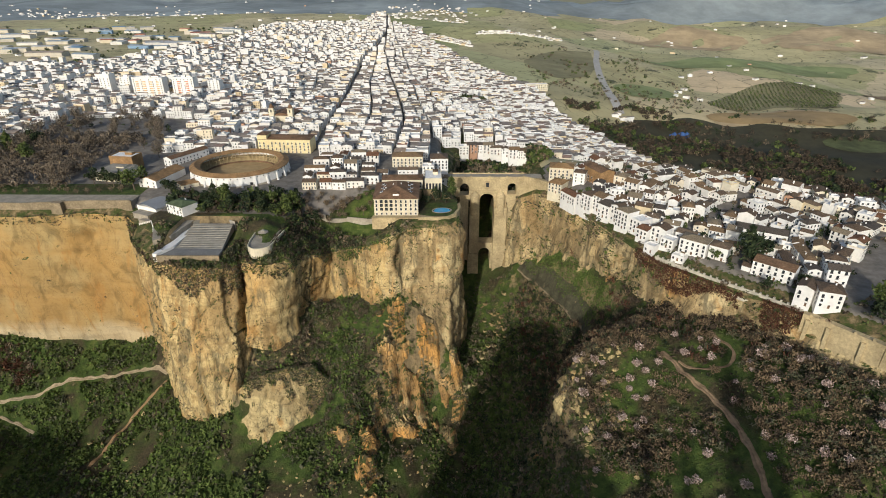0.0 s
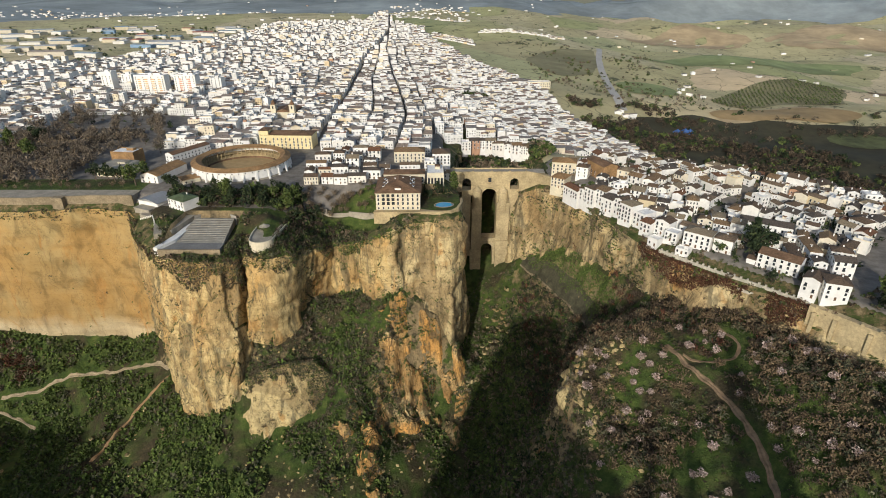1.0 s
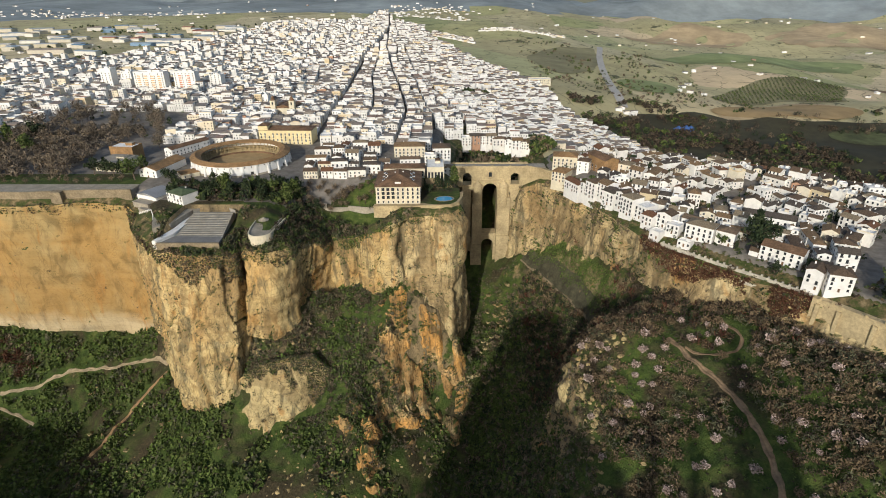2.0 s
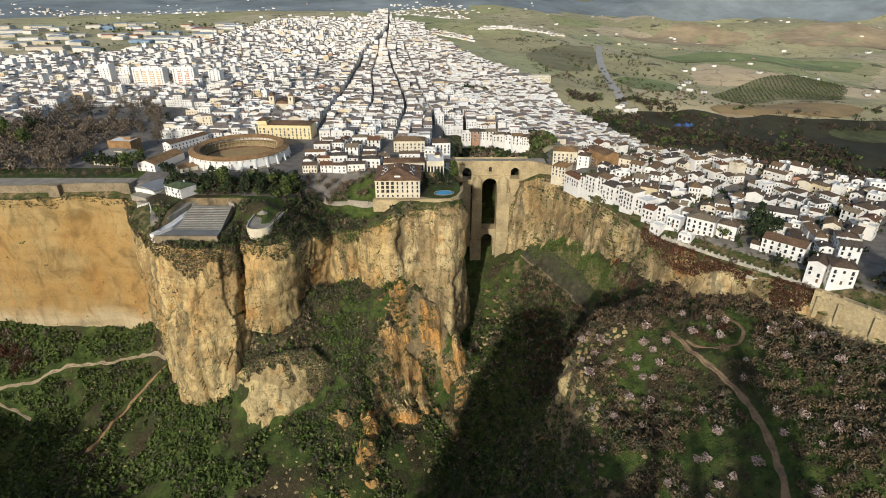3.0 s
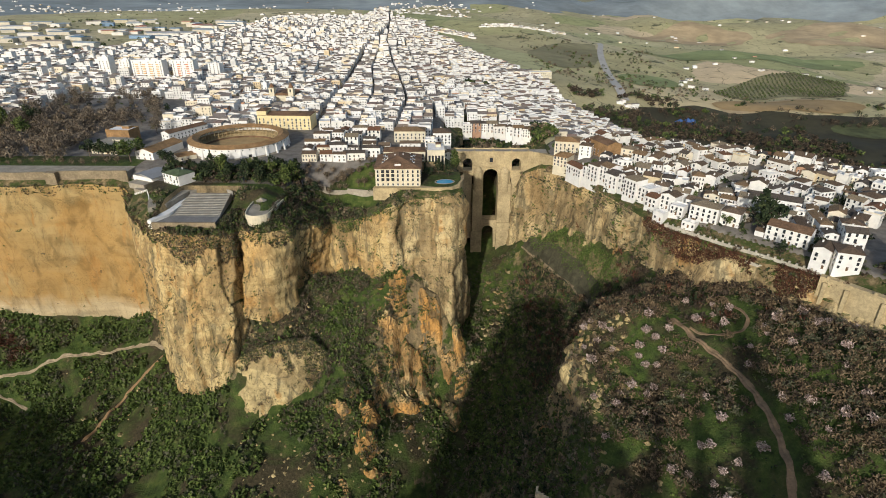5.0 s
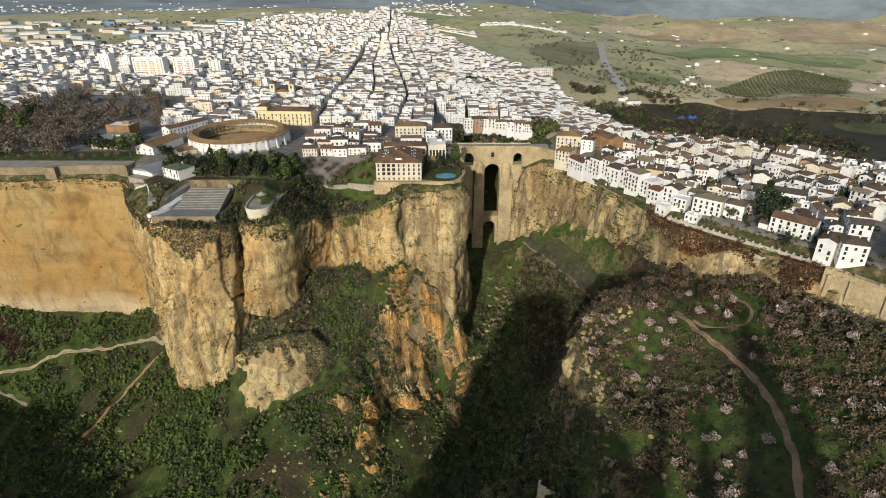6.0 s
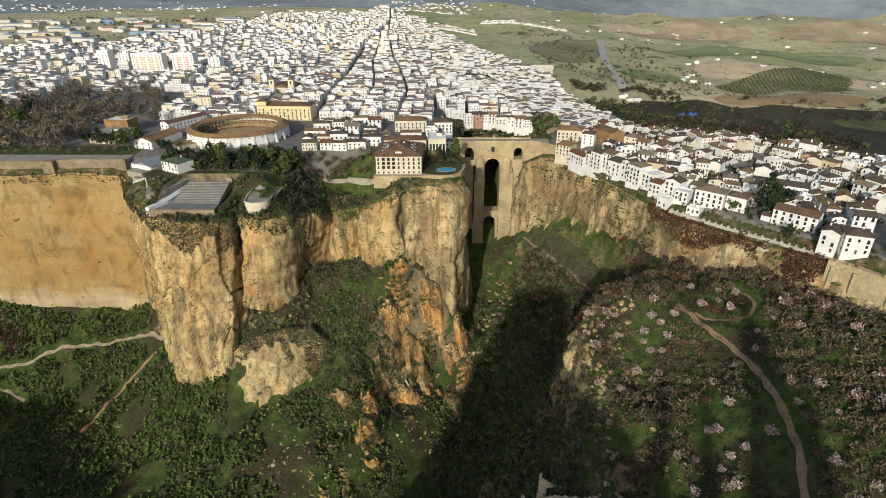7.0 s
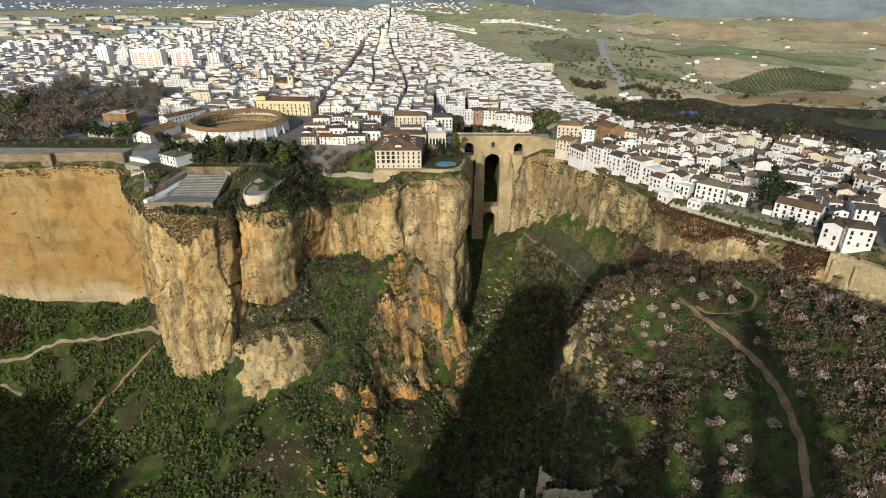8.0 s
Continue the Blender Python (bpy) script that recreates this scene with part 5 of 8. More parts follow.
def settle(k, x, y, rz, z, group=""):
    """Puts a house of kind k on its plot; the first one is the pattern itself."""
    m = pose(x, y, z, 0, 0, rz)
    if not first[k]:
        first[k] = True
        PROTO[k].matrix_basis = m
        ob = PROTO[k]
    else:
        ob = copy_thing(PROTO[k], m)
    if group:
        ob["group"] = group
    return ob


def free(x, y, r):
    return all((x - a) ** 2 + (y - b) ** 2 > (r + c) ** 2 for a, b, c in PLOTS)


# named houses along the rim
def rim_house(name, x, y, rz, w, d, h, roof, cols, rows, label, mats=(WHITE, ROOF), **kw):
    ob = house(name, w, d, h + 0.0, roof, mats, cols, rows, kw.pop("side_cols", 3), kw.pop("balconies", True), seed=int(x * 7 + y), label=label, group="houses along the cliff", **kw)
    place(ob, x, y, rz, max(zat(x, y), -8.0))
    PLOTS.append((x, y, max(w, d) * 0.45))
    return ob


rim_house("cliff_house", 121, 446, -64, 9, 12, 9, "gable_y", 2, 3, "tall narrow white house on the cliff edge")
rim_house("cliff_house", 124, 437, -60, 11, 13, 13.5, "hip", 3, 4, "white four-storey house on the cliff edge")
rim_house("cliff_house", 131, 428, -62, 11, 12, 12.5, "gable_x", 3, 4, "white four-storey house with a brown roof on the cliff edge")
rim_house("cliff_house", 133, 417, -58, 12, 13, 11, "gable_x", 3, 3, "white three-storey house with a brown roof on the cliff edge")
rim_house("cliff_house", 140, 407, -62, 10, 13, 12.5, "gable_y", 3, 4, "white gabled house with balconies on the cliff edge")
rim_house("cliff_house", 141, 396, -60, 12, 12, 14.0, "hip", 4, 4, "white tall square house with a hipped roof on the cliff edge")
rim_house("cliff_house", 149, 387, -60, 10, 13, 9.5, "flat", 3, 3, "white house with a roof terrace on the cliff edge")
rim_house("cliff_house", 150, 377, -54, 9, 11, 7.5, "gable_x", 3, 2, "white house with long balconies above the cliff")
rim_house("cliff_house", 159, 371, -50, 11, 10, 10, "gable_y", 3, 3, "white stepped house above the cliff")
rim_house("cliff_house", 161, 360, -45, 9, 9, 6.0, "flat", 3, 2, "small white terrace house above the cliff")
rim_house("mansion", 175, 350, -40, 18, 12, 10.5, "hip", 5, 3, "white mansion with rows of dark loggia windows")
rim_house("mansion_wing", 189, 342, -40, 12, 11, 9.5, "hip", 2, 2, "white mansion wing with a bay window")
rim_house("gallery_house", 212, 315, -44, 24, 13, 9.5, "gable_x", 6, 3, "white terraced house with long wooden galleries and a brown roof", (WHITE, TILE_BROWN))
rim_house("corner_house", 217, 289, -44, 9, 12, 11.5, "gable_y", 2, 3, "white narrow house with dark balconies above the wall")
rim_house("corner_house", 226, 283, -20, 13, 13, 10.5, "hip", 3, 3, "white corner house with a shallow hipped roof on the rim wall")
rim_house("cloister", 232, 372, -30, 34, 12, 8, "gable_x", 8, 2, "long white convent wing with blue arched windows")
rim_house("chapel", 112, 508, -12, 22, 16, 11, "hip", 6, 3, "cream convent with an orange hipped roof by the bridge", (CREAM, TILE_OCHRE))
rim_house("chapel_wing", 106, 488, -35, 13, 16, 9, "hip", 4, 3, "cream convent wing beside the bridge end", (CREAM, TILE_OCHRE))
rim_house("church", 142, 488, -70, 26, 14, 13, "gable_x", 5, 2, "ochre church with a tall brown gable roof", (TILE_OCHRE, TILE_BROWN))
rim_house("row_house", 113, 460, -66, 20, 10, 8, "gable_x", 6, 2, "low white row house along the cliff road")

rim_house("garden_house", 202, 322, -44, 12, 7, 3.5, "gable_x", 3, 1, "low white garden house behind the parapet", balconies=False)
rim_house("terrace_house", 164, 346, -46, 9, 6, 3.2, "flat", 3, 1, "low white terrace room in the mansion garden", balconies=False)
rim_house("stair_house", 150, 362, -56, 8, 7, 5, "flat", 2, 1, "small white stepped terrace house on the cliff", balconies=False)
rim_house("lane_house", 176, 366, -44, 14, 9, 8, "gable_x", 4, 2, "white lane house behind the mansion")
PLOTS += [(183, 332, 7), (206, 335, 10), (192, 322, 6), (205, 300, 6), (240, 268, 8)]
n_old = 0
for i in range(-8, 46):
    for j in range(0, 34):
        # rows run along the cliff
        a = radians(-47 + 10 * math.sin(j * 0.5))
        u, v = 11.6 * i + (5 if j % 2 else 0) + old_rnd.uniform(-3.2, 3.2), 6 + 12.0 * j + (3.5 if j % 3 == 2 else 0) + old_rnd.uniform(-3, 3)
        x = 130 + u * math.cos(radians(-47)) + v * 0.735
        y = 400 + u * math.sin(radians(-47)) + v * 0.678
        if not (100 < x < 470 and 215 < y < 560):
            continue
        if not inside(np.array([x]), np.array([y]), OLD_TOWN)[0] or edge_distance(np.array([x]), np.array([y]), EAST_RIM)[0] < (12 if y < 360 else 7):
            continue
        if old_rnd.random() < 0.07 or not free(x, y, 4.5) or (i % 9 == 4 and j > 1) or n_old >= 212:
            continue
        k = old_rnd.randrange(len(PROTO))
        turn_ = math.degrees(a) + 16 * math.sin(x / 31.0 + y / 47.0) + old_rnd.choice((0, 0, 0, 90, -90, 180)) + old_rnd.uniform(-13, 13)
        ob = settle(k, x, y, turn_, zat(x, y) + old_rnd.uniform(-0.6, 1.2), "houses of the old town")
        ob.matrix_basis = ob.matrix_basis @ Matrix.Diagonal((old_rnd.uniform(0.72, 1.12), old_rnd.uniform(0.72, 1.1), old_rnd.uniform(0.78, 1.12), 1))
        n_old += 1

# rows of houses between the bullring and the bridge
for x, y, rz, k in [(-118, 472, 2, 5), (-104, 474, 3, 12), (-92, 472, -2, 1), (-80, 476, 4, 10), (-66, 486, 0, 3), (-124, 492, 3, 9), (-110, 494, 0, 1), (-97, 496, 5, 3), (-84, 498, -3, 0), (-70, 505, 2, 5), (-56, 500, 0, 12), (-122, 514, 4, 10), (-103, 516, 2, 2), (-88, 518, 0, 6), (-72, 524, -4, 1), (-120, 536, 3, 3), (-104, 537, 0, 8), (-88, 540, 2, 5), (-70, 543, 0, 6), (-33, 508, 2, 10), (-14, 510, 0, 4), (2, 506, 3, 2), (-118, 558, 1, 1), (-102, 560, 0, 9), (-86, 560, 2, 3), (-72, 562, -2, 12)]:
    if free(x, y, 3.5):
        settle(k, x, y, rz, zat(x, y), "houses by the bridge")
        PLOTS.append((x, y, 6))
town_hall = house("town_house", 30, 16, 11, "hip", (CREAM, ROOF), 8, 3, 3, True, seed=91, label="cream three-storey corner building with a brown roof", category="building")
place(town_hall, -35, 540, 1, 0)
white_block = house("town_house", 17, 17, 11, "hip", (WHITE, ROOF), 5, 3, 3, True, seed=92, label="white three-storey corner building with a brown roof", category="building")
place(white_block, -4, 534, 3, 0)
PLOTS += [(-42, 540, 12), (-28, 540, 12), (-4, 534, 12)]
# houses that hang over the upper gorge
for i in range(10):
    x, y = 24 + 9.4 * i, 626 + 9 * math.sin(i * 0.7) - (14 if i > 7 else 0)
    k = (4, 6, 8, 6, 3, 13, 6, 8, 4, 6)[i]
    settle(k, x, y, 4 * math.sin(i * 2.1), -13 - 0.35 * i, "houses over the upper gorge")
    PLOTS.append((x, y, 5.5))

PLOTS += [(-203, 716, 15), (-203, 735, 14), (56, 932, 16), (40, 928, 12)]
# ---- the new town: joined houses in blocks along the streets ----
town = Build()
t_rnd = random.Random(8)


def far_house(x, y, z, w, d, h, rz, roof, detail):
    c, s = math.cos(rz), math.sin(rz)

    def turn(p):
        return [(x + a * c - b * s, y + a * s + b * c, z + e) for a, b, e in p]
    W, D = w / 2, d / 2
    town.add(turn([(-W, -D, -6), (W, -D, -6), (W, D, -6), (-W, D, -6), (-W, -D, h), (W, -D, h), (W, D, h), (-W, D, h)]), [(0, 1, 5, 4), (1, 2, 6, 5), (2, 3, 7, 6), (3, 0, 4, 7), (4, 5, 6, 7)], 0)
    o = 0.35
    rise = min(w, d) * t_rnd.uniform(0.10, 0.19)
    if roof == 0:
        town.add(turn([(-W - o, -D - o, h), (W + o, -D - o, h), (W + o, D + o, h), (-W - o, D + o, h), (-W - o, 0, h + rise), (W + o, 0, h + rise)]), [(0, 1, 5, 4), (2, 3, 4, 5), (1, 2, 5), (3, 0, 4), (3, 2, 1, 0)], 1)
    elif roof == 1:
        town.add(turn([(-W - o, -D - o, h), (W + o, -D - o, h), (W + o, D + o, h), (-W - o, D + o, h), (0, -D - o, h + rise), (0, D + o, h + rise)]), [(0, 4, 5, 3), (1, 2, 5, 4), (3, 2, 1, 0)], 1)
        town.add(turn([(-W, -D, h), (W, -D, h), (0, -D, h + rise - 0.1)]), [(0, 1, 2)], 0)
    elif roof == 2:
        town.add(turn([(-W - o, -D - o, h), (W + o, -D - o, h), (W + o, D + o, h + rise), (-W - o, D + o, h + rise)]), [(0, 1, 2, 3)], 1)
        town.add(turn([(-W, D, h), (W, D, h), (W, D, h + rise), (-W, D, h + rise), (W, -D, h), (-W, -D, h)]), [(1, 0, 3, 2), (4, 1, 2), (0, 5, 3)], 0)
    else:
        q = 0.3
        town.add(turn([(-W + q, -D + q, h + 0.1), (W - q, -D + q, h + 0.1), (W - q, D - q, h + 0.1), (-W + q, D - q, h + 0.1)]), [(0, 1, 2, 3)], 2)
        for x0, y0, x1, y1 in ((-W, -D, W, -D + q), (-W, D - q, W, D), (-W, -D + q, -W + q, D - q), (W - q, -D + q, W, D - q)):
            town.add(turn([(x0, y0, h), (x1, y0, h), (x1, y1, h), (x0, y1, h), (x0, y0, h + 0.95), (x1, y0, h + 0.95), (x1, y1, h + 0.95), (x0, y1, h + 0.95)]), [(0, 1, 5, 4), (1, 2, 6, 5), (2, 3, 7, 6), (3, 0, 4, 7), (4, 5, 6, 7)], 0)
        if t_rnd.random() < 0.6:
            sx, sy, e = t_rnd.uniform(-W * 0.5, W * 0.2), t_rnd.uniform(-D * 0.5, D * 0.3), 2.4
            town.add(turn([(sx, sy, h), (sx + W * 0.6, sy, h), (sx + W * 0.6, sy + D * 0.6, h), (sx, sy + D * 0.6, h), (sx, sy, h + e), (sx + W * 0.6, sy, h + e), (sx + W * 0.6, sy + D * 0.6, h + e), (sx, sy + D * 0.6, h + e)]), [(0, 1, 5, 4), (1, 2, 6, 5), (2, 3, 7, 6), (3, 0, 4, 7), (4, 5, 6, 7)], 0)
    if detail:
        for r in range(int(h / 3.0)):
            n = max(2, int(w / 2.9))
            for k in range(n):
                if t_rnd.random() < 0.2:
                    continue
                a, e = -W + w * (k + 0.5) / n, 0.9 + 3.0 * r
                town.add(turn([(a - 0.5, -D - 0.06, e), (a + 0.5, -D - 0.06, e), (a + 0.5, -D - 0.06, e + 1.6), (a - 0.5, -D - 0.06, e + 1.6), (a - 0.5, -D, e), (a + 0.5, -D, e), (a + 0.5, -D, e + 1.6), (a - 0.5, -D, e + 1.6)]), [(0, 1, 2, 3), (3, 2, 6, 7), (1, 5, 6, 2), (4, 0, 3, 7)], 3)
            if detail > 1:
                n = max(1, int(d / 4.5))
                for k in range(n):
                    for sx in (-1, 1):
                        if t_rnd.random() < 0.45:
                            continue
                        b_, e = -D + d * (k + 0.5) / n, 0.9 + 3.0 * r
                        town.add(turn([(sx * (W + 0.06), b_ - 0.45, e), (sx * (W + 0.06), b_ + 0.45, e), (sx * (W + 0.06), b_ + 0.45, e + 1.5), (sx * (W + 0.06), b_ - 0.45, e + 1.5)]), [(0, 1, 2, 3)], 3)


# the long streets: places x at heights y of the plan; the lanes between follow them
MAIN_STREET = ([560, 660, 750, 870, 1050, 1310, 1500, 1985, 2960], [-134, -142, -145, -149, -160, -172, -174, -184, -272])
MID_STREET = ([520, 590, 710, 826, 986, 1150, 1400, 1700, 2960], [-54, -52, -49, -62, -85, -108, -140, -162, -268])
EAST_STREET = ([560, 680, 725, 790, 886, 1008, 1060, 1260, 1430, 1700, 2960], [15, 24, 24, 9, -12, -38, -57, -80, -100, -134, -264])


def street_x(line, y):
    return float(np.interp(y, line[0], line[1]))


def lane_x(k, y):
    """Lane k counted from the main street: 0 main, 1 a lane, 2 middle street, 3 a lane, 4 east street, more beyond; below 0 to the west."""
    a, b, c = street_x(MAIN_STREET, y), street_x(MID_STREET, y), street_x(EAST_STREET, y)
    if k < 0:
        return a + 58 * k + 10 * math.sin(y / 170.0 + 2.1 * k) + 5 * math.sin(y / 61.0 + k)
    if k > 4:
        return c + 37 * (k - 4) + 9 * math.sin(y / 130.0 + 1.7 * k) + 6 * math.sin(y / 47.0 + 3 * k)
    return (a, (a + b) / 2 + 4 * math.sin(y / 90.0), b, (b + c) / 2 + 5 * math.sin(y / 70.0), c)[k]


plan = []
for k in range(-21, 13):
    y = 556.0 + t_rnd.uniform(0, 30)
    while y < 2950:
        deep = t_rnd.uniform(34, 62)
        rows_ = max(2, round(deep / t_rnd.uniform(9.5, 13.0)))
        for r in range(rows_):
            yy = y + deep * (r + 0.5) / rows_
            x0, x1 = lane_x(k, yy), lane_x(k + 1, yy)
            edge_l, edge_r = (4.6 if k == 0 else 2.3 if k in (2, 4) else 1.6), (4.6 if k == -1 else 2.3 if k in (1, 3) else 1.6)
            x0, x1 = x0 + edge_l, x1 - edge_r
            if x1 - x0 < 6:
                continue
            lots = max(1, round((x1 - x0) / t_rnd.uniform(8.0, 13.5)))
            lean = math.atan2(lane_x(k, yy + 20) - lane_x(k, yy - 20), 40.0)
            for i in range(lots):
                if 0 < i < lots - 1 and t_rnd.random() < 0.07:
                    continue
                plan.append((x0 + (x1 - x0) * (i + 0.5) / lots, yy + 2.0 * math.sin(i * 1.3 + k), (x1 - x0) / lots, deep / rows_, -lean))
        y += deep + t_rnd.uniform(2.5, 5.0)
pxs, pys = np.array([p[0] for p in plan]), np.array([p[1] for p in plan])
ok = inside(pxs, pys, TOWN) & ~((pxs < -300) & (pys < 735) & (pxs > -480)) & ~((pxs < -290) & (pys < 580))
pzs = lie(pxs, pys)
district = fbm(pxs / 130, pys / 170, octaves=2, seed=44)
for (x, y, w, d, lean), good, z, tall_ in zip(plan, ok, pzs, district):
    if not good or not free(x, y, 5) or t_rnd.random() < 0.015:
        continue
    if x > -10 and y < 668 and x < 110:
        continue
    big = t_rnd.random()
    h = 7.2 + 2.0 * tall_ + t_rnd.choice((-2.2, -1.2, 0, 0, 1.2, 2.6, 3.6)) + t_rnd.uniform(-0.6, 0.6)
    if x < -230 and big < 0.22 or y > 1150 and abs(x - street_x(MAIN_STREET, y)) < 70 and big < 0.4:
        h += t_rnd.choice((3, 6, 9))
    if x > 70:
        h = min(h, 8.5)
    far_house(x, y, z, w * t_rnd.uniform(0.94, 1.05), d * t_rnd.uniform(0.80, 1.08), max(h, 3.6), lean + radians(t_rnd.uniform(-4, 4) + (t_rnd.uniform(-16, 16) if x > 60 else 0)), t_rnd.choices((0, 1, 2, 3), (0.27, 0.17, 0.14, 0.42))[0], 2 if y < 640 else (1 if y < 940 else 0))
new_town = new("town_quarter", town.make("town_quarter", [WHITEWASH_FAR, ROOF_HAZED, TERRACE, GLASS_DARK]))
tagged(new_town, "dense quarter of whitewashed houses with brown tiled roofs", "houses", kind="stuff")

# slab blocks of flats and the pale school
ORANGE_PANEL = plain_material("orange_panel", (0.55, 0.16, 0.06), 0.8)
AMBER_PANEL = plain_material("amber_panel", (0.62, 0.36, 0.13), 0.8)
for x, y, w, h_, panel, n_p, lab in ((-508, 872, 17, 36, None, 0, "white tower-like"), (-482, 880, 16, 31, None, 0, "white narrow"), (-441, 866, 47, 32, AMBER_PANEL, 4, "white and amber"), (-389, 868, 33, 32, ORANGE_PANEL, 2, "white and orange"), (-352, 890, 18, 24, None, 0, "white lower")):
    ob = house("apartment_block", w, 15, h_, "flat", (WHITE, TILE_BROWN), max(3, int(w / 5.5)), 10, 3, False, seed=int(x), label="%s ten-storey apartment block" % lab, category="apartment block", group="slab blocks")
    for i in range(n_p):
        px_ = -w / 2 + w * (i + 0.75) / (n_p + 0.5)
        for r in range(8):
            part("panel", Build().box(-2.2, -7.75, 0, 2.2, -7.5, 1.5).make("facade_panel", [panel]), ob, "coloured facade panel", pose(px_, 0, 3.4 + 3.2 * r))
    part("plant_room", Build().box(-3, -3, h_, 3, 3, h_ + 3).make("plant_room", [WHITE]), ob)
    place(ob, x, y, -4, 2)
# twin-towered church in the new town
market_church = thing("parish_church", -203, 716, 0, -4, label="cream parish church with two small bell towers", category="church")
part("nave", Build().box(-15, -8, -2, 15, 24, 12).make("nave", [CREAM]), market_church)
part("roof", Build().hip(-15, -8, 15, 24, 12, 3.5, 0.5, 0.25, 0, True).make("nave_roof", [TILE_BROWN]), market_church, "brown tiled roof")
for sx in (-12, 12):
    tower = part("bell_tower", Build().box(-3.2, -3.2, -2, 3.2, 3.2, 21).box(-3.7, -3.7, 15.2, 3.7, 3.7, 15.8).box(-3.7, -3.7, 21, 3.7, 3.7, 21.7).make("bell_tower", [CREAM]), market_church, "", pose(sx, -8, 0))
    part("cap", Build().add([(x, y, 21.7) for x, y in ring_points(0, 0, 3.4, 8)] + [(x, y, 24.6) for x, y in ring_points(0, 0, 2.2, 8)] + [(0, 0, 27.5)], [(i, (i + 1) % 8, 8 + (i + 1) % 8, 8 + i) for i in range(8)] + [(8 + i, 8 + (i + 1) % 8, 16) for i in range(8)]).make("tower_cap", [TILE_BROWN]), tower)
    part("bell_opening", Build().box(-0.9, -3.35, 16.6, 0.9, -3.1, 20.0).make("bell_opening", [GLASS_DARK]), tower)
school = house("school", 46, 18, 10, "flat", (CREAM, TILE_OCHRE), 12, 3, 3, False, seed=77, label="long cream school with a dark colonnade", category="school")
place(school, 180, 1118, 4, zat(180, 1118))

# ---- leaves, twigs and trees ----
def foliage_material(name, dark, mid_, light, rough=0.85):
    m, n, l, bsdf = material(name, rough)
    p = coords(n, l)
    isl = n.new("ShaderNodeNewGeometry").outputs["Random Per Island"]
    fac = maths(n, l, "ADD", maths(n, l, "MULTIPLY", isl, 0.55), maths(n, l, "MULTIPLY", noise_tex(n, l, p, 0.11, 5, 0.7), 0.6))
    l.new(ramp(n, l, fac, [(0.25, dark), (0.55, mid_), (0.85, light)]), bsdf.inputs["Base Color"])
    return m


F_GREEN = foliage_material("shrub_leaves", (0.036, 0.054, 0.014), (0.068, 0.096, 0.024), (0.118, 0.146, 0.042))
F_BRIGHT = foliage_material("fresh_leaves", (0.045, 0.074, 0.014), (0.088, 0.135, 0.026), (0.15, 0.19, 0.05))
F_OLIVE = foliage_material("grey_leaves", (0.045, 0.050, 0.026), (0.085, 0.088, 0.048), (0.15, 0.145, 0.085))
F_BROWN = foliage_material("bare_twigs", (0.058, 0.043, 0.027), (0.13, 0.098, 0.062), (0.25, 0.195, 0.13))
F_UMBER = foliage_material("dark_twigs", (0.028, 0.021, 0.014), (0.058, 0.043, 0.028), (0.10, 0.076, 0.051))
F_RUST = foliage_material("dry_creeper", (0.045, 0.020, 0.012), (0.085, 0.036, 0.020), (0.14, 0.065, 0.035))
F_PINK = foliage_material("almond_blossom", (0.20, 0.14, 0.11), (0.40, 0.30, 0.25), (0.66, 0.54, 0.48))
F_ORCHARD = foliage_material("orchard_twigs", (0.075, 0.052, 0.028), (0.145, 0.103, 0.058), (0.235, 0.175, 0.105))
F_DARK = foliage_material("conifer_needles", (0.012, 0.022, 0.010), (0.025, 0.040, 0.016), (0.050, 0.065, 0.026))
F_GREY = foliage_material("grey_twigs", (0.07, 0.056, 0.04), (0.14, 0.112, 0.08), (0.24, 0.195, 0.145))
BARK = plain_material("bark", (0.11, 0.085, 0.065), 0.95, 0.3, 2.0)
v_rng = np.random.default_rng(7)


def leaf_cloud(n, rx, ry, rz, long, wide, seed, hollow=0.45, upward=0.0):
    """Quads set at random through an uneven ellipsoid: an array (n, 4, 3)."""
    r = np.random.default_rng(seed)
    d = r.normal(size=(n, 3))
    d /= np.linalg.norm(d, axis=1)[:, None]
    lump = 1 + 0.28 * np.sin(d[:, 0] * 4 + seed) * np.cos(d[:, 1] * 3.3 + seed * 2) + 0.15 * np.sin(d[:, 2] * 6 + seed * 3)
    rad = (hollow + (1 - hollow) * r.random(n) ** 0.6) * lump
    c = d * rad[:, None] * np.array([rx, ry, rz])
    a = r.normal(size=(n, 3)) + np.array([0, 0, upward]) + d * upward
    a /= np.linalg.norm(a, axis=1)[:, None]
    b = np.cross(a, r.normal(size=(n, 3)))
    b /= np.linalg.norm(b, axis=1)[:, None] + 1e-9
    la, wb = long * r.uniform(0.6, 1.3, n)[:, None] / 2, wide * r.uniform(0.6, 1.3, n)[:, None] / 2
    return np.stack([c - a * la - b * wb * 0.6, c + a * la - b * wb, c + a * la * 1.1 + b * wb * 0.7, c - a * la * 0.8 + b * wb], 1)


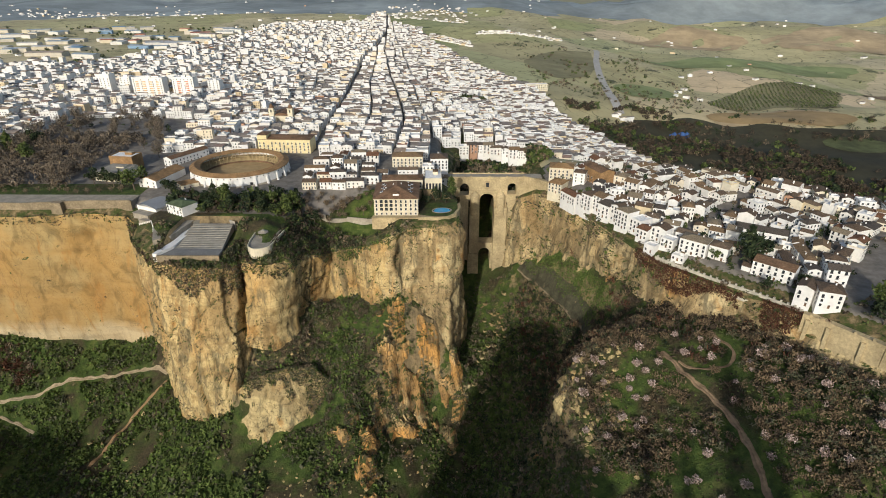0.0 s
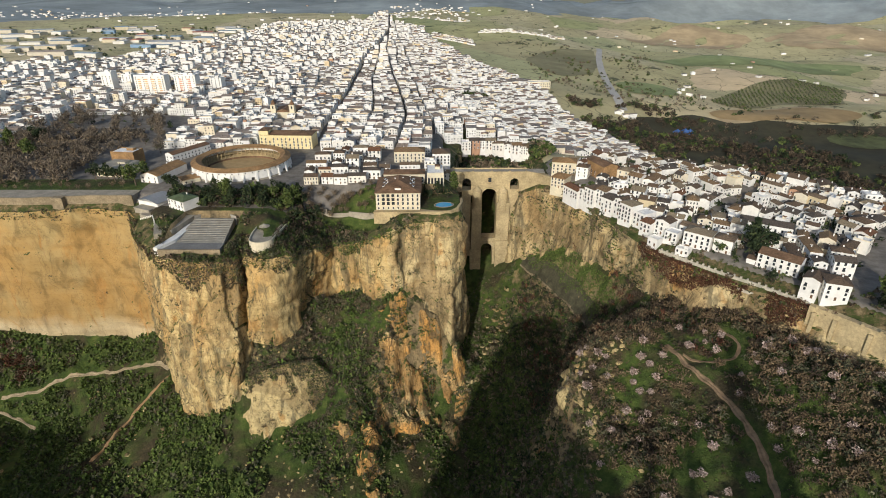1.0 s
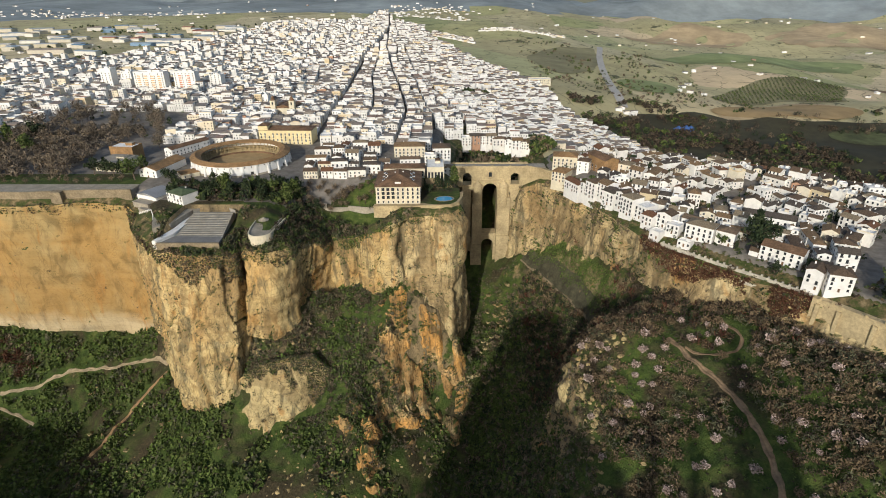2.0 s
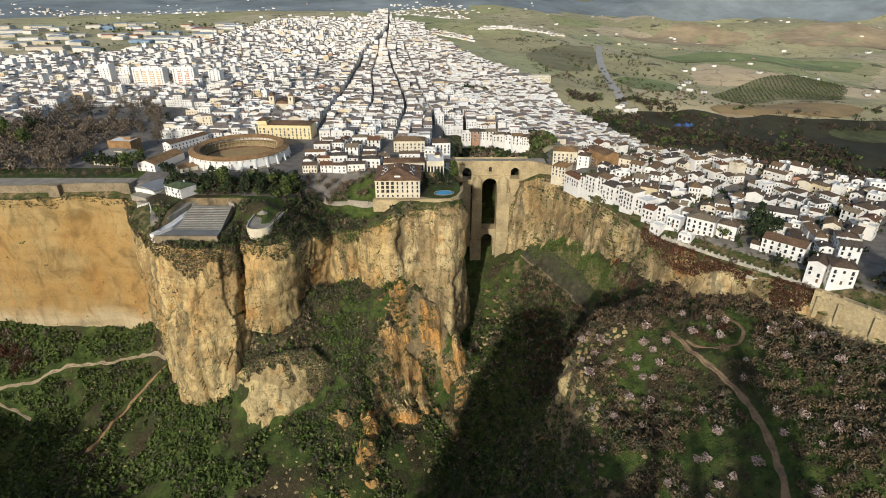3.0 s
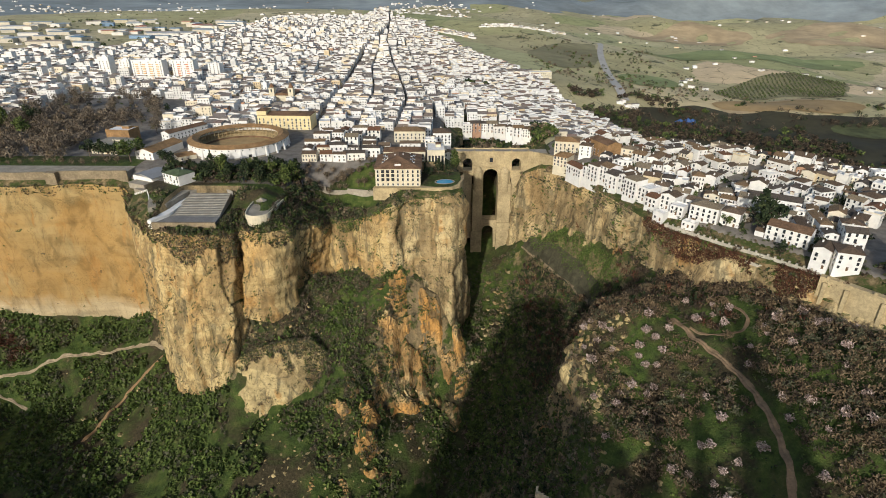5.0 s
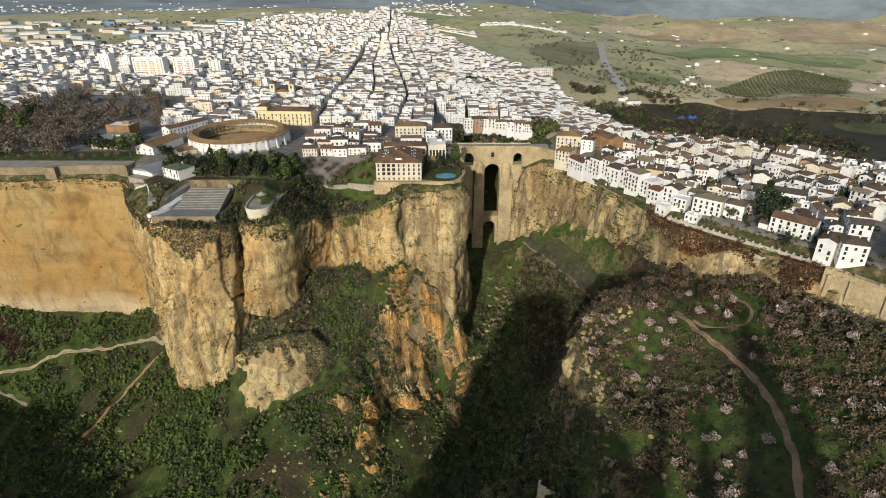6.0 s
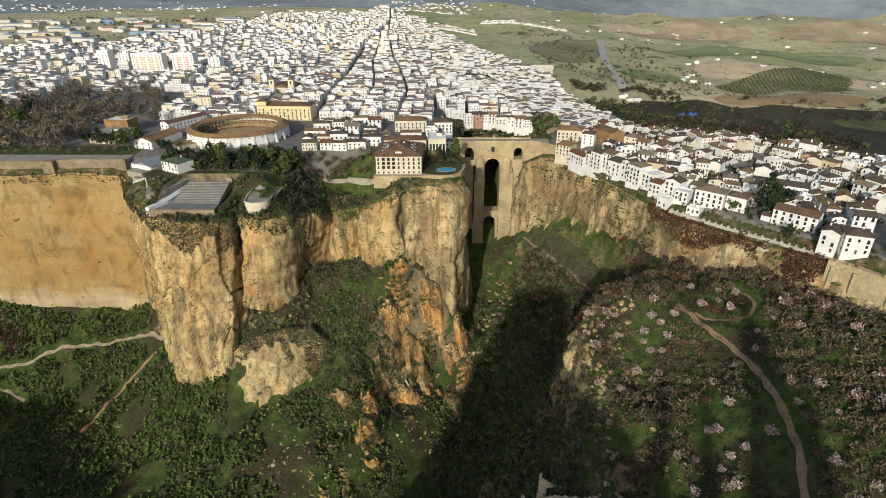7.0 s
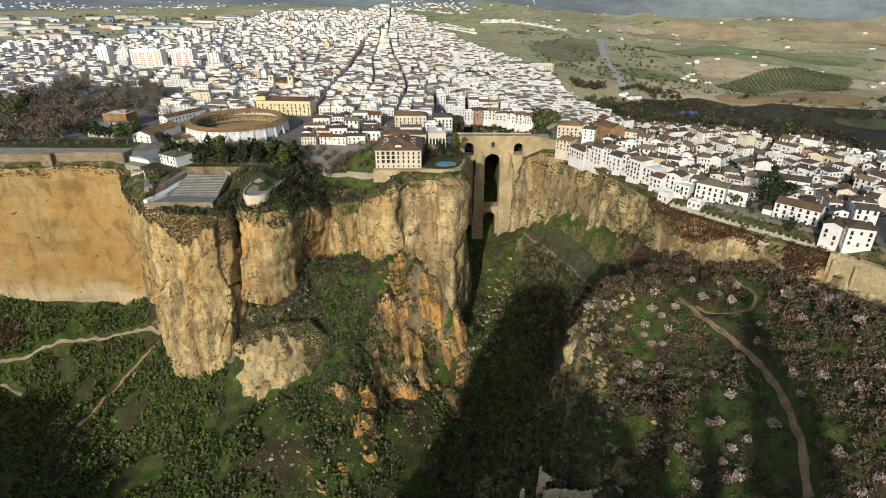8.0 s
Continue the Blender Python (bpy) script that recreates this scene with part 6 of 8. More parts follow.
def quad_mesh(name, q, mats, index=None):
    """One mesh from an array of quads (n, 4, 3)."""
    me = bpy.data.meshes.new(name)
    n = len(q)
    me.vertices.add(4 * n)
    me.vertices.foreach_set("co", np.asarray(q, dtype=np.float32).ravel())
    me.loops.add(4 * n)
    me.loops.foreach_set("vertex_index", np.arange(4 * n, dtype=np.int32))
    me.polygons.add(n)
    me.polygons.foreach_set("loop_start", np.arange(0, 4 * n, 4, dtype=np.int32))
    for m in (mats if isinstance(mats, (list, tuple)) else [mats]):
        me.materials.append(m)
    if index is not None:
        me.polygons.foreach_set("material_index", np.asarray(index, dtype=np.int32))
    me.update(calc_edges=True)
    me.validate()
    return me


def scatter(name, kinds, places, scales, mats, label, category):
    """Joined clumps at places (n, 3), each one of kinds, turned and scaled; materials at random."""
    pick = v_rng.integers(0, len(kinds), len(places))
    matpick = v_rng.integers(0, len(mats), len(places))
    qs, idx = [], []
    for k, kind in enumerate(kinds):
        sel = np.nonzero(pick == k)[0]
        if not len(sel):
            continue
        a = v_rng.uniform(0, 2 * math.pi, len(sel))
        c, s = np.cos(a)[:, None, None], np.sin(a)[:, None, None]
        q = kind[None] * scales[sel][:, None, None, None]
        x = q[..., 0] * c - q[..., 1] * s
        y = q[..., 0] * s + q[..., 1] * c
        q = np.stack([x, y, q[..., 2] * v_rng.uniform(0.75, 1.2, len(sel))[:, None, None]], -1) + places[sel][:, None, None, :]
        qs.append(q.reshape(-1, 4, 3))
        idx.append(np.repeat(matpick[sel], kind.shape[0]))
    ob = new(name, quad_mesh(name, np.concatenate(qs), mats, np.concatenate(idx)))
    return tagged(ob, label, category, kind="stuff")


SHRUBS = [leaf_cloud(12, 1.5, 1.4, 1.05, 1.15, 1.0, 100 + k, 0.5) + np.array([0, 0, 0.6]) for k in range(6)]
TWIGS = [leaf_cloud(26, 1.6, 1.6, 1.4, 1.3, 0.34, 120 + k, 0.2, 0.8) + np.array([0, 0, 1.0]) for k in range(6)]
SMALL = [leaf_cloud(9, 1.0, 1.0, 0.7, 0.8, 0.7, 140 + k, 0.4) + np.array([0, 0, 0.3]) for k in range(5)]
CROWNS = [leaf_cloud(30, 3.0, 2.9, 2.4, 1.8, 1.5, 160 + k, 0.55) + np.array([0, 0, 3.4]) for k in range(6)]


def on_ground(n, x0, x1, y0, y1, keep, seed):
    """Places on the ground in a box where keep(x, y) says so; none on the rock faces."""
    r = np.random.default_rng(seed)
    x, y = r.uniform(x0, x1, n), r.uniform(y0, y1, n)
    m = keep(x, y)
    x, y = x[m], y[m]
    tbl = inside(x, y, WEST_TABLE) | inside(x, y, EAST_TABLE)
    z = np.where(tbl & (y < 720), 0, np.where(y > 560, lie(x, y), height(x, y)))
    if tbl.any():
        z = np.where(tbl & (y < 720), deck(x, y), z)
    return np.stack([x, y, z], 1)


def low_land(x, y):
    return ~(inside(x, y, WEST_TABLE) | inside(x, y, EAST_TABLE))


def patchy(x, y, size, level, seed):
    return fbm(x / size, y / size, octaves=3, seed=seed) > level


def off_path(x, y):
    d = np.full(len(x), 1e9)
    for line in PATHS:
        d = np.minimum(d, edge_distance(x, y, line))
    return d > 4.4


PATHS = [
    [(140, 292), (143.4, 281.9), (147.3, 270.3), (153.9, 257.2), (157.8, 242.3), (159.3, 226.7), (158.9, 213), (158.4, 200.6), (156.2, 188.2), (150, 165)],
    [(-396, 389), (-362, 393), (-344, 401), (-320, 408), (-286, 406), (-260, 399), (-240, 391)],
    [(-283, 325), (-279.6, 337.6), (-275, 353.8), (-265.5, 366.9), (-252.8, 376.6), (-239, 385)],
    [(-420, 384), (-390, 378), (-375, 375), (-356, 367)],
    [(146, 281), (159, 272), (172, 270), (177, 276), (177, 285), (170, 294)],
    [(205, 262), (216, 258), (226, 249), (236, 240)],
]
for k, line in enumerate(PATHS):
    c = along([(*p, 0) for p in line], 1.6)[:, :2]
    for _ in range(6):
        c[1:-1] = (c[:-2] + 2 * c[1:-1] + c[2:]) / 4
    t = np.gradient(c, axis=0)
    t /= np.linalg.norm(t, axis=1)[:, None]
    nrm = np.stack([-t[:, 1], t[:, 0]], 1)
    x_mid = line[len(line) // 2][0]
    half = (1.7, 1.7, 1.5, 1.2, 1.0, 1.0)[k] * (1 + 0.2 * np.sin(np.arange(len(c)) * 0.7))
    off = np.array([-1.0, -0.5, 0.0, 0.5, 1.0])
    P = c[:, None, :] + nrm[:, None, :] * (off[None, :] * half[:, None])[..., None]
    z = height(P[..., 0], P[..., 1]).reshape(P.shape[:2])
    z = np.maximum(z, z.mean(1, keepdims=True)) + 0.45 - 0.5 * (np.abs(off) > 0.9)[None, :]
    V = np.concatenate([P, z[..., None]], -1).reshape(-1, 3)
    i = np.arange(len(c) * 5).reshape(len(c), 5)
    tagged(new("path", mesh("path", V, np.stack([i[:-1, :-1], i[:-1, 1:], i[1:, 1:], i[1:, :-1]], -1).reshape(-1, 4), (GRAVEL if k in (1, 3) else DIRT) if x_mid < 0 else EARTH)), "pale trodden dirt path across the slope", "path", kind="structure")

WALL_LINE = [(73.4, 489.2), (86.3, 462.9), (98, 436), (108, 410), (113, 390), (112, 372)]


def bank(x, y):
    """Metres uphill of the curved wall in the gorge; negative below it or past its ends."""
    d = edge_distance(x, y, WALL_LINE)
    over = x > np.interp(y, [p[1] for p in WALL_LINE[::-1]], [p[0] for p in WALL_LINE[::-1]])
    return np.where(over & (y > 372) & (y < 492), d, -1.0)


# scrub on the slopes
hill = lambda x, y: low_land(x, y) & (x > 80) & (y < 340) & off_path(x, y)
west_low = lambda x, y: low_land(x, y) & ~((x > -158) & (x < -90) & (y < 338 + 0.3 * (x + 136)) & (y > 306 + 0.42 * np.maximum(x + 138, 0))) & (x < 70) & off_path(x, y) & (rocky(x, y) < 0.5)
P = on_ground(26000, -470, 70, 180, 440, lambda x, y: west_low(x, y) & patchy(x, y, 30, -0.45, 51) & ~((x > -150) & (x < 20) & (y > 235) & patchy(x, y, 20, 0.1, 58)), 1)
scatter("scrub", SHRUBS, P, v_rng.uniform(0.6, 1.75, len(P)) ** 1.3, [F_GREEN, F_BRIGHT, F_OLIVE, F_BRIGHT, F_GREEN, F_GREEN], "dark green scrub on the gorge slopes", "scrub")
P = on_ground(6500, -160, 75, 180, 500, lambda x, y: west_low(x, y) & patchy(x, y, 28, -0.1, 52), 2)
scatter("dry_scrub", TWIGS, P, v_rng.uniform(0.5, 1.3, len(P)), [F_BROWN, F_OLIVE, F_OLIVE, F_BROWN], "brown leafless scrub on the gorge slopes", "scrub")
P = on_ground(7500, 60, 300, 110, 345, lambda x, y: hill(x, y) & patchy(x, y, 26, -0.55, 53), 3)
scatter("hill_scrub", SMALL, P, v_rng.uniform(0.5, 1.2, len(P)), [F_GREEN, F_DARK, F_UMBER, F_BRIGHT], "low green and brown scrub on the hillside", "scrub")
P = on_ground(4600, 70, 300, 225, 470, lambda x, y: low_land(x, y) & (y > 300 - 0.42 * (x - 100)) & off_path(x, y) & ((bank(x, y) < 0) | (bank(x, y) > 19)), 4)
scatter("bare_thicket", TWIGS, P, v_rng.uniform(1.1, 2.3, len(P)), [F_UMBER, F_UMBER, F_RUST, F_DARK, F_ORCHARD, F_UMBER], "thicket of bare brown trees under the cliff", "thicket")
P = on_ground(1500, 15, 85, 180, 420, lambda x, y: low_land(x, y) & (x < 72 + 0.05 * (y - 300)), 5)
scatter("gorge_thicket", TWIGS + SHRUBS[:2], P, v_rng.uniform(0.9, 2.2, len(P)), [F_BROWN, F_GREEN, F_DARK], "dark thicket in the bottom of the gorge", "thicket")
P = on_ground(1000, 18, 112, 545, 640, lambda x, y: (y < 618) & (low_land(x, y) | (y > 575)), 6)
P[:, 2] = np.maximum(P[:, 2], -34)
scatter("upper_gorge_trees", CROWNS, P, v_rng.uniform(1.2, 2.2, len(P)), [F_DARK, F_GREEN, F_BROWN], "dark trees crowding the upper gorge", "trees")

P = on_ground(1500, 52, 96, 160, 335, lambda x, y: low_land(x, y) & (x < 82), 41)
scatter("gorge_side_scrub", TWIGS + SHRUBS, P, v_rng.uniform(0.7, 1.6, len(P)), [F_BROWN, F_GREEN, F_OLIVE], "brown and green scrub on the gorge side", "scrub")
P = on_ground(16000, 70, 142, 372, 492, lambda x, y: low_land(x, y) & (bank(x, y) > 5 + 2.0 * np.sin(y / 7)) & (bank(x, y) < 19), 42)[:2600]
scatter("fresh_grass", SMALL, P, v_rng.uniform(0.55, 1.0, len(P)), [F_BRIGHT, F_BRIGHT, F_BRIGHT, F_GREEN], "bright green grass under the cliff", "grass")
P = on_ground(1500, 60, 112, 318, 470, lambda x, y: low_land(x, y) & (bank(x, y) < 0), 44)
scatter("east_slope_scrub", SHRUBS + TWIGS, P, v_rng.uniform(0.8, 1.7, len(P)), [F_DARK, F_GREEN, F_BROWN, F_DARK], "dark scrub on the east slope of the gorge", "scrub")

P = on_ground(5200, -152, -62, 314, 412, lambda x, y: low_land(x, y) & (rocky(x, y) < 0.55) & patchy(x, y, 16, -0.35, 57) & ~((x < -90) & (y < 334 + 0.3 * (x + 136)) & (y > 306 + 0.42 * np.maximum(x + 138, 0))), 45)
scatter("talus_scrub", SHRUBS + TWIGS[:3], P, v_rng.uniform(0.5, 1.25, len(P)), [F_OLIVE, F_BROWN, F_GREEN, F_OLIVE, F_BROWN, F_UMBER], "olive and brown scrub on the talus below the lookout", "scrub")

# growth on the rock faces
for name, n, mats, size in (("rock_slab", 160, [F_OLIVE, F_BROWN], 0.6), ("crag_spur", 1100, [F_GREEN, F_OLIVE, F_BROWN, F_GREEN], 0.9), ("hill_crag", 220, [F_GREEN, F_OLIVE, F_BROWN], 0.9), ("cliff_bay", 60, [F_GREEN, F_BROWN], 0.7), ("cliff_salient", 900, [F_GREEN, F_OLIVE, F_BROWN, F_UMBER], 0.6), ("cliff_lookout", 420, [F_GREEN, F_OLIVE, F_UMBER], 0.55), ("cliff_recess", 120, [F_GREEN, F_BRIGHT], 0.7), ("cliff_hotel", 900, [F_GREEN, F_OLIVE, F_BROWN], 0.65), ("cliff_east", 1500, [F_GREEN, F_BROWN, F_BRIGHT, F_OLIVE, F_DARK], 1.0)):
    V = CLIFF_PLACES[name]
    m = fbm(V[:, 0] / 14, V[:, 1] / 14, V[:, 2] / 9, 3, 61) > 0.22
    V = V[m]
    V = V[v_rng.permutation(len(V))[:n]]
    scatter(name.replace("cliff_", "").replace("crag_", "").replace("rock_", "").replace("_crag", "_brow") + "_growth", SMALL + SHRUBS[:3] + TWIGS[:2], V, v_rng.uniform(0.5, 1.4, len(V)) * size, mats, "small bushes rooted on the rock ledges", "bushes")
# shaggy brow of the salient, the lookout and the shoulder beside the hotel
V = CLIFF_PLACES["rock_slab"]
V = V[(V[:, 2] > -110 + 9 * fbm(V[:, 0] / 9, V[:, 1] / 9, 0, 2, 76)) | (V[:, 0] + 0.5 * (V[:, 2] + 120) > -104 + 8 * fbm(V[:, 2] / 7, V[:, 1] / 9, 0, 2, 77))]
V = V[v_rng.permutation(len(V))[:850]]
scatter("slab_fringe", SHRUBS + TWIGS[:3], V, v_rng.uniform(0.5, 1.1, len(V)), [F_OLIVE, F_BROWN, F_OLIVE, F_GREEN], "olive scrub creeping over the edge of the slab", "scrub")
for name, low, n, mats in (("cliff_salient", 15, 1500, [F_UMBER, F_OLIVE, F_BROWN, F_GREEN, F_ORCHARD]), ("cliff_lookout", 7, 420, [F_UMBER, F_OLIVE, F_GREEN]), ("cliff_recess", 6, 330, [F_GREEN, F_BRIGHT, F_OLIVE]), ("cliff_hotel", 5, 260, [F_GREEN, F_OLIVE]), ("cliff_bay", 5, 500, [F_GREEN, F_OLIVE, F_UMBER])):
    V = CLIFF_PLACES[name]
    V = V[V[:, 2] > np.interp(V[:, 0], [p[0] for p in FACES[name[6:]][0]], [p[2] for p in FACES[name[6:]][0]]) - low * (1 + 0.9 * fbm(V[:, 0] / 13, V[:, 1] / 13, 0, 2, 75))]
    V = V[v_rng.permutation(len(V))[:n]]
    scatter(name[6:] + "_brow", SMALL + SHRUBS[:3] + TWIGS[:2], V, v_rng.uniform(0.5, 1.2, len(V)), mats, "bushes hanging over the brow of the cliff", "bushes")
V = CLIFF_PLACES["cliff_east"]
near_wall = (V[:, 2] > -23 - 6 * np.sin(V[:, 0] / 6)) & (((V[:, 0] > 142) & (V[:, 0] < 190)) | ((V[:, 0] > 198) & (V[:, 0] < 218)) | ((V[:, 0] > 184) & (fbm(V[:, 0] / 9, V[:, 1] / 9, 0, 2, 71) > 0.25) & (V[:, 0] < 224)))
V = V[near_wall]
V = V[v_rng.permutation(len(V))[:3000]]
scatter("rust_creeper", TWIGS + SHRUBS[:2], V, v_rng.uniform(0.7, 1.4, len(V)), [F_RUST], "rust-brown creeper hanging below the rim wall", "creeper")
V = CLIFF_PLACES["cliff_east"]
V = V[(V[:, 2] > -30) & (V[:, 1] > 345) & (fbm(V[:, 0] / 12, V[:, 1] / 12, V[:, 2] / 12, 2, 72) > 0.05)]
V = V[v_rng.permutation(len(V))[:700]]
scatter("rim_bushes", TWIGS + SHRUBS[:3], V, v_rng.uniform(0.5, 1.2, len(V)), [F_BROWN, F_GREEN, F_BROWN], "brown and green bushes along the top of the cliff", "bushes")

# banks under the terraces and the shoulder beside the hotel
P = on_ground(3000, -262, 12, 352, 470, lambda x, y: inside(x, y, WEST_TABLE) & (edge_distance(x, y, WEST_RIM) < 30) & patchy(x, y, 15, -0.1, 81) & ~((x > -208) & (x < -160) & (y > 358) & (y < 418)) & ~((x > -152) & (x < -122) & (y > 365) & (y < 405)) & ~((x > -62) & (y > 417)) & ~((x < -200) & (y > 405)), 8)
scatter("bank_bushes", SHRUBS + TWIGS[:2], P, v_rng.uniform(0.6, 1.4, len(P)), [F_GREEN, F_OLIVE, F_BROWN, F_DARK], "bushes on the banks under the terraces", "bushes")

P = on_ground(5200, -212, -62, 345, 440, lambda x, y: inside(x, y, WEST_TABLE) & (edge_distance(x, y, WEST_RIM) < 9) & ~((x > -207) & (x < -160) & (y > 359)), 82)[:900]
scatter("brink_bushes", SHRUBS + TWIGS[:3], P, v_rng.uniform(0.8, 1.7, len(P)), [F_UMBER, F_OLIVE, F_GREEN, F_DARK, F_BROWN], "brown and green bushes along the brink of the cliff", "bushes")
P = on_ground(2600, -128, -88, 372, 432, lambda x, y: inside(x, y, WEST_TABLE), 83)[:330]
scatter("shoulder_thicket", TWIGS + SHRUBS[:2], P, v_rng.uniform(1.0, 1.8, len(P)), [F_UMBER, F_DARK, F_GREEN, F_UMBER], "dark bushes on the bank beside the lookout", "bushes")
P = on_ground(2600, 132, 250, 240, 400, lambda x, y: inside(x, y, EAST_TABLE) & (edge_distance(x, y, EAST_RIM) > 1.5) & (edge_distance(x, y, EAST_RIM) < 24) & patchy(x, y, 9, -0.1, 84), 84)
P = np.array([p for p in P if free(p[0], p[1], 0.5)])
scatter("garden_shrubs", SHRUBS, P, v_rng.uniform(0.45, 1.05, len(P)), [F_GREEN, F_DARK, F_UMBER, F_OLIVE], "hedges and shrubs in the gardens above the cliff", "shrubs")


def trunk_mesh(name, h, r, limbs, seed, mat=BARK):
    rnd = random.Random(seed)
    b = Build()

    def limb(p, q, r0, r1, n=6):
        d = (Vector(q) - Vector(p)).normalized()
        e = d.orthogonal().normalized()
        g_ = d.cross(e)
        v = [tuple(Vector(c) + (e * math.cos(2 * math.pi * i / n) + g_ * math.sin(2 * math.pi * i / n)) * rr) for c, rr in ((p, r0), (q, r1)) for i in range(n)]
        b.add(v, [(i, (i + 1) % n, n + (i + 1) % n, n + i) for i in range(n)])
    top = (rnd.uniform(-0.2, 0.2), rnd.uniform(-0.2, 0.2), h)
    limb((0, 0, -1.0), top, r, r * 0.6)
    for k in range(limbs):
        a = 2 * math.pi * k / max(1, limbs) + rnd.uniform(-0.4, 0.4)
        s = rnd.uniform(0.5, 1.0) * h
        mid = (top[0] + s * math.cos(a), top[1] + s * math.sin(a), h + rnd.uniform(0.5, 0.9) * h)
        limb(top, mid, r * 0.55, r * 0.28, 5)
        for q in (-0.5, 0.6):
            limb(mid, (mid[0] + 0.6 * s * math.cos(a + q), mid[1] + 0.6 * s * math.sin(a + q), mid[2] + 0.5 * h), r * 0.28, r * 0.1, 4)
    return b.make(name, [mat])


def tree(name, h, r, limbs, crown, mat, seed, label, group):
    ob = thing(name, 0, 0, 0, 0, label=label, category="tree", group=group)
    part("trunk", trunk_mesh("trunk", h, r, limbs, seed), ob)
    part("crown", quad_mesh("crown", crown, mat), ob)
    return ob


class Grove:
    """Copies of a few pattern trees; the first of each pattern is the pattern itself."""

    def __init__(self, patterns):
        self.p, self.used = patterns, [False] * len(patterns)

    def plant(self, k, x, y, z, scale):
        k %= len(self.p)
        m = pose(x, y, z, 0, 0, random.Random(int(x * 13 + y * 7)).uniform(0, 360)) @ Matrix.Scale(scale, 4)
        if self.used[k]:
            ob = copy_thing(self.p[k], pose(x, y, z))
            ob.matrix_basis = m
        else:
            self.used[k] = True
            self.p[k].matrix_basis = m


def two(a, b):
    return np.concatenate([a, b])


almond = Grove([tree("almond_tree", 1.5, 0.2, 4, leaf_cloud(150, 2.5, 2.4, 1.8, 0.8, 0.5, 200 + k, 0.3) + np.array([0, 0, 3.6]), F_PINK if k % 2 == 0 else F_ORCHARD, 300 + k,
                     "almond tree in pale pink blossom" if k % 2 == 0 else "leafless brown almond tree", "trees on the hillside") for k in range(6)])
P = on_ground(900, 80, 300, 120, 335, lambda x, y: hill(x, y) & patchy(x, y, 40, -0.55, 91), 11)
t_r = random.Random(3)
kept = []
for x, y, z in P:
    if all((x - a) ** 2 + (y - b) ** 2 > 15 for a, b in kept) and len(kept) < 270:
        kept.append((x, y))
        pinkish = y < 300 and t_r.random() < 0.62
        almond.plant(t_r.choice((0, 2, 4)) if pinkish else t_r.choice((1, 3, 5)), x, y, z - 0.2, t_r.uniform(0.7, 1.3))

TREE_TWIGS = [leaf_cloud(36, 2.9, 2.8, 2.1, 1.2, 0.6, 190 + k, 0.35, 0.3) + np.array([0, 0, 3.2]) for k in range(6)]
P = on_ground(4800, 88, 300, 110, 345, lambda x, y: hill(x, y) & (patchy(x, y, 30, -0.2, 93) | (x > 175)), 19)
scatter("orchard_thicket", TREE_TWIGS, P, v_rng.uniform(0.6, 1.25, len(P)), [F_ORCHARD, F_ORCHARD, F_UMBER, F_ORCHARD, F_OLIVE], "close-grown bare orchard trees on the hillside", "thicket")
park = Grove([tree("park_tree", 3.6, 0.35, 5, leaf_cloud(260, 5.6, 5.4, 4.6, 1.9, 0.42, 220 + k, 0.15, 0.9) + np.array([0, 0, 8.0]), F_GREY, 320 + k, "tall leafless brown park tree", "trees of the park") for k in range(4)])
kept = []
P = on_ground(2600, -620, -275, 464, 745, lambda x, y: (x > -610 + 0.9 * np.maximum(y - 620, 0)) & ((x < -332) | (y > 560)) & (x + 0.45 * (y - 560) < -285), 12)
for x, y, z in P:
    if all((x - a) ** 2 + (y - b) ** 2 > 46 for a, b in kept) and free(x, y, 2) and len(kept) < 150:
        kept.append((x, y))
        park.plant(len(kept), x, y, z, t_r.uniform(0.85, 1.3))

def lobed(k):
    """A crown of several uneven lobes, or a ragged cone."""
    r = np.random.default_rng(900 + k)
    if k % 2:
        q = leaf_cloud(300, 1.0, 1.0, 1.0, 1.1, 0.7, 240 + k, 0.55)
        c = q.mean(1, keepdims=True)
        zz = np.clip((c[..., 2:3] + 1.2) / 2.4, 0, 1)
        return q - c + np.concatenate([c[..., :2] * (4.3 - 3.7 * zz) * (1 + 0.25 * np.sin(zz * 22 + k)), 2.0 + zz * 11.5], -1)
    return np.concatenate([leaf_cloud(75, 2.5, 2.4, 1.8, 1.0, 0.75, 240 + 10 * k + j, 0.4) + np.array([r.uniform(-2.6, 2.6), r.uniform(-2.6, 2.6), 6.0 + r.uniform(-1.6, 2.8)]) for j in range(5)])


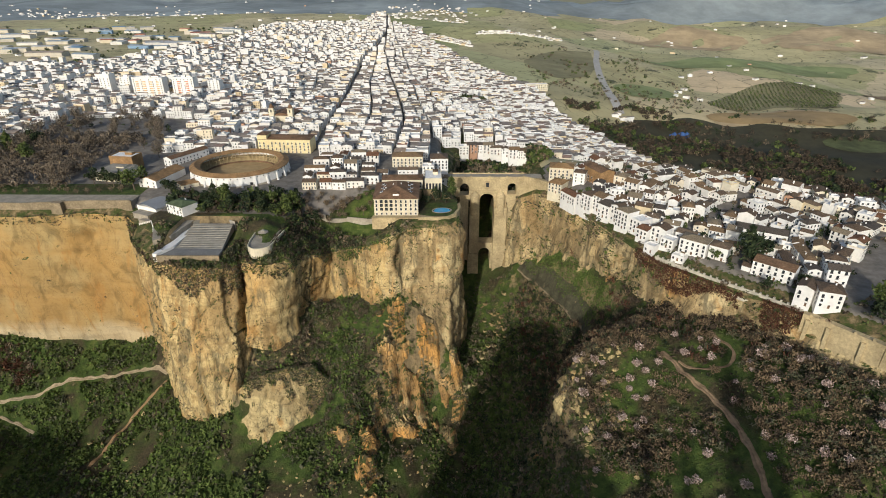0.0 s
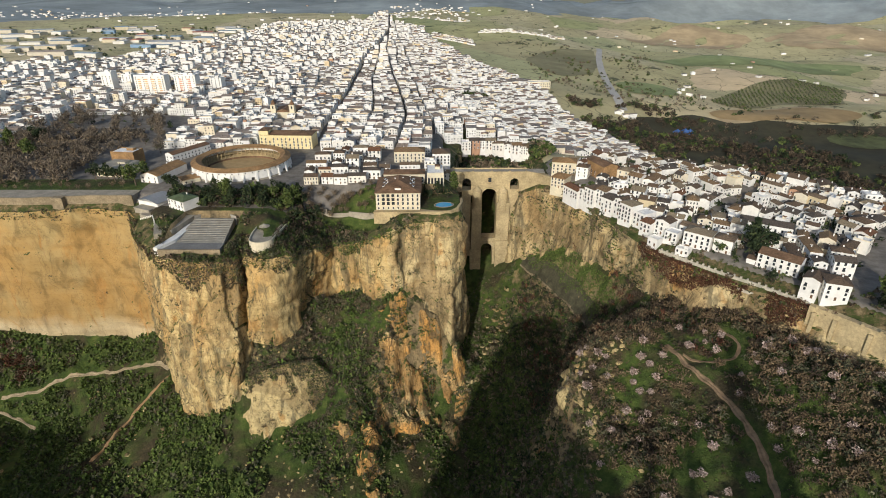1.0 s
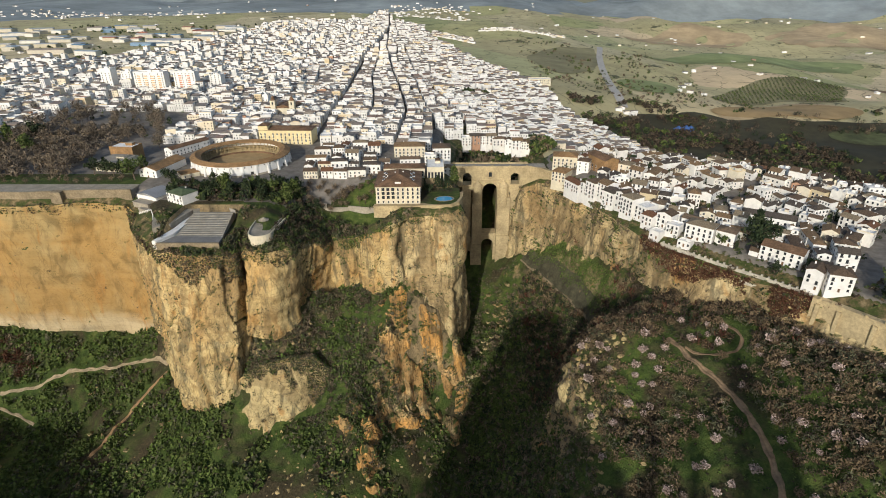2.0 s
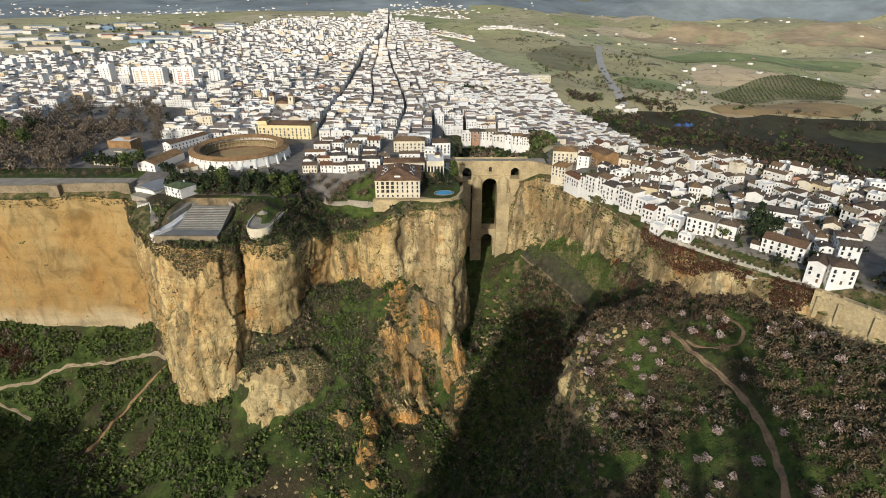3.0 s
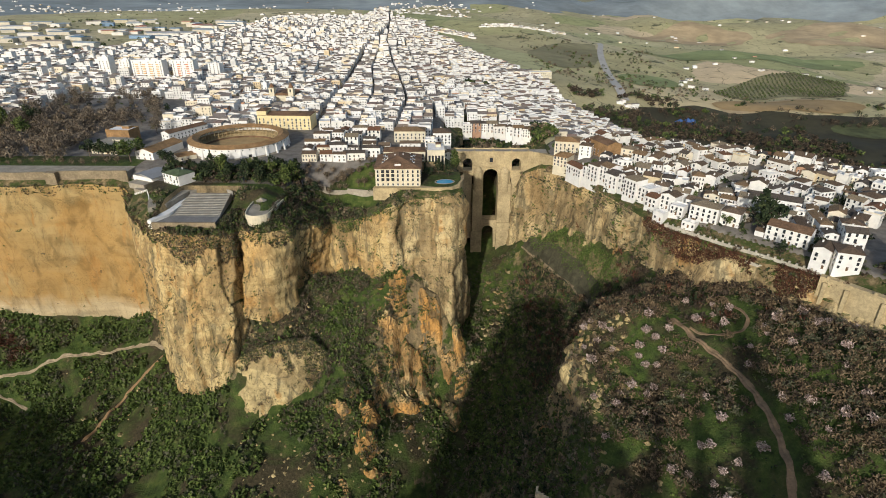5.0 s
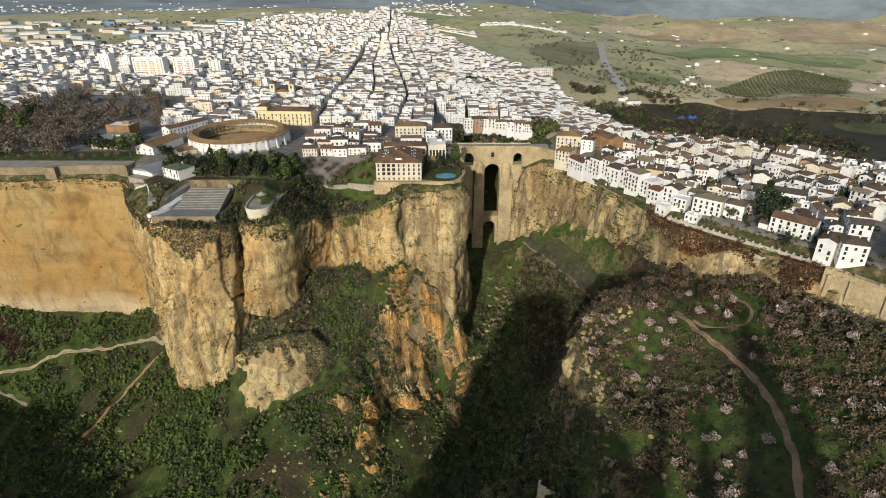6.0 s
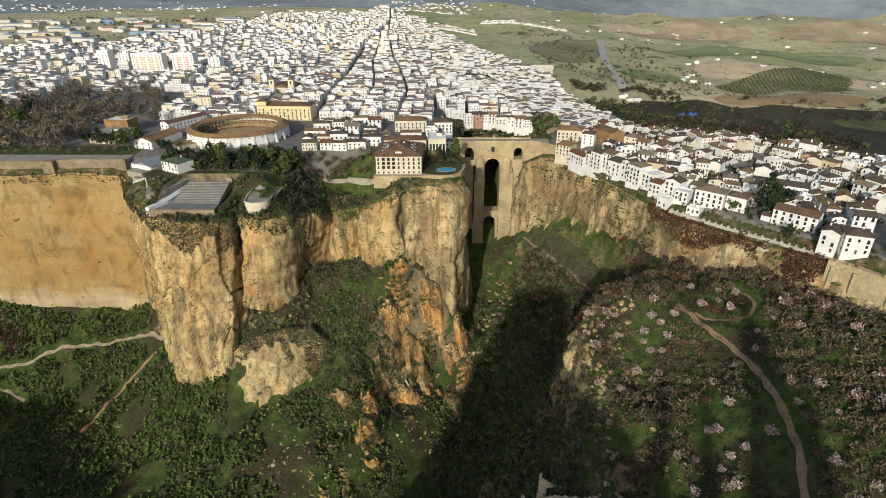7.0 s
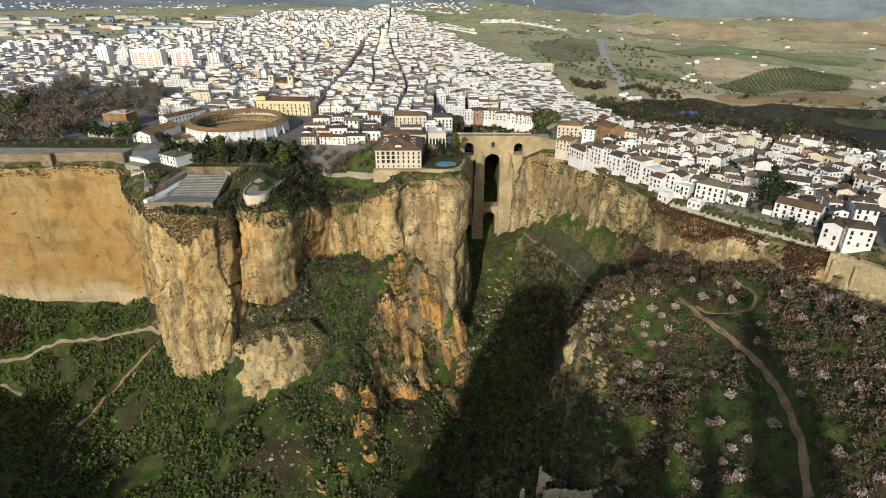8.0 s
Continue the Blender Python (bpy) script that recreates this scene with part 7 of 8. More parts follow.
pine = Grove([tree("pine_tree", 3.2, 0.4, 5, lobed(k), F_DARK if k < 4 else F_GREEN, 340 + k, "dark green evergreen tree", "evergreen trees") for k in range(6)])
EVERGREENS = [(-318, 478, 1.0), (-306, 481, 1.1), (-296, 476, 1.0), (-285, 478, 1.2), (-276, 470, 1.3), (-270, 478, 1.0), (-240, 462, 0.9), (-229, 456, 0.9), (-218, 447, 0.9), (-196, 446, 1.0), (-186, 440, 1.0), (-178, 432, 1.1), (-170, 438, 1.1),
              (-162, 428, 1.0), (-155, 436, 1.1), (-148, 430, 1.0), (-141, 438, 1.1), (-128, 432, 1.1), (-136, 446, 1.0), (-120, 446, 1.0), (-192, 430, 0.8), (-144, 424, 0.9), (-132, 426, 1.0), (-124, 440, 1.1), (-112, 436, 0.9), (-152, 442, 1.0), (-200, 440, 0.9), (-172, 424, 0.8), (-420, 545, 1.3), (-455, 575, 1.4), (-440, 600, 1.2),
              (-10, 455, 0.8), (-14, 448, 0.7), (4, 455, 0.8), (8, 470, 1.0), (6, 484, 1.0), (12, 495, 0.9), (205, 334, 1.75), (210, 338, 1.6), (200, 330, 1.2), (250, 277, 1.5), (258, 270, 1.4), (246, 262, 0.9), (262, 262, 1.0), (222, 303, 0.7), (205, 303, 0.6), (187, 336, 0.6)]
for i, (x, y, s) in enumerate(EVERGREENS):
    x, y = x + t_r.uniform(-4, 4), y + t_r.uniform(-5, 3)
    pine.plant(i, x, y, zat(x, y), s * t_r.uniform(1.1, 1.65) * 1.0)
bare = Grove([tree("bare_tree", 2.4, 0.25, 5, leaf_cloud(200, 3.0, 3.0, 2.6, 1.2, 0.26, 260 + k, 0.15, 0.9) + np.array([0, 0, 5.0]), F_BROWN, 360 + k, "leafless brown street tree", "bare trees") for k in range(3)])
for i in range(34):
    x, y = -118 + 2.0 * i + t_r.uniform(-3, 3), 448 + 9 * math.sin(i * 1.7) + t_r.uniform(-5, 5) + (8 if i > 20 else 0)
    if x < -60:
        bare.plant(i, x, y, zat(x, y), t_r.uniform(0.7, 1.2))
for i in range(22):
    x = -470 + 9.0 * i
    bare.plant(i, x, 459 + 3 * math.sin(i), zat(x, 459), t_r.uniform(0.6, 0.9))
cone = []
for k in range(3):
    q = leaf_cloud(170, 1.0, 1.0, 1.0, 0.7, 0.5, 280 + k, 0.6)
    c = q.mean(1, keepdims=True)
    zz = (c[..., 2:3] + 1.2) / 2.4
    q = q - c + np.concatenate([c[..., :2] * (1.15 - 0.75 * zz), zz * 11], -1)
    cone.append(tree("cypress", 1.2, 0.2, 0, q, F_DARK, 380 + k, "slim dark green cypress", "cypresses"))
cypress = Grove(cone)
spots = [(190, 330, 1.0), (122, 447, 1.1), (-3, 462, 0.9), (0, 464, 0.8), (-18, 465, 0.9)]
for i in range(84):
    a, b_ = t_r.uniform(0, 1), t_r.uniform(0, 1)
    spots.append((130 + 300 * a, 330 + 190 * b_, t_r.uniform(0.6, 1.0)))
k = 0
for x, y, s in spots:
    if inside(np.array([float(x)]), np.array([float(y)]), OLD_TOWN)[0] or k < 5:
        (cypress if k % 2 == 0 or k < 5 else pine).plant(k, x, y, zat(x, y), s * 1.15 if k % 2 == 0 or k < 5 else s * 0.75)
        k += 1
town_green = on_ground(700, -900, 260, 570, 1700, lambda x, y: inside(x, y, TOWN), 14)
square_trees = on_ground(60, 26, 74, 915, 945, lambda x, y: x > 0, 24)
scatter("square_trees", CROWNS, square_trees, v_rng.uniform(0.9, 1.5, len(square_trees)), [F_GREEN, F_OLIVE, F_DARK], "green trees filling a town square", "trees")
town_green = np.concatenate([town_green, on_ground(900, -1100, -250, 600, 1250, lambda x, y: inside(x, y, TOWN) & patchy(x, y, 60, -0.1, 87), 25)])
scatter("town_trees", CROWNS, town_green, v_rng.uniform(0.5, 0.95, len(town_green)), [F_DARK, F_GREEN, F_BROWN], "small dark trees between the houses", "trees")

P = on_ground(900, 148, 262, 250, 372, lambda x, y: inside(x, y, OLD_TOWN) & (edge_distance(x, y, EAST_RIM) < 15) & (edge_distance(x, y, EAST_RIM) > 1.5) & patchy(x, y, 9, -0.2, 83), 21)
scatter("rim_gardens", SHRUBS + SMALL, P, v_rng.uniform(0.5, 1.3, len(P)), [F_GREEN, F_DARK, F_OLIVE, F_BROWN], "garden shrubs behind the rim wall", "shrubs")
P = on_ground(1300, 105, 420, 230, 540, lambda x, y: inside(x, y, OLD_TOWN) & patchy(x, y, 22, -0.2, 86), 22)
scatter("courtyard_trees", CROWNS, P, v_rng.uniform(0.45, 0.95, len(P)), [F_DARK, F_GREEN, F_BROWN], "small trees in courtyards of the old town", "trees")
P = np.column_stack([v_rng.normal(-392, 12, 60), v_rng.normal(408, 9, 60), np.zeros(60)])
P[:, 2] = height(P[:, 0], P[:, 1])
scatter("rust_thicket", TWIGS, P, v_rng.uniform(1.5, 3.0, len(P)), [F_RUST, F_BROWN], "rust-brown thicket at the foot of the cliff", "thicket")

P = on_ground(420, -232, -112, 421, 452, lambda x, y: inside(x, y, WEST_TABLE) & patchy(x, y, 14, -0.35, 88) & (y < 452 - 0.06 * np.abs(x + 190)) & ~((x < -198) & (y < 437)) & ~((x > -150) & (x < -122) & (y < 408)), 26)
scatter("garden_trees", CROWNS, P, v_rng.uniform(0.7, 1.35, len(P)), [F_DARK, F_DARK, F_GREEN, F_UMBER], "dark trees of the garden before the bullring", "trees")
P = on_ground(1000, -620, -335, 464, 640, lambda x, y: (x < -345) | (y < 480), 27)
scatter("park_thicket", TREE_TWIGS, P, v_rng.uniform(1.0, 2.1, len(P)), [F_GREY, F_GREY, F_BROWN], "leafless brown underwood of the park", "thicket")

# ---- rim wall of the old town, gorge road wall, ruins ----
RIM_PLASTER = plain_material("worn_plaster", (0.50, 0.46, 0.37), 0.92, 0.25, 0.5)
rim_wall = thing("rim_wall", 0, 0, 0, label="pale stone parapet wall along the cliff road", category="wall")
line = [(150.5, 354), (162, 340), (175, 324.5), (194, 305.5), (214, 282.5)]
for (x0, y0), (x1, y1) in zip(line, line[1:]):
    d = Vector((x1 - x0, y1 - y0)).normalized()
    n_ = Vector((d.y, -d.x)) * 0.45
    b = Build().slab([(x0 - n_.x, y0 - n_.y), (x0 + n_.x, y0 + n_.y), (x1 + n_.x, y1 + n_.y), (x1 - n_.x, y1 - n_.y)][::-1], -17, -8.1)
    part("wall", b.make("rim_wall", [RIM_PLASTER]), rim_wall)
    length = math.hypot(x1 - x0, y1 - y0)
    for i in range(int(length / 4)):
        px_, py_ = x0 + d.x * (2 + 4 * i), y0 + d.y * (2 + 4 * i)
        part("pillar", Build().box(-0.55, -0.55, -9, 0.55, 0.55, -6.9).make("pillar", [RIM_PLASTER]), rim_wall, "", pose(px_, py_, 0, 0, 0, math.degrees(math.atan2(d.y, d.x))))
big_wall = thing("city_wall", 0, 0, 0, label="high sunlit ochre stone city wall with buttresses", category="wall")
line = [(214, 281), (219, 276.5), (229, 263), (240, 248), (262, 224), (300, 196)]
for (x0, y0), (x1, y1) in zip(line, line[1:]):
    d = Vector((x1 - x0, y1 - y0)).normalized()
    n_ = Vector((d.y, -d.x))
    q = [(x0 + n_.x * 3.2, y0 + n_.y * 3.2), (x1 + n_.x * 3.2, y1 + n_.y * 3.2), (x1 - n_.x, y1 - n_.y), (x0 - n_.x, y0 - n_.y)]
    part("wall", Build().slab(q, -27, -8.2).make("city_wall", [BRIDGE_STONE]), big_wall)
    for i in range(max(1, int(math.hypot(x1 - x0, y1 - y0) / 9))):
        px_, py_ = x0 + d.x * (4 + 9 * i) + n_.x * 3.2, y0 + d.y * (4 + 9 * i) + n_.y * 3.2
        part("merlon", Build().box(-0.7, -0.5, -8.3, 0.7, 0.6, -6.8).make("merlon", [BRIDGE_STONE]), big_wall, "", pose(px_, py_, 0, 0, 0, math.degrees(math.atan2(d.y, d.x))))
    part("buttress", Build().box(-1.1, -1.0, -27, 1.1, 1.0, -11).make("wall_buttress", [BRIDGE_STONE]), big_wall, "", pose((x0 + x1) / 2 + n_.x * 3.6, (y0 + y1) / 2 + n_.y * 3.6, 0, 0, 0, math.degrees(math.atan2(d.y, d.x))))
gorge_wall = thing("gorge_road_wall", 0, 0, 0, label="curved grey retaining wall in the gorge", category="wall")
line = along([(*p, 0) for p in WALL_LINE], 5)[:, :2]
c = along([(*p, 0) for p in WALL_LINE], 1.5)[:, :2]
t = np.gradient(c, axis=0)
t /= np.linalg.norm(t, axis=1)[:, None]
nrm = np.stack([-t[:, 1], t[:, 0]], 1)
V = c[:, None, :] + nrm[:, None, :] * np.linspace(0.5, 8.5, 9)[None, :, None]
z = height(V[..., 0], V[..., 1]) + 0.7 + 0.5 * fbm(V[..., 0].ravel() / 3, V[..., 1].ravel() / 3, 0, 3, 91)
V = np.concatenate([V.reshape(-1, 2), z[:, None]], 1)
i_ = np.arange(len(c) * 9).reshape(len(c), 9)
# mossy stone, with the shade on the bank darkened into its colour
tagged(new("stone_apron", mesh("stone_apron", V, np.stack([i_[:-1, :-1], i_[1:, :-1], i_[1:, 1:], i_[:-1, 1:]], -1).reshape(-1, 4), plain_material("mossy_shaded_stone", (0.075, 0.07, 0.042), 0.95, 0.35, 0.6, bumpy=0.5))), "grey stone-faced bank above the gorge wall", "bank", kind="structure")
for (x0, y0), (x1, y1) in zip(line, line[1:]):
    zz = max(float(height([x0], [y0])[0]), float(height([x1], [y1])[0]))
    part("wall", Build().slab([(x0, y0), (x1, y1), (x1 + 1.2, y1 + 0.4), (x0 + 1.2, y0 + 0.4)][::-1], zz - 7, zz + 1.4).make("gorge_wall", [WALL_STONE]), gorge_wall)
# sunlight on the ruins is put into this bright colour; they stand shaded
SUNLIT_RUIN_STONE = plain_material("sunlit_ruin_stone", (0.66, 0.55, 0.35), 0.95, 0.28, 0.9, bumpy=0.7, coarse=0.3)
rz0 = -114.0
ruin = thing("ruined_mill", 53, 212, rz0, -14, label="small ruined stone mill with an arched doorway", category="ruin")
rb = Build()
arch_block(rb, -0.6, 2.4, 3.4, 7.2, -0.7, 0.7)
rb.box(-4.8, -0.7, -6, -0.6, 0.7, 8.6).box(2.4, -0.7, -6, 4.9, 0.7, 6.6).box(-4.8, -0.62, 8.6, -2.2, 0.6, 9.7).box(-2.2, -0.6, 8.6, -0.4, 0.55, 9.1).box(-0.6, -0.62, 7.2, 1.2, 0.6, 7.7)
rb.box(-5.2, -1.2, -14, 5.2, 1.2, -0.2)
part("arch_wall", rb.make("ruin_arch", [SUNLIT_RUIN_STONE]), ruin)
part("side_wall", Build().box(-4.8, 0.7, -6, -3.6, 7.0, 6.2).box(-4.7, 0.7, 6.2, -3.7, 3.4, 7.4).make("ruin_side", [SUNLIT_RUIN_STONE]), ruin)
ruin_wall = thing("ruined_wall", 0, 0, 0, 0, label="broken stone wall of a ruin, painted sunlit", category="ruin")
w_r = random.Random(21)
for i in range(16):
    x = 50 + 2.5 * i
    y = 200.5 + 0.7 * math.sin(i * 0.55)
    top = np.interp(x, [50, 60, 68, 76, 83, 86, 90], [-104.2, -104.0, -104.6, -102.0, -100.8, -103.0, -106.0]) + w_r.uniform(-0.5, 0.5)
    part("stone_block", Build().box(-1.3, -0.8, -126, 1.3, 0.8, top).box(-0.7, -0.7, top, w_r.uniform(-0.2, 0.6), 0.7, top + w_r.uniform(0.3, 0.9)).make("ruin_block", [SUNLIT_RUIN_STONE]), ruin_wall, "", pose(x, y, 0, 0, 0, 5 * math.sin(i * 1.7)))
ruin_post = thing("ruined_pillar", 39, 205, -116.5, 12, label="broken stone pillar among bushes, painted sunlit", category="ruin")
part("shaft", Build().slab(ring_points(0, 0, 1.3, 7), -24, 6.5).slab(ring_points(0.2, 0.1, 0.9, 6), 6.5, 8.0).make("ruin_shaft", [SUNLIT_RUIN_STONE]), ruin_post)
bould = []
b_r = random.Random(9)
for k in range(5):
    bm = bmesh.new()
    bmesh.ops.create_icosphere(bm, subdivisions=2, radius=1.0)
    for v in bm.verts:
        v.co *= 1 + 0.35 * noise.noise(v.co * 1.3 + Vector((k * 7, 0, 0)))
        v.co.z *= 0.7
    me = bpy.data.meshes.new("boulder")
    bm.to_mesh(me)
    bm.free()
    me.materials.append(ROCK_GREY)
    bould.append(me)
for i in range(70):
    t = b_r.random()
    x, y = np.interp(t, [0, 0.3, 0.6, 1.0], [50, 52, 40, 28]) + b_r.uniform(-12, 12), np.interp(t, [0, 0.3, 0.6, 1.0], [480, 452, 420, 375]) + b_r.uniform(-6, 6)
    ob = new("boulder", bould[i % 5])
    s = b_r.uniform(1.0, 3.2)
    ob.matrix_basis = pose(x, y, float(height([x], [y])[0]) + 0.2 * s, b_r.uniform(-20, 20), b_r.uniform(-20, 20), b_r.uniform(0, 360)) @ Matrix.Scale(s, 4)
    tagged(ob, "grey rounded boulder on the gorge floor", "boulder", "boulders in the gorge")

bm = bmesh.new()
bmesh.ops.create_icosphere(bm, subdivisions=1, radius=1.0)
base_v = np.array([v.co[:] for v in bm.verts])
base_f = np.array([[v.index for v in f.verts] for f in bm.faces])
bm.free()


def rock_field(name, places, size, mat, label):
    """Many rough stones joined into one mesh."""
    r = np.random.default_rng(len(places))
    V, F = [], []
    for k, p in enumerate(places):
        q = base_v * (1 + r.uniform(-0.35, 0.35, len(base_v)))[:, None] * r.uniform(0.6, 1.4, 3)[None, :] * np.array([1, 1, 0.75])
        a = r.uniform(0, 6.28)
        q = np.stack([q[:, 0] * math.cos(a) - q[:, 1] * math.sin(a), q[:, 0] * math.sin(a) + q[:, 1] * math.cos(a), q[:, 2]], 1)
        V.append(q * size * r.uniform(0.35, 1.5) ** 1.4 + p)
        F.append(base_f + k * len(base_v))
    ob = new(name, mesh(name, np.concatenate(V), np.concatenate(F), mat))
    return tagged(ob, label, "rocks", kind="stuff")


P = on_ground(2100, -145, 14, 225, 385, lambda x, y: west_low(x, y) & patchy(x, y, 24, -0.02, 101), 31) - np.array([0, 0, 0.5])
rock_field("slope_rocks", P - np.array([0, 0, 0.25]), 0.95, ROCK_RAMP, "ochre and grey outcrops on the slope")
P = on_ground(700, 76, 112, 200, 325, lambda x, y: hill(x, y) & patchy(x, y, 16, 0.0, 102), 32)
rock_field("hill_rocks", P - np.array([0, 0, 0.4]), 1.2, ROCK_RAMP, "pale outcrops on the brow of the hill")
P = on_ground(300, -420, -160, 280, 400, lambda x, y: west_low(x, y) & patchy(x, y, 24, 0.2, 103), 33)
rock_field("valley_rocks", P, 1.4, ROCK_GREY, "grey stones on the valley side")

# ---- the country beyond the town ----
def drape(name, outline, mat, label, lift=1.2, rings=9):
    pts = along([(*p, 0) for p in outline + outline[:1]], 25)[:-1, :2]
    for _ in range(3):
        pts = (np.roll(pts, 1, 0) + 2 * pts + np.roll(pts, -1, 0)) / 4
    c = pts.mean(0)
    wob = 1 + 0.03 * np.sin(np.arange(len(pts)) * 1.3)
    rows = [c + (pts - c) * (wob[:, None] * k / rings) for k in range(rings, 0, -1)]
    V = np.concatenate(rows + [c[None]])
    Z = lie(V[:, 0], V[:, 1]) + lift
    n = len(pts)
    F = [(r * n + i, r * n + (i + 1) % n, (r + 1) * n + (i + 1) % n, (r + 1) * n + i) for r in range(rings - 1) for i in range(n)]
    F += [((rings - 1) * n + i, (rings - 1) * n + (i + 1) % n, rings * n) for i in range(n)]
    ob = new(name, mesh(name, np.column_stack([V, Z]), F, mat, None, True))
    return tagged(ob, label, "field", kind="structure")


TAN_FIELD = plain_material("stubble_field", (0.44, 0.335, 0.20), 0.97, 0.22, 0.02, coarse=0.006)
BROWN_FIELD = plain_material("ploughed_field", (0.20, 0.135, 0.075), 0.97, 0.25, 0.02, coarse=0.006)
GREEN_FIELD = plain_material("green_field", (0.23, 0.265, 0.115), 0.97, 0.22, 0.02, coarse=0.007)
# valley meadow, its colour darkened to stand for the shade lying on it
SHADED_FIELD = plain_material("shaded_meadow", (0.05, 0.046, 0.026), 0.97, 0.3, 0.03, coarse=0.008)
OLIVE_SOIL = plain_material("olive_grove_soil", (0.23, 0.21, 0.115), 0.97, 0.22, 0.02, coarse=0.006)
drape("field", [(711, 2444), (900, 2560), (1076, 2750), (1297, 2498), (1162, 2348), (804, 2297)], TAN_FIELD, "wide tan stubble field on a rise")
drape("field", [(1300, 2450), (1700, 2700), (2100, 2600), (1800, 2150), (1350, 2200)], TAN_FIELD, "wide tan stubble field")
drape("field", [(493, 1049), (681, 1158), (790, 1098), (742, 1005), (611, 1014), (494, 1005)], TAN_FIELD, "tan stubble field by the olive grove")
drape("field", [(240, 905), (262, 965), (322, 985), (397, 1022), (491, 1048), (572, 1004), (644, 975), (770, 1000), (810, 940), (770, 800), (670, 640), (560, 560), (470, 545), (330, 600), (300, 760), (285, 850)], SHADED_FIELD, "meadow in the valley behind the old town, painted in shade", 1.0, 16)
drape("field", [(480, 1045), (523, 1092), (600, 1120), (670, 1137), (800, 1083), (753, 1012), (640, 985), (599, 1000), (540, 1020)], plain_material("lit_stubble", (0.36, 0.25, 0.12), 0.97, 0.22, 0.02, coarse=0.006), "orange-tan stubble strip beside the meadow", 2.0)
drape("field", [(626, 880), (632, 942), (687, 954), (748, 940), (760, 890), (697, 866)], plain_material("knoll_grass", (0.085, 0.095, 0.04), 0.97, 0.4, 0.03, coarse=0.02), "green grassy knoll in the valley", 2.0)
drape("field", [(360, 1260), (430, 1330), (520, 1300), (500, 1200), (385, 1160)], GREEN_FIELD, "bright green meadow beside the road")
drape("field", [(540, 1700), (900, 1850), (1300, 1800), (1150, 1650), (800, 1600)], GREEN_FIELD, "long green field")
drape("field", [(960, 1330), (1200, 1420), (1300, 1250), (1000, 1180)], BROWN_FIELD, "red-brown ploughed field")
drape("field", [(200, 1500), (300, 1700), (440, 1760), (400, 1500), (330, 1330), (240, 1280)], OLIVE_SOIL, "rough grassland beside the town")
drape("field", [(551, 1190), (685, 1345), (770, 1398), (907, 1445), (906, 1295), (795, 1128), (694, 1180), (560, 1128)], OLIVE_SOIL, "olive grove on pale soil")
ox, oy = np.meshgrid(np.arange(540, 930, 8.5), np.arange(1120, 1450, 8.5))
ox, oy = (ox + 0.35 * (oy - 1280)).ravel(), (oy - 0.2 * (ox - 730)).ravel()
g_ = inside(ox, oy, [(556, 1192), (685, 1338), (770, 1392), (900, 1438), (900, 1296), (790, 1134), (694, 1186), (566, 1134)])
ox, oy = ox[g_], oy[g_]
P = np.stack([ox + v_rng.uniform(-0.8, 0.8, len(ox)), oy + v_rng.uniform(-0.8, 0.8, len(ox)), lie(ox, oy) + 1.2], 1)
scatter("olive_trees", SHRUBS, P, v_rng.uniform(1.3, 1.9, len(P)), [F_GREEN, F_OLIVE], "rows of small olive trees", "trees")
P = on_ground(4300, 225, 900, 545, 1060, lambda x, y: ~inside(x, y, OLD_TOWN) & ~inside(x, y, TOWN) & (patchy(x, y, 50, -0.12, 95) | (y - 640 < 0.25 * (x - 300))) & ~inside(x, y, [(430, 960), (500, 1045), (780, 1085), (800, 960), (760, 840), (690, 760), (600, 770), (560, 850), (600, 930)]), 15)
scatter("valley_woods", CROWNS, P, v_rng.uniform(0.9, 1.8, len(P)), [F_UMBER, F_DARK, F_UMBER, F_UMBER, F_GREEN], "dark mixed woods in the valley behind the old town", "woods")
P = on_ground(1500, 285, 800, 560, 1000, lambda x, y: ~inside(x, y, OLD_TOWN) & ~inside(x, y, TOWN) & patchy(x, y, 35, 0.0, 99) & ~inside(x, y, [(560, 850), (620, 930), (720, 920), (760, 840), (690, 760), (600, 770)]), 20)
scatter("meadow_trees", TREE_TWIGS, P, v_rng.uniform(1.0, 2.2, len(P)), [F_UMBER, F_UMBER, F_DARK, F_BROWN], "bare brown trees scattered over the valley", "trees")
P = on_ground(4200, -2600, 2600, 1000, 3100, lambda x, y: ~inside(x, y, TOWN) & (np.abs(fbm(x / 320, y / 240, octaves=2, seed=96)) < 0.06), 16)
scatter("hedgerows", SMALL, P, v_rng.uniform(2.0, 4.5, len(P)), [F_DARK, F_GREEN, F_OLIVE], "dark hedgerows and copses between the fields", "hedges")
P = on_ground(900, 200, 620, 1050, 1800, lambda x, y: ~inside(x, y, TOWN) & patchy(x, y, 80, 0.15, 97), 17)
scatter("roadside_trees", CROWNS, P, v_rng.uniform(0.5, 1.2, len(P)), [F_BROWN, F_OLIVE, F_GREEN], "scattered brown trees beside the road", "trees")
line = along([(486, 1880, 0), (483, 1851, 0), (415, 1584, 0), (376, 1397, 0), (351, 1245, 0), (331, 1115, 0), (322, 1020, 0)], 12)[:, :2]
for _ in range(8):
    line[1:-1] = (line[:-2] + 2 * line[1:-1] + line[2:]) / 4
t = np.gradient(line, axis=0)
t /= np.linalg.norm(t, axis=1)[:, None]
L_, R_ = line + 8 * np.stack([-t[:, 1], t[:, 0]], 1), line - 8 * np.stack([-t[:, 1], t[:, 0]], 1)
zc = np.maximum(lie(L_[:, 0], L_[:, 1]), lie(R_[:, 0], R_[:, 1])) + 1.8
V = np.concatenate([np.column_stack([L_, zc]), np.column_stack([R_, zc])])
n = len(line)
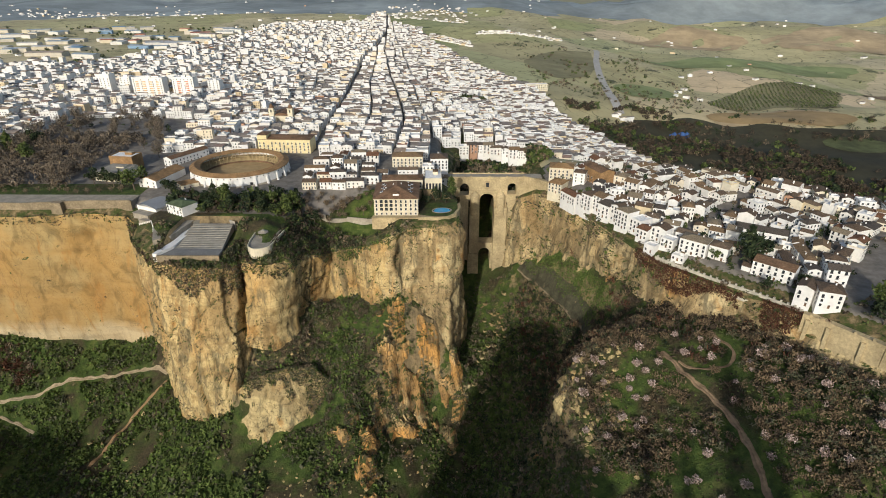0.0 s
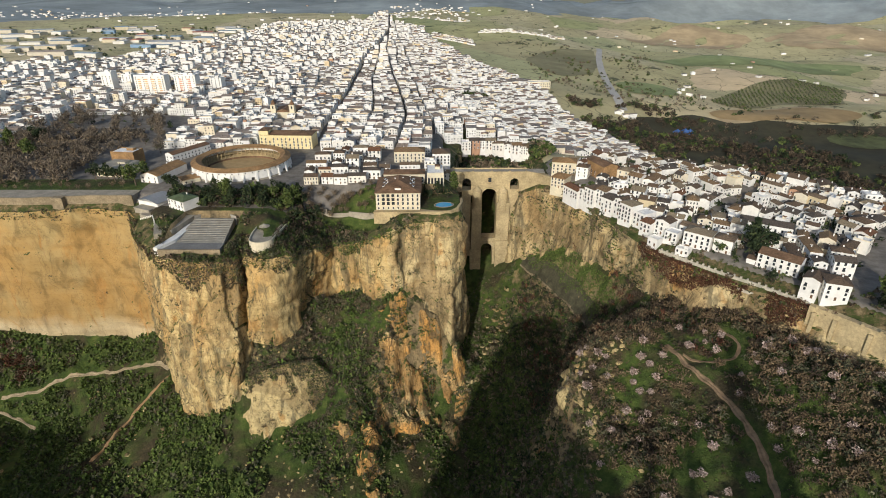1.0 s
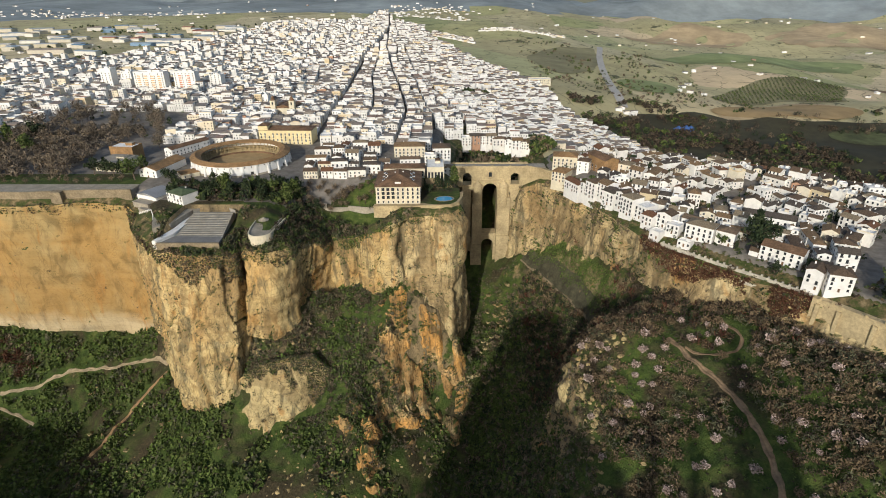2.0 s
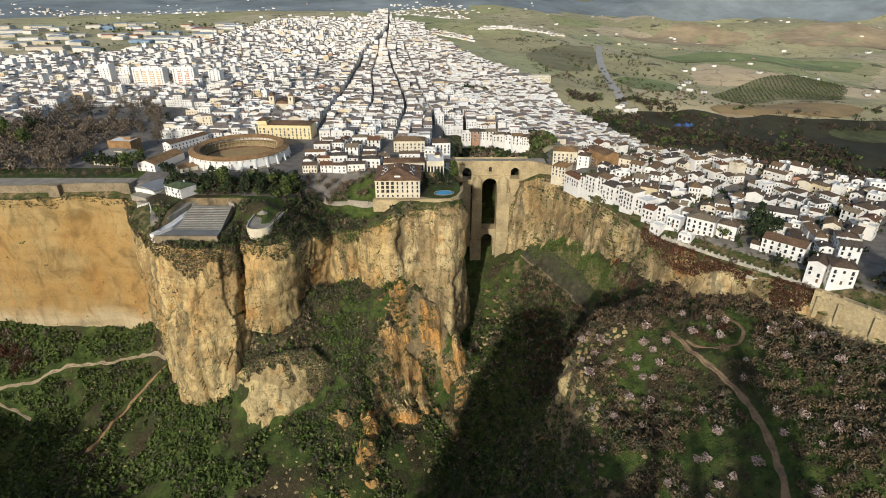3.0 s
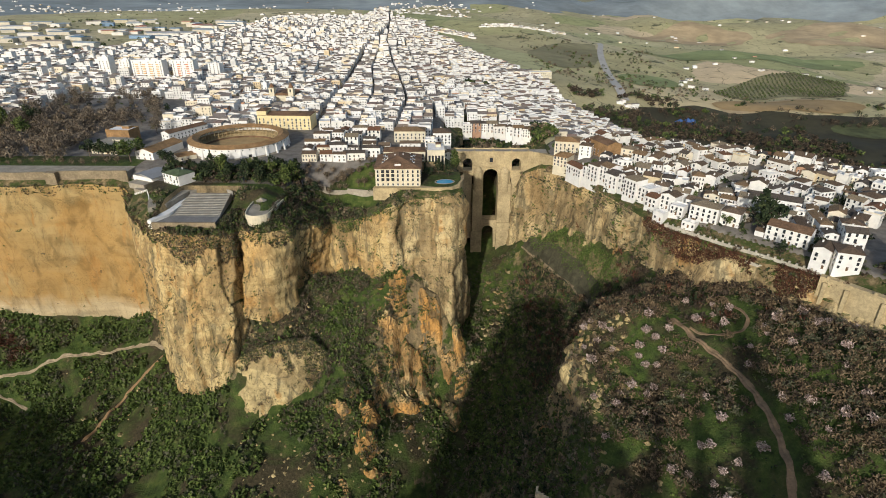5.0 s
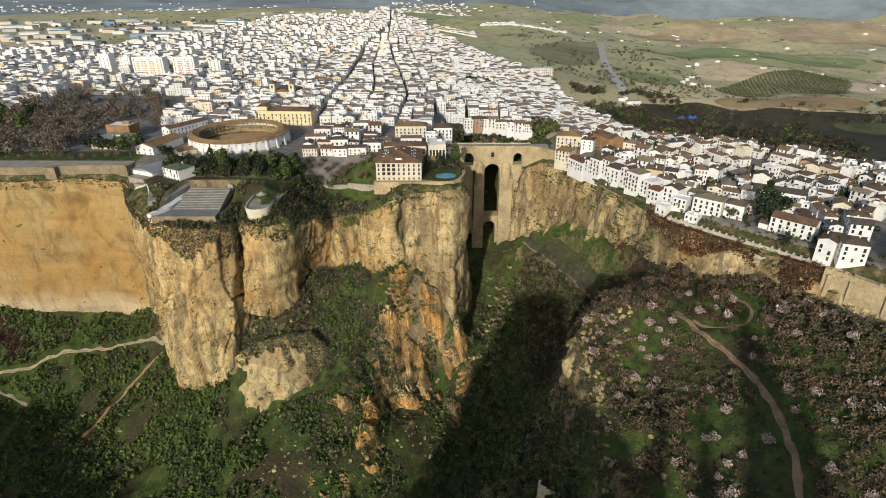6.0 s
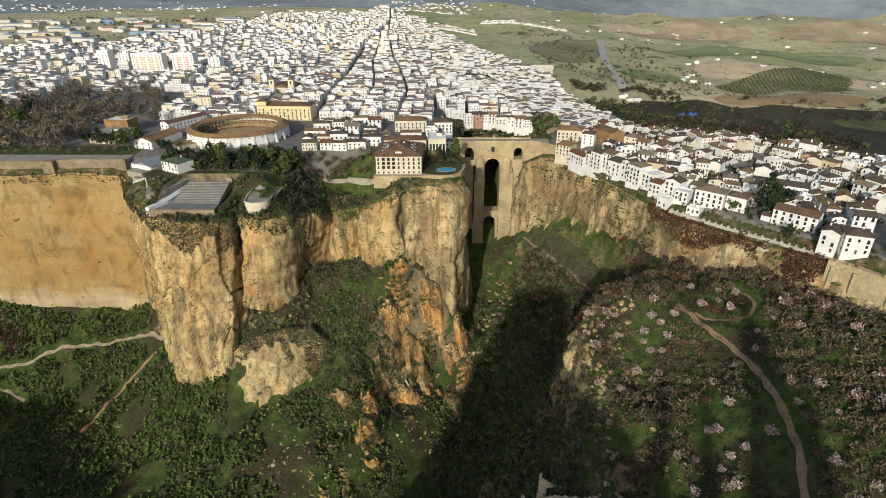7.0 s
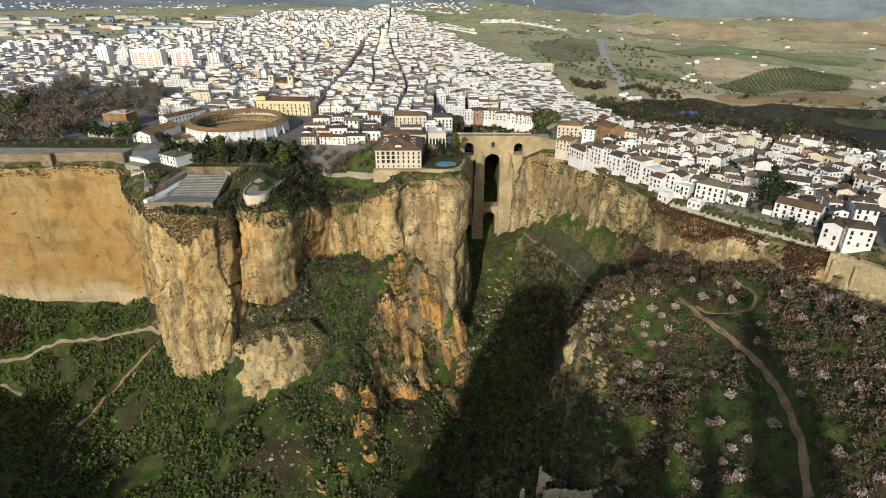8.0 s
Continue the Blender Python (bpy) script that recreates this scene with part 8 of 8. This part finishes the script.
tagged(new("road", mesh("road", V, [(i, i + 1, n + i + 1, n + i) for i in range(n - 1)], plain_material("pale_road", (0.42, 0.40, 0.365), 0.9, 0.12, 0.2))), "pale grey country road climbing away from the town", "road", kind="structure")

farm = Build()
town = farm
f_r = random.Random(12)
spots = [(528, 1282), (550, 1215), (525, 1228), (505, 1235), (799, 1627), (917, 1425), (890, 1440), (1261, 2196), (855, 2193), (818, 1567), (560, 1330), (610, 1480), (640, 1500), (700, 1520), (780, 1440), (310, 1010), (322, 1000), (335, 1005), (318, 1022), (330, 990)]
for i in range(64):                                     # rows of white houses at the town's far edge
    spots.append((-40 + 1.9 * i + f_r.uniform(-4, 4), 1815 - 1.7 * i + 40 * (i % 3)))
for i in range(54):
    spots.append((115 + 5.4 * i, 1935 + 1.4 * i + f_r.uniform(-10, 10) + 18 * (i % 2)))
for i in range(130):
    a, r_ = f_r.uniform(-0.75, 0.72), f_r.uniform(1500, 4300)
    x, y = r_ * math.sin(a), r_ * math.cos(a)
    if not inside(np.array([x]), np.array([y]), TOWN)[0]:
        spots.append((x, y))
for i in range(150):
    spots.append((-1750 + f_r.gauss(0, 420), 3000 + f_r.gauss(0, 110)))
for i in range(120):
    spots.append((f_r.uniform(-300, 120), f_r.uniform(2500, 3400)))
sz = lie(np.array([s[0] for s in spots]), np.array([s[1] for s in spots]))
for (x, y), z in zip(spots, sz):
    far_house(x, y, z, f_r.uniform(7, 17), f_r.uniform(6, 10), f_r.uniform(3, 5.5), f_r.uniform(-0.6, 0.6), f_r.choice((0, 0, 1, 3)), 0)
tagged(new("farmsteads", farm.make("farmsteads", [WHITEWASH_FAR, ROOF_HAZED, TERRACE, GLASS_DARK])), "scattered white farmhouses in the fields", "houses", kind="stuff")

SHED_ROOF = choice_material("sheet_roofs", [(0.0, (0.42, 0.43, 0.43)), (0.3, (0.30, 0.36, 0.40)), (0.5, (0.55, 0.53, 0.48)), (0.7, (0.36, 0.30, 0.24)), (0.85, (0.40, 0.16, 0.10)), (0.93, (0.16, 0.28, 0.40))], 0.6, "object", 0.15, 0.1)
SHED_WALL = choice_material("shed_walls", [(0.0, (0.62, 0.60, 0.55)), (0.5, (0.50, 0.46, 0.38)), (0.8, (0.52, 0.46, 0.34)), (0.92, (0.2, 0.3, 0.42))], 0.85, "object", 0.12, 0.2)
for i in range(95):
    x, y = f_r.uniform(-1500, -560), f_r.uniform(1180, 2050)
    if inside(np.array([x]), np.array([y]), TOWN)[0] or y < 1150 - 0.1 * (x + 700):
        continue
    w, d, h = f_r.uniform(24, 70), f_r.uniform(18, 40), f_r.uniform(6, 10)
    shed = thing("industrial_shed", x, y, zat(x, y), f_r.choice((4, 4, 22, -14)), label="industrial shed with a low sheet metal roof", category="shed", group="industrial estate")
    part("wall", Build().box(-w / 2, -d / 2, -5, w / 2, d / 2, h).make("shed_wall", [SHED_WALL]), shed)
    part("roof", Build().hip(-w / 2, -d / 2, w / 2, d / 2, h, 2.0, 0.4, 0.2, 0, True).make("shed_roof", [SHED_ROOF]), shed)
P = on_ground(500, -1500, -560, 1150, 2100, lambda x, y: ~inside(x, y, TOWN) & patchy(x, y, 90, 0.1, 98), 18)
scatter("estate_trees", CROWNS, P, v_rng.uniform(0.8, 1.6, len(P)), [F_DARK, F_GREEN], "dark trees between the industrial sheds", "trees")
tent = thing("blue_marquee", 407, 948, float(lie(407, 948)), 10, label="dull blue marquee with three peaks in the valley", category="tent")
BLUE_CANVAS = plain_material("blue_canvas", (0.05, 0.11, 0.28), 0.7)
for tx, ty, tw in ((-11, 0, 6.5), (2, -2, 7.5), (13, 1, 5.5)):
    part("canopy", Build().add([(-tw, -tw, 3), (tw, -tw, 3), (tw, tw, 3), (-tw, tw, 3), (0, 0, 3 + tw)], [(0, 1, 4), (1, 2, 4), (2, 3, 4), (3, 0, 4), (3, 2, 1, 0)]).make("canopy", [BLUE_CANVAS]), tent, "", pose(tx, ty, 0))
    part("side_wall", Build().box(-tw + 0.3, -tw + 0.3, -2, tw - 0.3, tw - 0.3, 2.9).make("marquee_wall", [BLUE_CANVAS]), tent, "", pose(tx, ty, 0))
